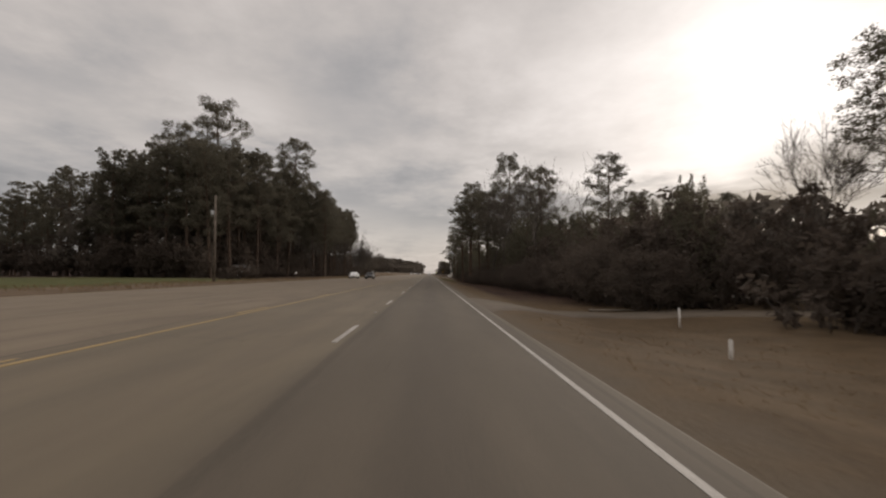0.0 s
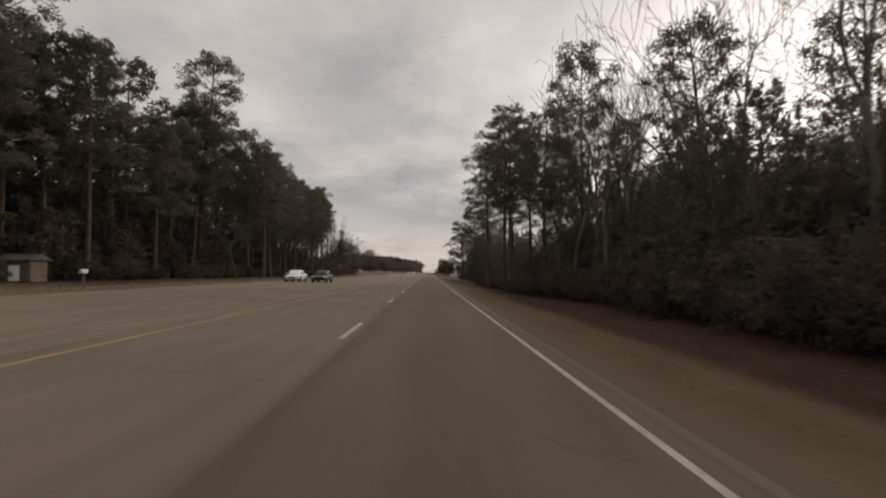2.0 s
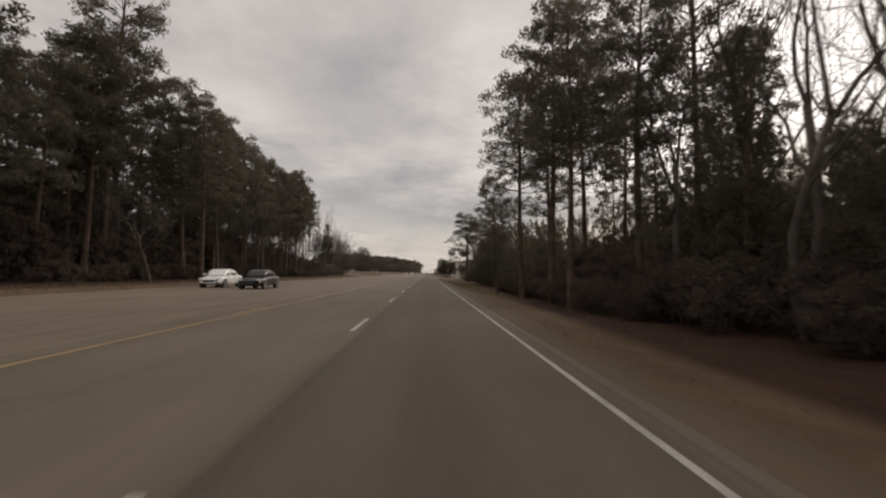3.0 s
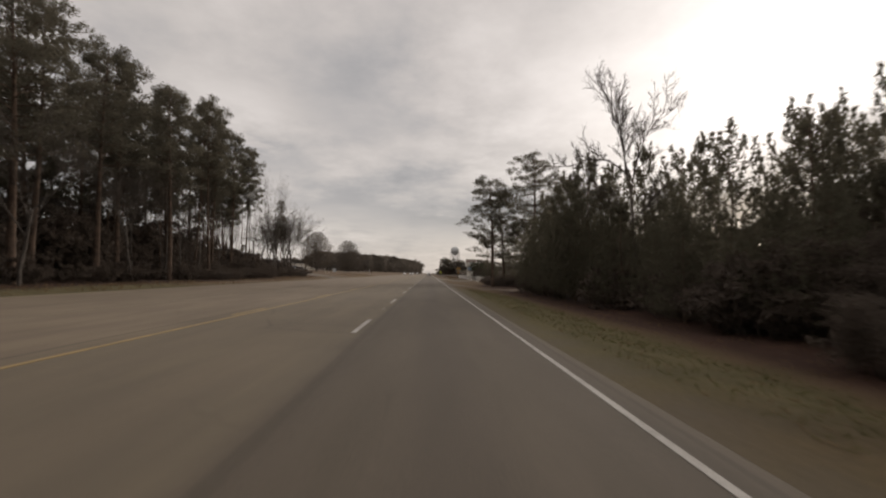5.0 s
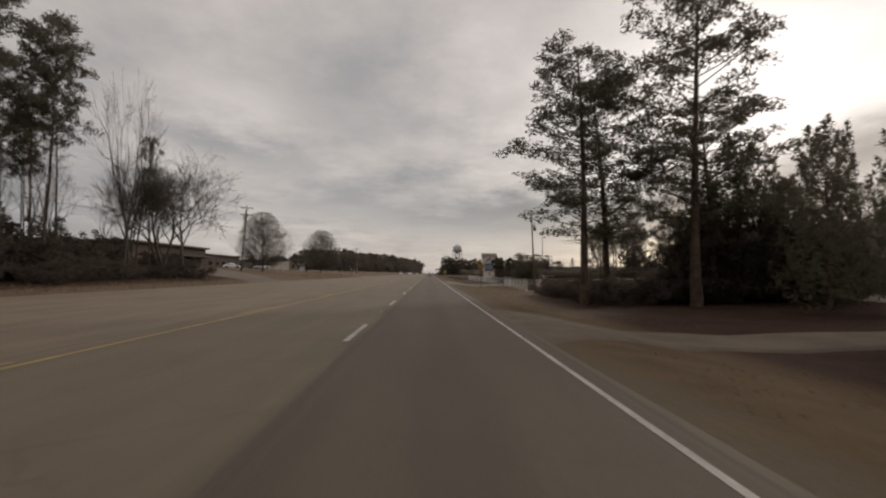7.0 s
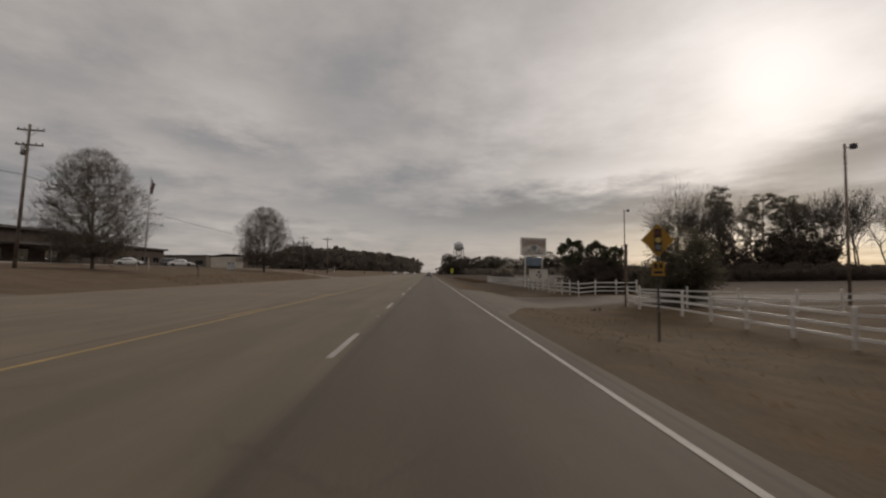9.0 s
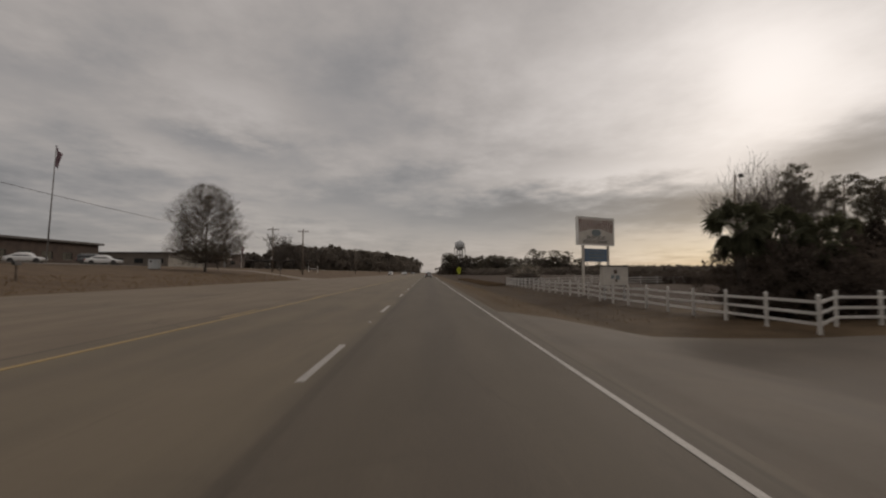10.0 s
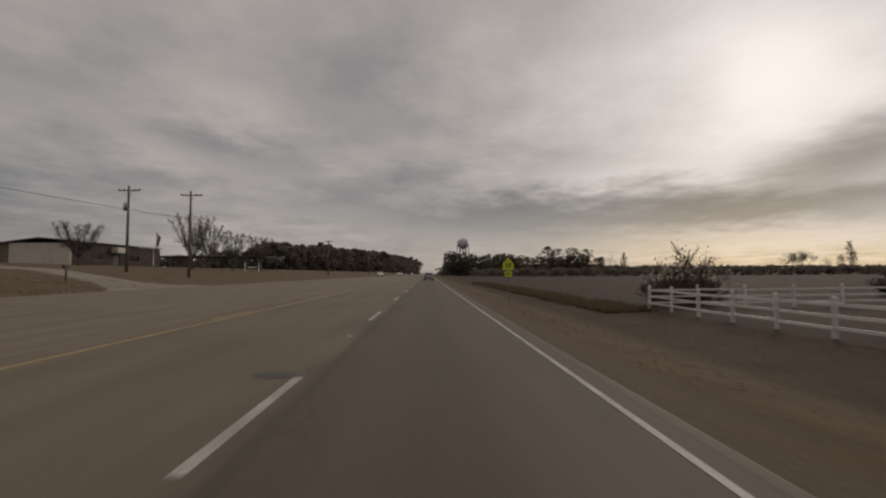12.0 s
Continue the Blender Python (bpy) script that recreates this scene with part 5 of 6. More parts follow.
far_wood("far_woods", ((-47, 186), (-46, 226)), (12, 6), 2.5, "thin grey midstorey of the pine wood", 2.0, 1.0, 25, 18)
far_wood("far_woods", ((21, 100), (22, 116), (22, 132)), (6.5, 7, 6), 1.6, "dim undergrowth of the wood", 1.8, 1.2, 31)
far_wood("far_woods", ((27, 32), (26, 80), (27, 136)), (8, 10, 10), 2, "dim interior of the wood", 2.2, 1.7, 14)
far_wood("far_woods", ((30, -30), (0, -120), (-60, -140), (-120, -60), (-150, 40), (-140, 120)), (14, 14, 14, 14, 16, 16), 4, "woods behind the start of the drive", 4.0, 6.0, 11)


# ---------------------------------------------------------------- grass
def tufts(name, mat, label, spots, seed, tall):
    rng = np.random.default_rng(seed)
    base = np.array([(x, y, level(x, y)) for x, y in spots])
    v, f = puffs(rng, base, tall, 4, 0.10, 0.9, (0.6, 1.3), 0.5)
    ob = plain(name, v.tolist(), f.tolist(), mat, None, label)
    return tagged(ob, category="grass", kind="stuff")


def scatter(n, x0, x1, y0, y1, seed, clump=True):
    rng = np.random.default_rng(seed)
    out = []
    while len(out) < n:
        x, y = rng.uniform(x0, x1), rng.uniform(y0, y1)
        if noise.noise(Vector((x * 0.5, y * 0.5, 1))) + rng.uniform(-0.5, 0.6) < 0:
            continue
        if 19 < y < 28.5 or 183 < y < 192 or 248 < y < 268:
            continue
        out.append((x, y))
    return out


tufts("dry_grass", GRASS_DRY, "short dry tan grass along the verge", scatter(11000, 3.3, 11, 2, 335, 1), 1, 0.065)
tufts("green_grass", GRASS_GREEN, "patchy green grass along the verge", scatter(3400, 3.4, 7, 118, 176, 2), 2, 0.06)
tufts("ditch_grass", DITCH_GRASS, "tall brown weeds along the ditch", scatter(6000, 8.6, 11.2, 322.5, 400, 3), 3, 0.30)
tufts("far_verge_grass", GRASS_DRY, "dry grass beside the far lanes", scatter(6000, -28, -20.6, 20, 340, 4), 4, 0.16)


# ---------------------------------------------------------------- fences, signs and poles
def make_fence(points, label):
    """White three-rail vinyl fence: posts with caps, three rails a bay."""
    ob = thing("rail_fence", label, "fence", "white fences by the entrance")
    bm = boxes((-0.052, 0.052, -0.052, 0.052, -0.4, 1.16), bevel=0.008)
    box_into(bm, -0.060, 0.060, -0.060, 0.060, 1.16, 1.19, 0.006)
    bmesh.ops.create_cone(bm, segments=4, radius1=0.080, radius2=0.012, depth=0.05, matrix=Matrix.Translation((0, 0, 1.215)) @ Matrix.Rotation(radians(45), 4, "Z"), cap_ends=True)
    post = rail = None
    for (xa, ya), (xb, yb) in zip(points, points[1:]):
        n = max(1, round(math.dist((xa, ya), (xb, yb)) / 2.44))
        for i in range(n + 1):
            q = i / n
            x, y = xa + (xb - xa) * q, ya + (yb - ya) * q
            if i < n or (xb, yb) == points[-1]:
                m = pose(x, y, level(x, y), random.uniform(-1, 1), random.uniform(-1, 1), math.degrees(math.atan2(yb - ya, xb - xa)))
                if post is None:
                    post = part("post", bm, VINYL, ob, "square white vinyl post with a cap")
                    post.matrix_basis = m
                else:
                    share("post", post, m, ob)
            if i < n:
                x2, y2 = xa + (xb - xa) * (i + 1) / n, ya + (yb - ya) * (i + 1) / n
                a, b = Vector((x, y, level(x, y))), Vector((x2, y2, level(x2, y2)))
                for z in (0.30, 0.64, 0.98):
                    d = b - a
                    turn = d.to_track_quat("X", "Z").to_matrix().to_4x4()
                    m = Matrix.Translation(a + Vector((0, 0, z + random.uniform(-0.012, 0.012)))) @ turn @ Matrix.Diagonal((d.length - 0.12, 1, 1, 1)) @ Matrix.Translation((0.06 / d.length, 0, 0))
                    if rail is None:
                        rail = part("rail", boxes((0, 1, -0.02, 0.02, -0.048, 0.048)), VINYL, ob)
                        rail.matrix_basis = m
                    else:
                        share("rail", rail, m, ob)
    return ob


make_fence(((11.7, 234.4), (11.7, 251.5), (11.85, 253.6)), "white three-rail fence before the entrance drive")
make_fence(((17.4, 265.6), (13.6, 264.9), (11.7, 263.2), (11.5, 285.0), (11.6, 312.0), (11.6, 324.4)), "white three-rail fence along the highway verge")
make_fence(((11.9, 325.0), (22.0, 324.2), (41.0, 322.0)), "white three-rail fence running off across the field")
make_fence(((12.6, 253.6), (19.0, 249.0), (30.0, 247.5)), "white three-rail fence beside the entrance drive")


def cylinder(r, z0, z1, seg=12, r2=None):
    bm = bmesh.new()
    bmesh.ops.create_cone(bm, segments=seg, radius1=r, radius2=r if r2 is None else r2, depth=z1 - z0, matrix=Matrix.Translation((0, 0, (z0 + z1) / 2)), cap_ends=True)
    return bm


def gatepost(x, y, height, lamp):
    """Square wooden post; the taller one carries a bell-shaped lamp on a short arm."""
    ob = thing("gatepost", "tall dark wooden gatepost with a small lamp" if lamp else "dark weathered wooden gatepost at the entrance", "gatepost", "", pose(x, y, level(x, y), 0, 1, 12))
    part("post", boxes((-0.068, 0.068, -0.068, 0.068, -0.4, height), bevel=0.012), POST_WOOD, ob)
    part("cap", boxes((-0.08, 0.08, -0.08, 0.08, height, height + 0.04), bevel=0.01), POST_WOOD, ob)
    if lamp:
        arm = part("lamp_arm", boxes((-0.32, -0.068, -0.015, 0.015, height - 0.07, height - 0.03)), DARK_METAL, ob)
        part("lamp_stem", cylinder(0.02, height - 0.12, height - 0.03, 8), DARK_METAL, arm).matrix_basis = Matrix.Translation((-0.30, 0, 0))
        part("lamp_shade", cylinder(0.12, height - 0.36, height - 0.12, 16, 0.045), DARK_METAL, arm, "dark bell-shaped lamp shade", True).matrix_basis = Matrix.Translation((-0.30, 0, 0))


gatepost(11.9, 254.0, 3.75, True)
gatepost(17.9, 265.8, 1.75, False)


def lettering(words, tall, wide, at, mat, parent):
    """Raised letters in the built-in font, facing -y, squeezed to a width."""
    curve = bpy.data.curves.new("lettering", "FONT")
    curve.body, curve.align_x, curve.extrude, curve.size = words, "CENTER", 0.004, tall * 1.35
    text = bpy.data.objects.new("lettering", curve)
    me = bpy.data.meshes.new_from_object(text)
    bpy.data.objects.remove(text)
    xs = [v.co.x for v in me.vertices]
    k = wide / (max(xs) - min(xs))
    me.transform(Matrix.Translation(at) @ Matrix.Rotation(radians(90), 4, "X") @ Matrix.Diagonal((k, 1, 1, 1)))
    me.materials.clear()
    me.materials.append(mat)
    ob = new("lettering", me)
    ob.parent = parent
    return tagged(ob, "dark block letters")


def restaurant_sign(x, y, turn):
    """Big roadside panel on two posts with a blue panel below; its lettering as plain bars."""
    g = level(x, y)
    ob = thing("roadside_sign", "large white restaurant sign with red lettering on two posts", "sign", "", pose(x, y, g, 0, 0, turn) @ Matrix.Diagonal((1.39, 1, 1.07, 1)))
    for px in (-1.05, 1.05):
        part("post", boxes((px - 0.075, px + 0.075, -0.075, 0.075, -0.5, 4.0), bevel=0.012), SIGN_CREAM, ob, "square cream-painted post")
    part("panel", boxes((-1.5, 1.5, -0.09, 0.09, 3.85, 5.95), bevel=0.015), SIGN_CREAM, ob, "white painted sign box")
    part("panel_frame", boxes((-1.54, 1.54, -0.11, 0.11, 5.92, 5.99), (-1.54, 1.54, -0.11, 0.11, 3.80, 3.87), (-1.55, -1.48, -0.11, 0.11, 3.87, 5.92), (1.48, 1.55, -0.11, 0.11, 3.87, 5.92)), WHITE_PAINT, ob, "white edge frame")
    # arched row of tall red-brown bars for the name
    for i in range(9):
        q = i / 8 - 0.5
        z = 5.42 - 0.14 * (2 * q) ** 2
        m = Matrix.Translation((q * 2.55, -0.095, z)) @ Matrix.Rotation(q * 0.18, 4, "Y")
        bm = bmesh.new()
        h = 0.33 + 0.14 * (2 * q) ** 2
        for a, b, c, d in ((-0.112, -0.045, -h, h), (0.045, 0.112, -h, h), (-0.045, 0.045, (h * 0.82, -h, -0.04)[i % 3], (h, -h * 0.82, 0.04)[i % 3])):
            box_into(bm, a, b, -0.008, 0.008, c, d, 0, m)
        part("name_bar", bm, SIGN_RED, ob)
    bm = bmesh.new()
    bmesh.ops.create_cone(bm, segments=28, radius1=0.40, radius2=0.40, depth=0.012, cap_ends=True, matrix=Matrix.Translation((0, -0.098, 4.78)) @ Matrix.Rotation(radians(90), 4, "X") @ Matrix.Diagonal((1, 0.66, 1, 1)))
    part("emblem", bm, SIGN_TEAL, ob, "oval emblem in grey-blue")
    lettering("SEAFOOD", 0.27, 1.55, (0, -0.10, 4.28), SIGN_BLACK, ob)
    lettering("RESTAURANT", 0.27, 2.25, (0, -0.10, 3.96), SIGN_BLACK, ob)
    part("lower_panel", boxes((-0.93, 0.93, -0.07, 0.07, 2.55, 3.55), bevel=0.015), SIGN_BLUE, ob, "blue lower panel")
    for z in (3.32, 3.08, 2.84):
        part("text_bar", boxes((-0.62, 0.62, -0.078, -0.068, z - 0.045, z + 0.045)), SIGN_TEAL, ob)


def reader_board(x, y, turn):
    g = level(x, y)
    ob = thing("reader_board", "low cream reader-board sign with a dark top", "sign", "", pose(x, y, g, 0, 0, turn) @ Matrix.Diagonal((1.9, 1, 1.06, 1)))
    for px in (-0.62, 0.62):
        part("leg", boxes((px - 0.04, px + 0.04, -0.04, 0.04, -0.3, 1.15)), STEEL, ob)
    part("board", boxes((-0.82, 0.82, -0.11, 0.11, 0.95, 2.18), bevel=0.012), SIGN_CREAM, ob, "dull cream board")
    part("board_top", boxes((-0.86, 0.86, -0.14, 0.14, 2.18, 2.27), bevel=0.01), DARK_METAL, ob, "dark metal top")
    for x0, x1, z0, z1, mt in ((-0.12, 0.08, 1.72, 1.98, POST_WOOD), (-0.30, -0.10, 1.38, 1.62, SIGN_TEAL), (0.0, 0.25, 1.32, 1.60, SIGN_TEAL), (-0.05, 0.10, 1.18, 1.36, POST_WOOD)):
        part("picture_patch", boxes((x0, x1, -0.122, -0.110, z0, z1)), mt, ob)


restaurant_sign(13.6, 289.6, 29)
reader_board(12.95, 283.7, 36)


def diamond_sign(x, y):
    """Signal-ahead sign: a dark signal head with three lamps on a diamond, and a plaque below."""
    ob = thing("warning_sign", "orange-yellow diamond signal-ahead sign with a plaque on a dark post", "road sign", "", pose(x, y, level(x, y), 0, 0, -4))
    part("post", boxes((-0.03, 0.03, -0.02, 0.02, -0.4, 3.3)), DARK_METAL, ob, "dark steel post")
    z = 2.97
    m = Matrix.Translation((0, -0.03, z)) @ Matrix.Rotation(radians(45), 4, "Y")
    bm = bmesh.new()
    box_into(bm, -0.345, 0.345, -0.005, 0.005, -0.345, 0.345, 0, m)
    plate = part("sign_plate", bm, SIGN_YELLOW, ob, "yellow diamond plate")
    part("symbol_bar", boxes((-0.105, 0.105, -0.042, -0.036, z - 0.33, z + 0.33)), SIGN_BLACK, plate, "black signal-head symbol")
    for dz, mt, word in ((0.21, SIGN_RED, "faded red spot"), (0.0, SIGN_SPOT, "pale yellow spot"), (-0.21, SIGN_TEAL, "grey-green spot")):
        bm = bmesh.new()
        bmesh.ops.create_cone(bm, segments=20, radius1=0.082, radius2=0.082, depth=0.006, cap_ends=True, matrix=Matrix.Translation((0, -0.045, z + dz)) @ Matrix.Rotation(radians(90), 4, "X"))
        part("symbol_spot", bm, mt, plate, word)
    plaque = part("plaque", boxes((-0.19, 0.19, -0.035, -0.025, 1.92, 2.34)), SIGN_YELLOW, ob, "yellow plaque")
    for a, b, c, d in ((-0.12, -0.03, 2.14, 2.29), (0.03, 0.12, 2.14, 2.29), (-0.12, 0.12, 1.99, 2.06)):
        part("text_bar", boxes((a, b, -0.041, -0.035, c, d)), SIGN_BLACK, plaque)


def school_sign(x, y):
    ob = thing("school_sign", "bright yellow-green five-sided school sign with a plaque", "road sign", "", pose(x, y, level(x, y), 0, 0, -4) @ Matrix.Diagonal((0.9, 0.9, 0.95, 1)))
    part("post", boxes((-0.03, 0.03, -0.02, 0.02, -0.4, 2.75)), POLE_PAINT, ob, "galvanised post")
    pts = [(-0.36, 2.05), (0.36, 2.05), (0.36, 2.45), (0, 2.80), (-0.36, 2.45)]
    vs = [(a, -0.028, b) for a, b in pts] + [(a, -0.040, b) for a, b in pts]
    fs = [(0, 1, 2, 3, 4), (9, 8, 7, 6, 5)] + [(i, i + 5, (i + 1) % 5 + 5, (i + 1) % 5) for i in range(5)]
    plain("sign_plate", vs, fs, SIGN_LIME, ob, "yellow-green five-sided plate")
    for px in (-0.11, 0.11):
        part("symbol_bar", boxes((px - 0.05, px + 0.05, -0.047, -0.041, 2.18, 2.48)), SIGN_BLACK, ob)
    part("plaque", boxes((-0.24, 0.24, -0.040, -0.028, 1.62, 1.98)), SIGN_LIME, ob, "yellow-green plaque")
    part("arrow_bar", boxes((-0.14, 0.14, -0.046, -0.040, 1.77, 1.83)), SIGN_BLACK, ob)


diamond_sign(6.4, 237.5)
school_sign(4.6, 327.8)


def utility_pole(x, y, height, arms=1, can=True, tilt=0.0, turn=0.0, stout=1.0, arm=1.15):
    g = level(x, y)
    ob = thing("utility_pole", "weathered wooden utility pole with crossarms", "utility pole", "utility poles", pose(x, y, g, 0, tilt, turn))
    part("pole", cylinder(0.17 * stout, -0.6, height, 12, 0.10 * stout), POLE_WOOD, ob, "tapered grey wooden pole", True)
    for k in range(arms):
        z = height - 0.45 - 1.25 * k
        beam = part("crossarm", boxes((-arm, arm, 0.10, 0.20, z - 0.06, z + 0.06)), POLE_WOOD, ob)
        for px in (-arm + 0.1, -arm * 0.48, arm * 0.48, arm - 0.1):
            part("insulator", cylinder(0.045, z + 0.06, z + 0.22, 8, 0.03), DARK_METAL, beam).matrix_basis = Matrix.Translation((px, 0.15, 0))
        bm = bmesh.new()
        for sx in (-1, 1):
            box_into(bm, -0.02, 0.02, -0.01, 0.01, -0.42, 0.42, 0, Matrix.Translation((sx * 0.29 * arm, 0.09, z - 0.30)) @ Matrix.Rotation(radians(sx * 48), 4, "Y"))
        part("brace", bm, STEEL, ob)
    if can:
        t = part("transformer", cylinder(0.19, height - 2.6, height - 1.8, 14), STEEL, ob, "grey transformer can", True)
        t.matrix_basis = Matrix.Translation((0.33 if stout < 1 else -0.33, 0, 0))
        part("bushing", cylinder(0.04, height - 1.8, height - 1.6, 8), DARK_METAL, t)
    return ob


utility_pole(-25.5, 61.0, 10.2, 0, True)
utility_pole(-34.2, 265.5, 12.0, 2, True, 4.0)
utility_pole(-31.6, 351.5, 9.0, 1, True)
utility_pole(-26.0, 353.3, 9.4, 1, False)
utility_pole(-26.0, 430.0, 9.2, 1, False)
utility_pole(-26.0, 520.0, 9.2, 1, False)
utility_pole(12.9, 235.6, 10.0, 1, True, -2.0, 0, 0.72, 0.5)


def cable(points, sag):
    """A hanging wire over a run of poles."""
    pts = []
    for a, b in zip(points, points[1:]):
        a, b = Vector(a), Vector(b)
        n = 12
        for i in range(n):
            q = i / n
            p = a.lerp(b, q)
            p.z -= sag * (a - b).length / 80 * 4 * q * (1 - q)
            pts.append(p)
    pts.append(Vector(points[-1]))
    ob = tube("overhead_cable", pts, [0.022] * len(pts), 5, DARK_METAL)
    return tagged(ob, "black overhead cable sagging between the poles", "cable", "overhead cables")


cable(((-38, 150, 9.0), (-34.2, 265.5, 9.6), (-31.7, 351.5, 8.15), (-26.0, 353.3, 7.4), (-26.0, 430.0, 7.0), (-26, 520, 7.2)), 0.9)


def light_pole(x, y, height, name_label, wood=True):
    g = level(x, y)
    ob = thing("light_pole", name_label, "light pole", "light poles", pose(x, y, g, 0, 0, random.uniform(-8, 8)))
    part("pole", cylinder(0.10, -0.5, height, 12, 0.065), POLE_WOOD if wood else STEEL, ob, "", True)
    arm = part("arm", boxes((0.0, 0.42, -0.03, 0.03, height - 0.25, height - 0.19)), STEEL, ob)
    part("flood_lamp", boxes((0.36, 0.68, -0.15, 0.15, height - 0.30, height + 0.02), bevel=0.04), DARK_METAL, arm, "dark floodlight head")


light_pole(24.4, 252.0, 9.6, "tall wooden pole with a floodlight on the lawn")
light_pole(26.3, 290.9, 10.3, "tall wooden pole with a floodlight behind the palms")


def flagpole(x, y, height, lean):
    ob = thing("flagpole", "pale flagpole with a limp hanging flag", "flagpole", "flagpoles", pose(x, y, level(x, y), 0, lean, 0))
    part("pole", cylinder(0.13, -0.3, height, 10, 0.06), POLE_PAINT, ob, "", True)
    bm = bmesh.new()
    bmesh.ops.create_icosphere(bm, subdivisions=2, radius=0.12, matrix=Matrix.Translation((0, 0, height + 0.08)))
    part("finial", bm, STEEL, ob)
    verts, faces = [], []
    n, w = 14, 7
    for i in range(n + 1):
        for k in range(w + 1):
            q, s = i / n, k / w
            verts.append((0.06 + s * (0.75 - 0.25 * q) + 0.12 * math.sin(s * 9 + q * 3), 0.16 * math.sin(s * 14 + q * 2.0) * s, height - 0.15 - q * 2.6 - s * 0.9 * (1 - q * 0.3)))
    for i in range(n):
        for k in range(w):
            a = i * (w + 1) + k
            faces.append((a, a + 1, a + w + 2, a + w + 1))
    fl = plain("flag", verts, faces, FLAG_CLOTH, ob, "folded dull red and white cloth", True)
    sol = fl.modifiers.new("thickness", "SOLIDIFY")
    sol.thickness = 0.01


flagpole(-55.0, 322.5, 17.0, 3.0)
flagpole(-58.6, 408.5, 7.4, 0.5)


def mailbox(x, y, mat, label, wide=1.0):
    ob = thing("mailbox", label, "mailbox", "", pose(x, y, level(x, y), 0, 0, 90))
    part("post", boxes((-0.05, 0.05, -0.05, 0.05, -0.3, 1.0)), POST_WOOD, ob)
    bm = boxes((-0.26 * wide, 0.26 * wide, -0.10, 0.10, 1.0, 1.14))
    bmesh.ops.create_cone(bm, segments=16, radius1=0.10, radius2=0.10, depth=0.52 * wide, cap_ends=True, matrix=Matrix.Translation((0, 0, 1.14)) @ Matrix.Rotation(radians(90), 4, "Y"))
    part("box", bm, mat, ob)
    part("flag", boxes((-0.05, 0.0, -0.125, -0.112, 1.10, 1.32)), SIGN_RED, ob)


mailbox(-21.6, 83.0, WHITE_PAINT, "white mailbox on a wooden post beside the far lanes")
mailbox(-26.0, 280.5, DARK_METAL, "dark mailbox on a wooden post on the lawn")
mailbox(-24.6, 332.6, DARK_METAL, "dark mailbox on a wooden post by the side road")


def marker_post(x, y, height, label):
    ob = thing("marker_post", label, "marker post", "marker posts", pose(x, y, level(x, y), 2, -3, 20))
    part("post", cylinder(0.036, -0.3, height, 10), VINYL, ob, "", True)
    part("cap", cylinder(0.040, height, height + 0.03, 10, 0.02), VINYL, ob)


marker_post(10.0, 20.2, 0.75, "white plastic marker post beside the gravel drive")
marker_post(7.4, 12.4, 0.45, "short white marker post on the verge")
marker_post(-31.3, 278.0, 1.3, "white post on the lawn")
marker_post(-30.4, 278.6, 1.45, "white post on the lawn")


def rubble(x, y, size, label):
    bm = bmesh.new()
    rng = random.Random(int(y))
    for _ in range(5):
        m = Matrix.Translation((rng.uniform(-1, 1) * size, rng.uniform(-0.7, 0.7) * size, rng.uniform(0.1, 0.4) * size)) @ Euler([rng.uniform(0, 3) for _ in range(3)]).to_matrix().to_4x4()
        bmesh.ops.create_icosphere(bm, subdivisions=1, radius=size * rng.uniform(0.3, 0.6), matrix=m @ Matrix.Diagonal((1, 0.7, 0.55, 1)))
    ob = part("rubble", bm, CONCRETE, None)
    ob.matrix_basis = pose(x, y, level(x, y))
    tagged(ob, label, "rubble")


def culvert_pipe(x, y, length, turn):
    """A pale drain pipe lying at the edge of the drive, with a thicker collar at each end."""
    ob = thing("culvert_pipe", "pale concrete drain pipe beside the gravel drive", "pipe", "", pose(x, y, level(x, y) + 0.08, 0, 90, turn))
    part("pipe", cylinder(0.06, 0.0, length, 14), CONCRETE, ob, "", True)
    for z in (0.0, length - 0.14):
        part("collar", cylinder(0.08, z, z + 0.14, 14), CONCRETE, ob, "", True)


culvert_pipe(9.0, 28.6, 2.6, -3)
rubble(6.4, 169.5, 0.16, "pale broken concrete lying in the grass")
rubble(9.0, 251.0, 0.28, "grey broken concrete beside the entrance drive")


def lawn_cabinet(x, y):
    """A pale metal cabinet with two doors and a sloping lid on a concrete pad."""
    ob = thing("utility_cabinet", "pale grey metal cabinet on a pad beside the lawn tree", "cabinet", "", pose(x, y, level(x, y), 0, 0, 12) @ Matrix.Diagonal((0.66, 1, 0.92, 1)))
    part("pad", boxes((-1.05, 1.05, -0.55, 0.55, -0.25, 0.12), bevel=0.02), CONCRETE, ob, "concrete pad")
    body = part("body", boxes((-0.95, 0.95, -0.42, 0.42, 0.12, 1.45), bevel=0.02), TANK_PAINT, ob)
    for a, b in ((-0.92, -0.01), (0.01, 0.92)):
        door = part("door", boxes((a, b, -0.445, -0.425, 0.18, 1.38), bevel=0.006), TANK_PAINT, body)
    part("vent", boxes((-0.6, -0.3, -0.452, -0.446, 1.0, 1.25)), DARK_METAL, body, "dark vent grille")
    part("lid", boxes((-1.0, 1.0, -0.48, 0.46, 1.45, 1.52), bevel=0.015), ROOF_DARK, ob, "dark lid")


lawn_cabinet(-35.2, 314.0)


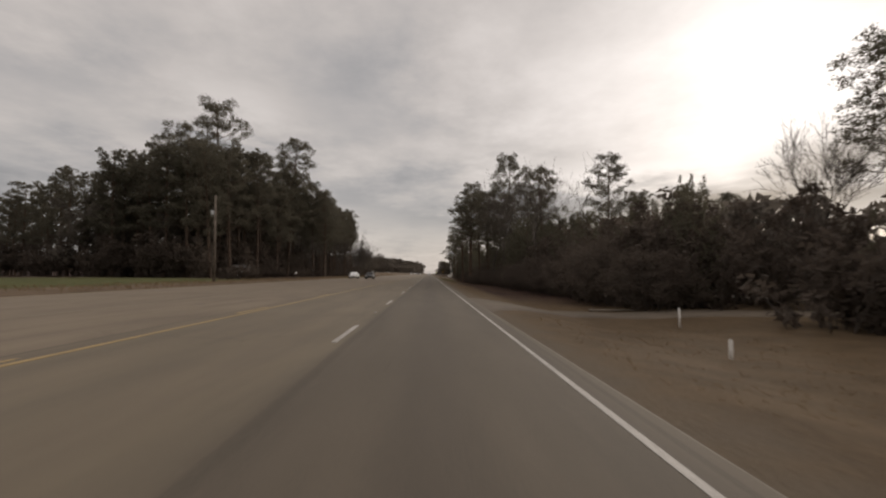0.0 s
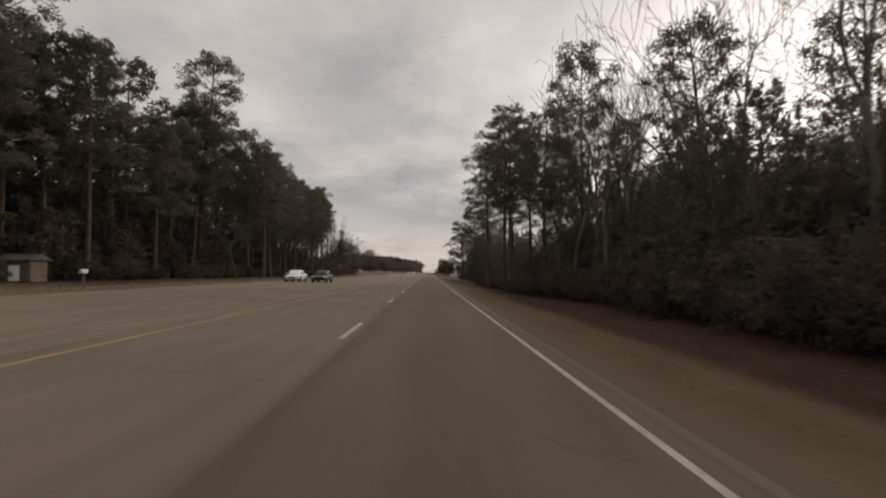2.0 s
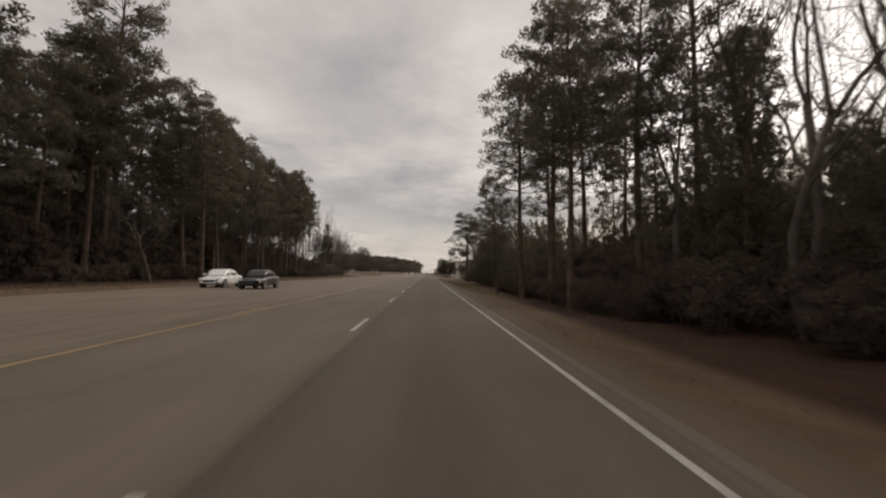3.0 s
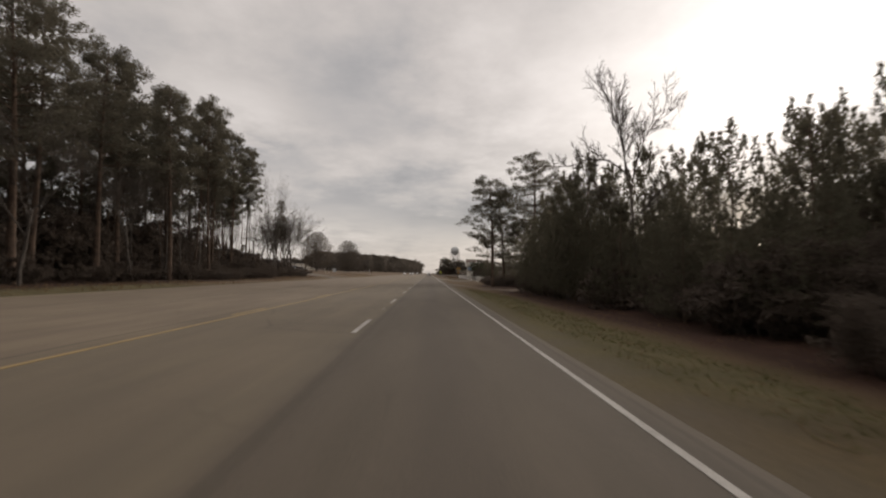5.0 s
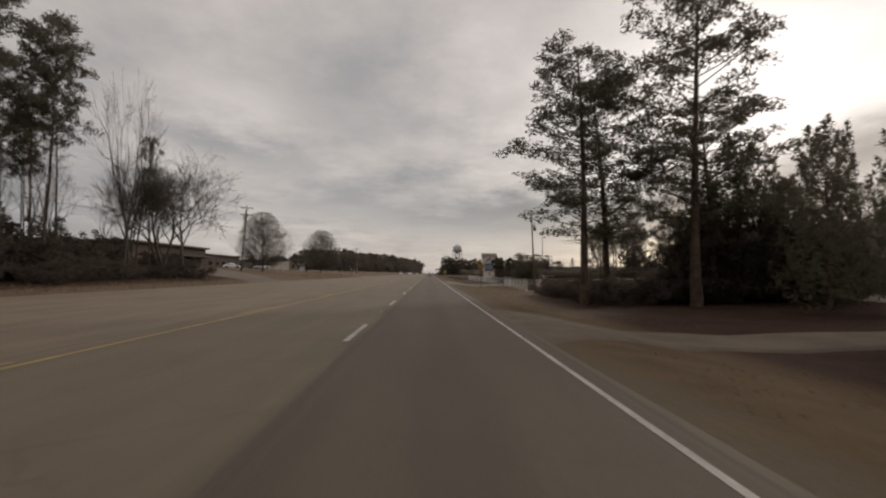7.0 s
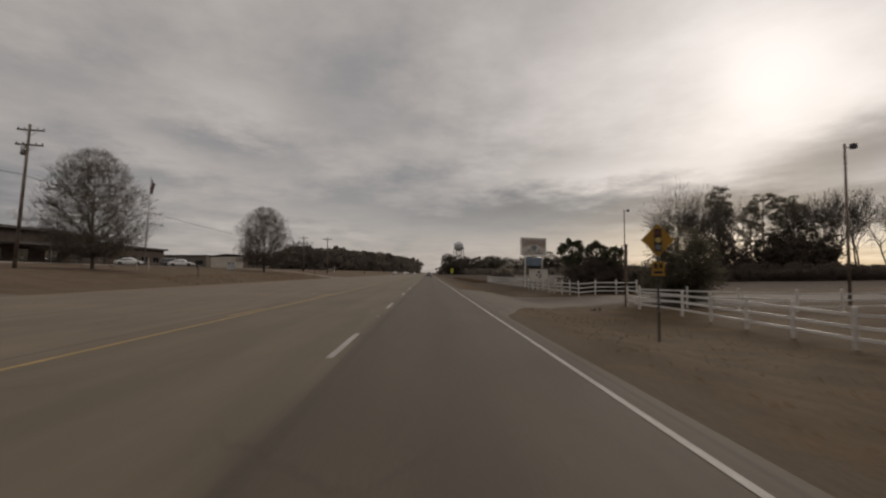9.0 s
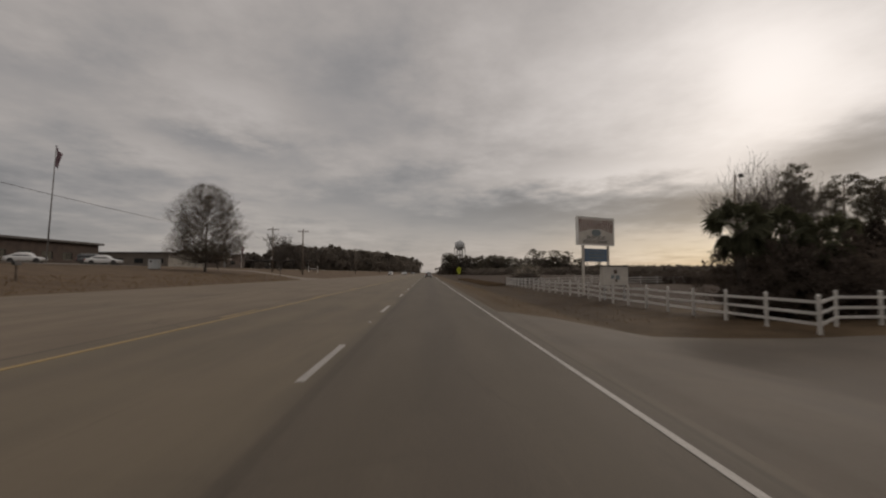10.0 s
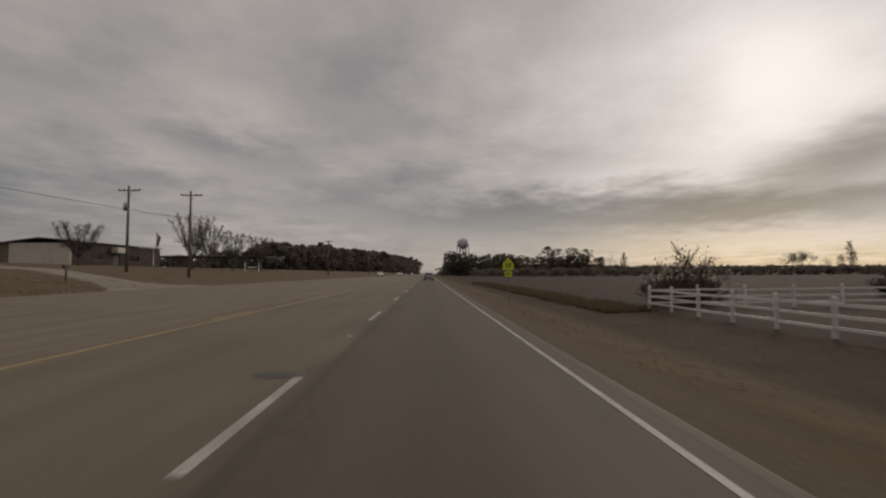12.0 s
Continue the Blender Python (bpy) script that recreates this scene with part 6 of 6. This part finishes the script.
def lawn_sign(x, y):
    ob = thing("lawn_sign", "white-framed sign on two posts on the lawn", "sign", "", pose(x, y, level(x, y), 0, 0, 10))
    for px in (-1.2, 1.2):
        part("post", boxes((px - 0.07, px + 0.07, -0.07, 0.07, -0.3, 1.75)), WHITE_PAINT, ob)
    part("panel", boxes((-1.13, 1.13, -0.03, 0.03, 0.55, 1.3)), BROWN_BRICK, ob, "brown panel")
    part("text_bar", boxes((-0.8, 0.8, -0.038, -0.03, 0.85, 0.98)), WHITE_PAINT, ob)


lawn_sign(-32.5, 392)


def water_tower(x, y, g):
    ob = thing("water_tower", "pale water tower on tall steel legs far ahead", "water tower", "", pose(x, y, g))
    R, z0, z1 = 5.6, 29.0, 35.5
    prof = [(0.4, z0 - 3.2), (2.6, z0 - 2.6), (4.4, z0 - 1.2), (R, z0 + 0.6), (R, z1 - 1.6), (R * 0.85, z1 - 0.4), (R * 0.45, z1 + 0.9), (0.2, z1 + 1.9)]
    verts, faces, n = [], [], 28
    for r, z in prof:
        verts += [(r * math.cos(6.2832 * k / n), r * math.sin(6.2832 * k / n), z) for k in range(n)]
    for i in range(len(prof) - 1):
        faces += [(i * n + k, i * n + (k + 1) % n, i * n + n + (k + 1) % n, i * n + n + k) for k in range(n)]
    plain("tank", verts, faces, TANK_PAINT, ob, "rounded pale steel tank", True)
    for k in range(6):
        a = 6.2832 * k / 6
        tube("leg", [(R * 1.15 * math.cos(a), R * 1.15 * math.sin(a), -0.5), (R * math.cos(a), R * math.sin(a), z0 + 0.8)], [0.48, 0.42], 8, POLE_PAINT, ob)
        b = 6.2832 * (k + 1) / 6
        for zz in (9, 17):
            tube("strut", [(R * 1.08 * math.cos(a), R * 1.08 * math.sin(a), zz), (R * 1.08 * math.cos(b), R * 1.08 * math.sin(b), zz)], [0.12, 0.12], 6, TANK_PAINT, ob)
    part("riser", cylinder(0.8, -0.5, z0 - 2.8, 14), TANK_PAINT, ob, "", True)
    part("walkway", cylinder(R + 0.7, z0 + 0.5, z0 + 0.75, 28), TANK_PAINT, ob)


water_tower(35.5, 816, 0.5)


# ---------------------------------------------------------------- buildings
def wall_panels(parent, x, y0, y1, z0, z1, mat, holes, thick=0.3):
    """A wall along y at x, facing the highway, with openings cut right through it: holes are (y0, y1, z0, z1)."""
    ys = sorted({y0, y1, *[h[0] for h in holes], *[h[1] for h in holes]})
    for a, b in zip(ys, ys[1:]):
        cut = sorted((h[2], h[3]) for h in holes if h[0] <= a and h[1] >= b)
        z = z0
        for c, d in cut + [(z1, z1)]:
            if c > z:
                part("wall_panel", boxes((x - thick, x, a, b, z, c)), mat, parent)
            z = d


def window(parent, x, y0, y1, z0, z1, mullions=2):
    w = part("window_frame", boxes((x - 0.16, x - 0.06, y0, y0 + 0.07, z0, z1), (x - 0.16, x - 0.06, y1 - 0.07, y1, z0, z1), (x - 0.16, x - 0.06, y0 + 0.07, y1 - 0.07, z0, z0 + 0.07), (x - 0.16, x - 0.06, y0 + 0.07, y1 - 0.07, z1 - 0.07, z1)), DARK_METAL, parent, "dark metal window frame")
    step = (y1 - y0) / mullions
    for i in range(mullions):
        part("pane", boxes((x - 0.13, x - 0.11, y0 + i * step + 0.05, y0 + (i + 1) * step - 0.05, z0 + 0.06, z1 - 0.06)), GLASS, w)
        if i:
            part("mullion", boxes((x - 0.16, x - 0.06, y0 + i * step - 0.03, y0 + i * step + 0.03, z0 + 0.07, z1 - 0.07)), DARK_METAL, w)
    part("sill", boxes((x - 0.1, x + 0.06, y0 - 0.05, y1 + 0.05, z0 - 0.08, z0 - 0.002)), CONCRETE, w, "concrete sill")


def brown_building():
    g = 2.75
    ob = thing("brick_building", "long low brown brick building with a flat roof and canopy", "building")
    ob.matrix_basis = Matrix.Identity(4)
    # taller front block
    holes = [(y, y + 3.2, g + 1.0, g + 2.5) for y in (288, 294, 300, 312, 318)] + [(305.5, 308.5, g, g + 2.6)]
    wall_panels(ob, -66, 284, 324, g - 0.5, g + 5.6, BROWN_BRICK, holes)
    for h in holes[:5]:
        window(ob, -66, *h, 3)
    door = part("door", boxes((-66.2, -66.1, 305.6, 306.95, g, g + 2.5), (-66.2, -66.1, 307.05, 308.4, g, g + 2.5)), GLASS, ob, "glazed double door")
    part("door_handle", boxes((-66.08, -66.04, 306.8, 306.84, g + 0.9, g + 1.3), (-66.08, -66.04, 307.16, 307.2, g + 0.9, g + 1.3)), STEEL, door)
    part("rear_wall", boxes((-92.3, -92, 284, 324, g - 0.5, g + 5.6)), BROWN_BRICK, ob)
    part("end_wall", boxes((-92, -66.3, 284, 284.3, g - 0.5, g + 5.6)), BROWN_BRICK, ob)
    part("end_wall", boxes((-92, -66.3, 323.7, 324, g - 0.5, g + 5.6)), BROWN_BRICK, ob)
    part("roof", boxes((-92.8, -64.9, 283.2, 324.4, g + 5.6, g + 6.05), bevel=0.05), ROOF_DARK, ob, "dark flat roof with a deep fascia")
    canopy = part("canopy", boxes((-65.96, -61.5, 300, 322, g + 3.0, g + 3.35), bevel=0.04), ROOF_DARK, ob, "dark entrance canopy")
    for y in (300.6, 307.4, 314.4, 321.4):
        part("canopy_post", boxes((-61.9, -61.7, y - 0.1, y + 0.1, g - 0.3, g + 3.0)), DARK_METAL, canopy)
    # lower wing
    holes = [(y, y + 2.6, g + 1.0, g + 2.4) for y in (327, 332, 337, 342, 347)]
    wall_panels(ob, -66.4, 324.1, 352, g - 0.5, g + 4.1, BROWN_BRICK, holes)
    for h in holes:
        window(ob, -66.4, *h, 2)
    part("rear_wall", boxes((-90.3, -90, 324.1, 352, g - 0.5, g + 4.1)), BROWN_BRICK, ob)
    part("end_wall", boxes((-90, -66.7, 351.7, 352, g - 0.5, g + 4.1)), BROWN_BRICK, ob)
    part("roof", boxes((-90.6, -65.6, 324.5, 352.6, g + 4.1, g + 4.5), bevel=0.04), ROOF_DARK, ob, "lower dark flat roof")
    part("roof_vent", boxes((-72, -70.6, 330, 331.4, g + 4.5, g + 5.3), bevel=0.05), STEEL, ob, "metal roof vent")


def beige_building():
    g = 2.8
    ob = thing("metal_building", "low building with a beige end wall and dark brown front", "building")
    holes = [(385, 388, g + 0.9, g + 2.1), (391, 393, g, g + 2.2), (396, 399.5, g + 0.9, g + 2.1)]
    wall_panels(ob, -57, 380.25, 407, g - 0.5, g + 3.7, BROWN_BRICK, holes)
    window(ob, -57, *holes[0], 2)
    window(ob, -57, *holes[2], 3)
    part("door", boxes((-57.16, -57.1, 391.05, 392.95, g, g + 2.15)), DARK_METAL, ob, "dark steel door")
    wide = 9.6 / 8
    for i in range(8):
        part("end_panel", boxes((-57 - (i + 1) * wide + 0.01, -57 - i * wide - 0.01, 380.0 + (0.02 if i % 2 else 0), 380.25, g - 0.5, g + 3.5)), BEIGE_PANEL, ob)
    part("rear_wall", boxes((-66.6, -66.3, 380.25, 407, g - 0.5, g + 3.5)), BEIGE_PANEL, ob)
    part("end_wall", boxes((-66.3, -57.3, 406.7, 407, g - 0.5, g + 3.5)), BEIGE_PANEL, ob)
    verts = [(-67, 379.6, g + 3.5), (-61.8, 379.6, g + 4.2), (-56.6, 379.6, g + 3.72), (-67, 407.4, g + 3.5), (-61.8, 407.4, g + 4.2), (-56.6, 407.4, g + 3.72)]
    verts += [(x, y, z + 0.18) for x, y, z in verts]
    faces = [(6, 7, 10, 9), (7, 8, 11, 10), (0, 3, 4, 1), (1, 4, 5, 2), (0, 1, 7, 6), (1, 2, 8, 7), (3, 9, 10, 4), (4, 10, 11, 5), (0, 6, 9, 3), (2, 5, 11, 8)]
    plain("roof", verts, faces, ROOF_DARK, ob, "shallow dark metal roof")
    part("downpipe", boxes((-56.98, -56.86, 404.2, 404.32, g, g + 3.7)), WHITE_PAINT, ob, "white downpipe")
    part("entry_canopy", boxes((-56.99, -55.8, 390.4, 393.6, g + 2.3, g + 3.3), bevel=0.03), BEIGE_PANEL, ob, "pale boxed entry canopy")


def taupe_building():
    """A long low block behind the lot: front wall with openings, end and rear walls, flat roof."""
    g, y = 3.0, 394.0
    ob = thing("low_building", "long low taupe block building with a flat dark roof", "building")
    holes = [(-100 + 5.6 * i, -97.4 + 5.6 * i) for i in range(5)]
    edges = [-104] + [e for h in holes for e in h] + [-74]
    for a, b in zip(edges[::2], edges[1::2]):
        part("wall_panel", boxes((a, b, y, y + 0.3, g - 0.6, g + 4.0)), TAUPE_BLOCK, ob)
    for a, b in holes:
        part("wall_panel", boxes((a, b, y, y + 0.3, g - 0.6, g + 1.1)), TAUPE_BLOCK, ob)
        part("wall_panel", boxes((a, b, y, y + 0.3, g + 2.5, g + 4.0)), TAUPE_BLOCK, ob)
        w = part("window_frame", boxes((a, a + 0.08, y + 0.08, y + 0.16, g + 1.1, g + 2.5), (b - 0.08, b, y + 0.08, y + 0.16, g + 1.1, g + 2.5), (a + 0.08, b - 0.08, y + 0.08, y + 0.16, g + 2.42, g + 2.5), (a + 0.08, b - 0.08, y + 0.08, y + 0.16, g + 1.1, g + 1.18)), DARK_METAL, ob)
        part("pane", boxes((a + 0.08, b - 0.08, y + 0.11, y + 0.13, g + 1.18, g + 2.42)), GLASS, w)
    part("end_wall", boxes((-74.3, -74, y + 0.3, y + 14, g - 0.6, g + 4.0)), TAUPE_BLOCK, ob)
    part("end_wall", boxes((-104, -103.7, y + 0.3, y + 14, g - 0.6, g + 4.0)), TAUPE_BLOCK, ob)
    part("rear_wall", boxes((-103.7, -74.3, y + 13.7, y + 14, g - 0.6, g + 4.0)), TAUPE_BLOCK, ob)
    part("roof", boxes((-104.4, -73.6, y - 0.4, y + 14.4, g + 4.0, g + 4.3), bevel=0.04), ROOF_DARK, ob, "flat dark roof")


def carport():
    g = level(-52, 440)
    ob = thing("carport", "long low carport with a dark roof on posts", "carport")
    part("roof", boxes((-72, -42, 428, 442, g + 2.9, g + 3.25), bevel=0.04), ROOF_DARK, ob)
    for i in range(7):
        for y in (428.6, 441.4):
            part("post", boxes((-71 + i * 4.7, -70.8 + i * 4.7, y - 0.1, y + 0.1, g - 0.4, g + 2.9)), DARK_METAL, ob)


def shed(x, y):
    g = level(x, y)
    ob = thing("shed", "small weathered shed half hidden by the pines", "shed", "", pose(x, y, g, 0, 0, 8) @ Matrix.Diagonal((0.8, 0.8, 0.8, 1)))
    for i in range(10):
        part("plank", boxes((-1.5 + i * 0.3 + 0.006, -1.2 + i * 0.3 - 0.006, -1.52, -1.48 + 0.01 * (i % 2), 0.05, 2.3)), POST_WOOD, ob)
    part("rear_wall", boxes((-1.5, 1.5, 1.46, 1.5, 0, 2.3)), POST_WOOD, ob)
    part("side_wall", boxes((-1.5, -1.46, -1.46, 1.46, 0, 2.3)), POST_WOOD, ob)
    part("side_wall", boxes((1.46, 1.5, -1.46, 1.46, 0, 2.3)), POST_WOOD, ob)
    verts = [(-1.8, -1.9, 2.3), (1.8, -1.9, 2.3), (1.8, 1.9, 2.3), (-1.8, 1.9, 2.3), (-1.8, 0, 3.0), (1.8, 0, 3.0)]
    plain("roof", verts, [(0, 1, 5, 4), (2, 3, 4, 5), (0, 4, 3), (1, 2, 5), (0, 3, 2, 1)], ROOF_DARK, ob, "dark gabled roof")
    part("door", boxes((-0.5, 0.5, -1.56, -1.525, 0.08, 1.75)), WHITE_PAINT, ob, "pale shed door")


brown_building()
beige_building()
taupe_building()
carport()
shed(-35, 95.5)


# ---------------------------------------------------------------- vehicles
def ring_loft(sections, corners=10):
    """A closed skin over cross-sections along x: each (x, half width, z low, z high, roundness)."""
    verts, faces = [], []
    for x, w, z0, z1, k in sections:
        cz, hz = (z0 + z1) / 2, (z1 - z0) / 2
        for i in range(corners * 2):
            a = math.pi * i / corners + math.pi / (corners * 2)
            c, s = math.cos(a), math.sin(a)
            verts.append((x, w * math.copysign(abs(c) ** k, c), cz + hz * math.copysign(abs(s) ** k, s)))
    n = corners * 2
    for j in range(len(sections) - 1):
        for i in range(n):
            faces.append((j * n + i, j * n + (i + 1) % n, j * n + n + (i + 1) % n, j * n + n + i))
    faces.append(tuple(range(n)))
    faces.append(tuple(reversed(range((len(sections) - 1) * n, len(sections) * n))))
    return verts, faces


def make_car(paint, label, suv=False):
    """A car that faces +x: lofted body and cabin, glazing, lamps, mirrors, wheels with rims."""
    car = thing("car" if not suv else "suv", label, "car", "cars")
    L, W, H = (4.95, 0.93, 1.50) if not suv else (4.6, 0.93, 1.72)
    f, r = L / 2, -L / 2
    belt = 0.98 if not suv else 1.06
    low = 0.24 if not suv else 0.30
    hood = belt - (0.10 if not suv else 0.04)
    sec = [(r, W * 0.80, low + 0.22, belt - 0.12, 0.45), (r + 0.12, W * 0.93, low + 0.08, belt - 0.02, 0.36), (r + 0.6, W, low, belt + 0.02, 0.30), (r + 1.6, W, low, belt + 0.01, 0.28),
           (0.2, W, low, belt - 0.01, 0.28), (f - 1.55, W, low, hood + 0.06, 0.30), (f - 0.8, W * 0.99, low, hood - 0.03, 0.33), (f - 0.25, W * 0.94, low + 0.02, hood - 0.12, 0.38), (f, W * 0.74, low + 0.14, hood - 0.24, 0.5)]
    v, fc = ring_loft(sec)
    body = plain("body", v, fc, paint, car, "", True)
    # cabin
    if suv:
        cab = [(r + 0.12, W * 0.80, belt - 0.15, H - 0.22, 0.42), (r + 0.35, W * 0.80, belt - 0.15, H - 0.04, 0.40), (r + 1.6, W * 0.80, belt - 0.15, H, 0.38), (0.35, W * 0.80, belt - 0.15, H - 0.03, 0.38),
               (0.75, W * 0.80, belt - 0.15, H - 0.20, 0.40), (f - 1.35, W * 0.80, belt - 0.15, belt + 0.02, 0.42)]
    else:
        cab = [(r + 0.55, W * 0.76, belt - 0.15, belt + 0.03, 0.42), (r + 1.35, W * 0.77, belt - 0.15, H - 0.12, 0.42), (r + 1.95, W * 0.77, belt - 0.15, H, 0.40), (0.35, W * 0.77, belt - 0.15, H - 0.01, 0.40),
               (0.75, W * 0.78, belt - 0.15, H - 0.14, 0.42), (f - 1.45, W * 0.80, belt - 0.15, belt + 0.0, 0.42)]
    v, fc = ring_loft(cab)
    cabin = plain("cabin", v, fc, paint, car, "roof and pillars", True)
    yw = W * (0.80 if suv else 0.775)

    def pane(name, pts, out):
        a = [Vector(p) for p in pts]
        o = Vector(out)
        vs = [tuple(p + o * 0.012) for p in a] + [tuple(p - o * 0.02) for p in a]
        n = len(a)
        plain(name, vs, [tuple(range(n)), tuple(reversed(range(n, 2 * n)))] + [(i, i + n, (i + 1) % n + n, (i + 1) % n) for i in range(n)], GLASS, cabin)

    roof = H - 0.13
    for s in (-1, 1):
        y = s * (yw + 0.005)
        yt = s * (yw - 0.055)
        if suv:
            pane("side_window", [(r + 0.45, y, belt + 0.02), (r + 1.15, y, belt + 0.02), (r + 1.15, yt, roof), (r + 0.6, yt, roof - 0.03)], (0, s, 0.1))
            pane("side_window", [(r + 1.25, y, belt + 0.02), (r + 2.15, y, belt + 0.02), (r + 2.15, yt, roof), (r + 1.25, yt, roof)], (0, s, 0.1))
            pane("side_window", [(r + 2.25, y, belt + 0.02), (f - 1.55, y, belt + 0.02), (0.62, yt, roof - 0.08), (r + 2.25, yt, roof)], (0, s, 0.1))
        else:
            pane("side_window", [(r + 1.0, y, belt + 0.03), (r + 2.25, y, belt + 0.02), (r + 2.25, yt, roof), (r + 1.55, yt, roof - 0.05)], (0, s, 0.1))
            pane("side_window", [(r + 2.35, y, belt + 0.02), (f - 1.65, y, belt + 0.02), (0.68, yt, roof - 0.08), (r + 2.35, yt, roof)], (0, s, 0.1))
        m = part("mirror", boxes((f - 1.75, f - 1.58, s * (W + 0.09) - 0.09, s * (W + 0.09) + 0.09, belt + 0.01, belt + 0.15), bevel=0.03), paint, car)
        part("headlamp", boxes((f - 0.36, f - 0.07, s * W * 0.72 - 0.17, s * W * 0.72 + 0.17, hood - 0.27, hood - 0.13), bevel=0.04), LENS_CLEAR, body, "clear headlamp")
        part("tail_lamp", boxes((r - 0.015, r + 0.18, s * W * 0.74 - 0.16, s * W * 0.74 + 0.16, belt - 0.30, belt - 0.12), bevel=0.03), LENS_RED, body, "red tail lamp")
        part("door_handle", boxes((r + 2.0, r + 2.2, s * (W + 0.004) - 0.012, s * (W + 0.004) + 0.012, belt - 0.14, belt - 0.10)), STEEL, body)
    w2 = W * 0.66
    pane("windscreen", [(f - 1.52, -w2 - 0.06, belt + 0.05), (f - 1.52, w2 + 0.06, belt + 0.05), (0.72, w2 - 0.05, H - 0.16), (0.72, -w2 + 0.05, H - 0.16)], (0.55, 0, 0.83))
    if suv:
        pane("rear_window", [(r + 0.10, w2, belt + 0.05), (r + 0.10, -w2, belt + 0.05), (r + 0.24, -w2 + 0.04, H - 0.20), (r + 0.24, w2 - 0.04, H - 0.20)], (-0.95, 0, 0.3))
    else:
        pane("rear_window", [(r + 0.66, w2, belt + 0.06), (r + 0.66, -w2, belt + 0.06), (r + 1.32, -w2 + 0.05, H - 0.17), (r + 1.32, w2 - 0.05, H - 0.17)], (-0.5, 0, 0.86))
    part("grille", boxes((f - 0.06, f + 0.012, -0.42, 0.42, hood - 0.44, hood - 0.27), bevel=0.02), DARK_METAL, body, "dark grille")
    part("lower_intake", boxes((f - 0.14, f - 0.02, -0.55, 0.55, low + 0.10, low + 0.20), bevel=0.02), DARK_METAL, body)
    part("number_plate", boxes((r - 0.02, r + 0.02, -0.15, 0.15, belt - 0.40, belt - 0.26)), WHITE_PAINT, body)
    part("rear_bumper", boxes((r - 0.03, r + 0.16, -W * 0.84, W * 0.84, low + 0.10, low + 0.30), bevel=0.05), DARK_METAL if suv else paint, body)
    # wheels
    for wx in (f - 0.95, r + 1.0):
        for s in (-1, 1):
            m = Matrix.Translation((wx, s * (W - 0.10), 0.33)) @ Matrix.Rotation(radians(90), 4, "X")
            prof = [(0.20, -0.11), (0.31, -0.11), (0.33, -0.07), (0.335, 0.0), (0.33, 0.07), (0.31, 0.11), (0.20, 0.11)]
            n = 22
            tv = [(a * math.cos(6.2832 * k / n), a * math.sin(6.2832 * k / n), b) for a, b in prof for k in range(n)]
            tf = [(i * n + k, i * n + (k + 1) % n, (i + 1) % 7 * n + (k + 1) % n, (i + 1) % 7 * n + k) for i in range(7) for k in range(n)]
            wheel = plain("wheel", tv, tf, RUBBER, car, "black tyre", True)
            wheel.matrix_basis = m
            bm = cylinder(0.205, -0.05, 0.05, 18)
            for k in range(5):
                box_into(bm, 0.03, 0.20, -0.03, 0.03, -0.09, 0.09, 0.0, Matrix.Rotation(6.2832 * k / 5, 4, "Z"))
            part("rim", bm, ALLOY, wheel, "five-spoke alloy rim")
            arch = part("wheel_arch", cylinder(0.39, -0.125, 0.118, 22), DARK_METAL, car)
            arch.matrix_basis = m @ Matrix.Translation((0, 0, 0.005))
    return car


PARKED = set()


def park(car, x, y, turn, label=""):
    z = road_z(x) if ROAD_L < x < ROAD_R else level(x, y) + 0.03
    m = pose(x, y, z, 0, 0, turn)
    if car.name in PARKED:
        car = copy_thing(car, m)
    else:
        PARKED.add(car.name)
        car.matrix_basis = m
    return tagged(car, label)


white_car = make_car(PAINT_WHITE, "white four-door sedan in the far lanes")
black_car = make_car(PAINT_BLACK, "black four-door sedan in the far lanes")
grey_suv = make_car(PAINT_GREY, "dark grey sport utility car", True)
silver_suv = make_car(PAINT_SILVER, "silver sport utility car in the far lanes", True)
park(white_car, -17.2, 117.0, -90)
park(black_car, -13.4, 115.0, -90)
park(silver_suv, -0.1, 398.0, 90, "silver sport utility car in the near lane")
park(silver_suv, -14.0, 560, -90)
park(white_car, -17.4, 600, -90)
park(silver_suv, -17.2, 480, -90)
park(white_car, -14.0, 740, -90)
park(black_car, -14.2, 690, -90)
park(white_car, -57.5, 322.0, 20, "white sedan standing in the parking lot")
park(grey_suv, -54.0, 331.5, 12, "dark grey sport utility car standing in the parking lot")
park(white_car, -51.5, 330.0, 15, "white sedan standing in the parking lot")
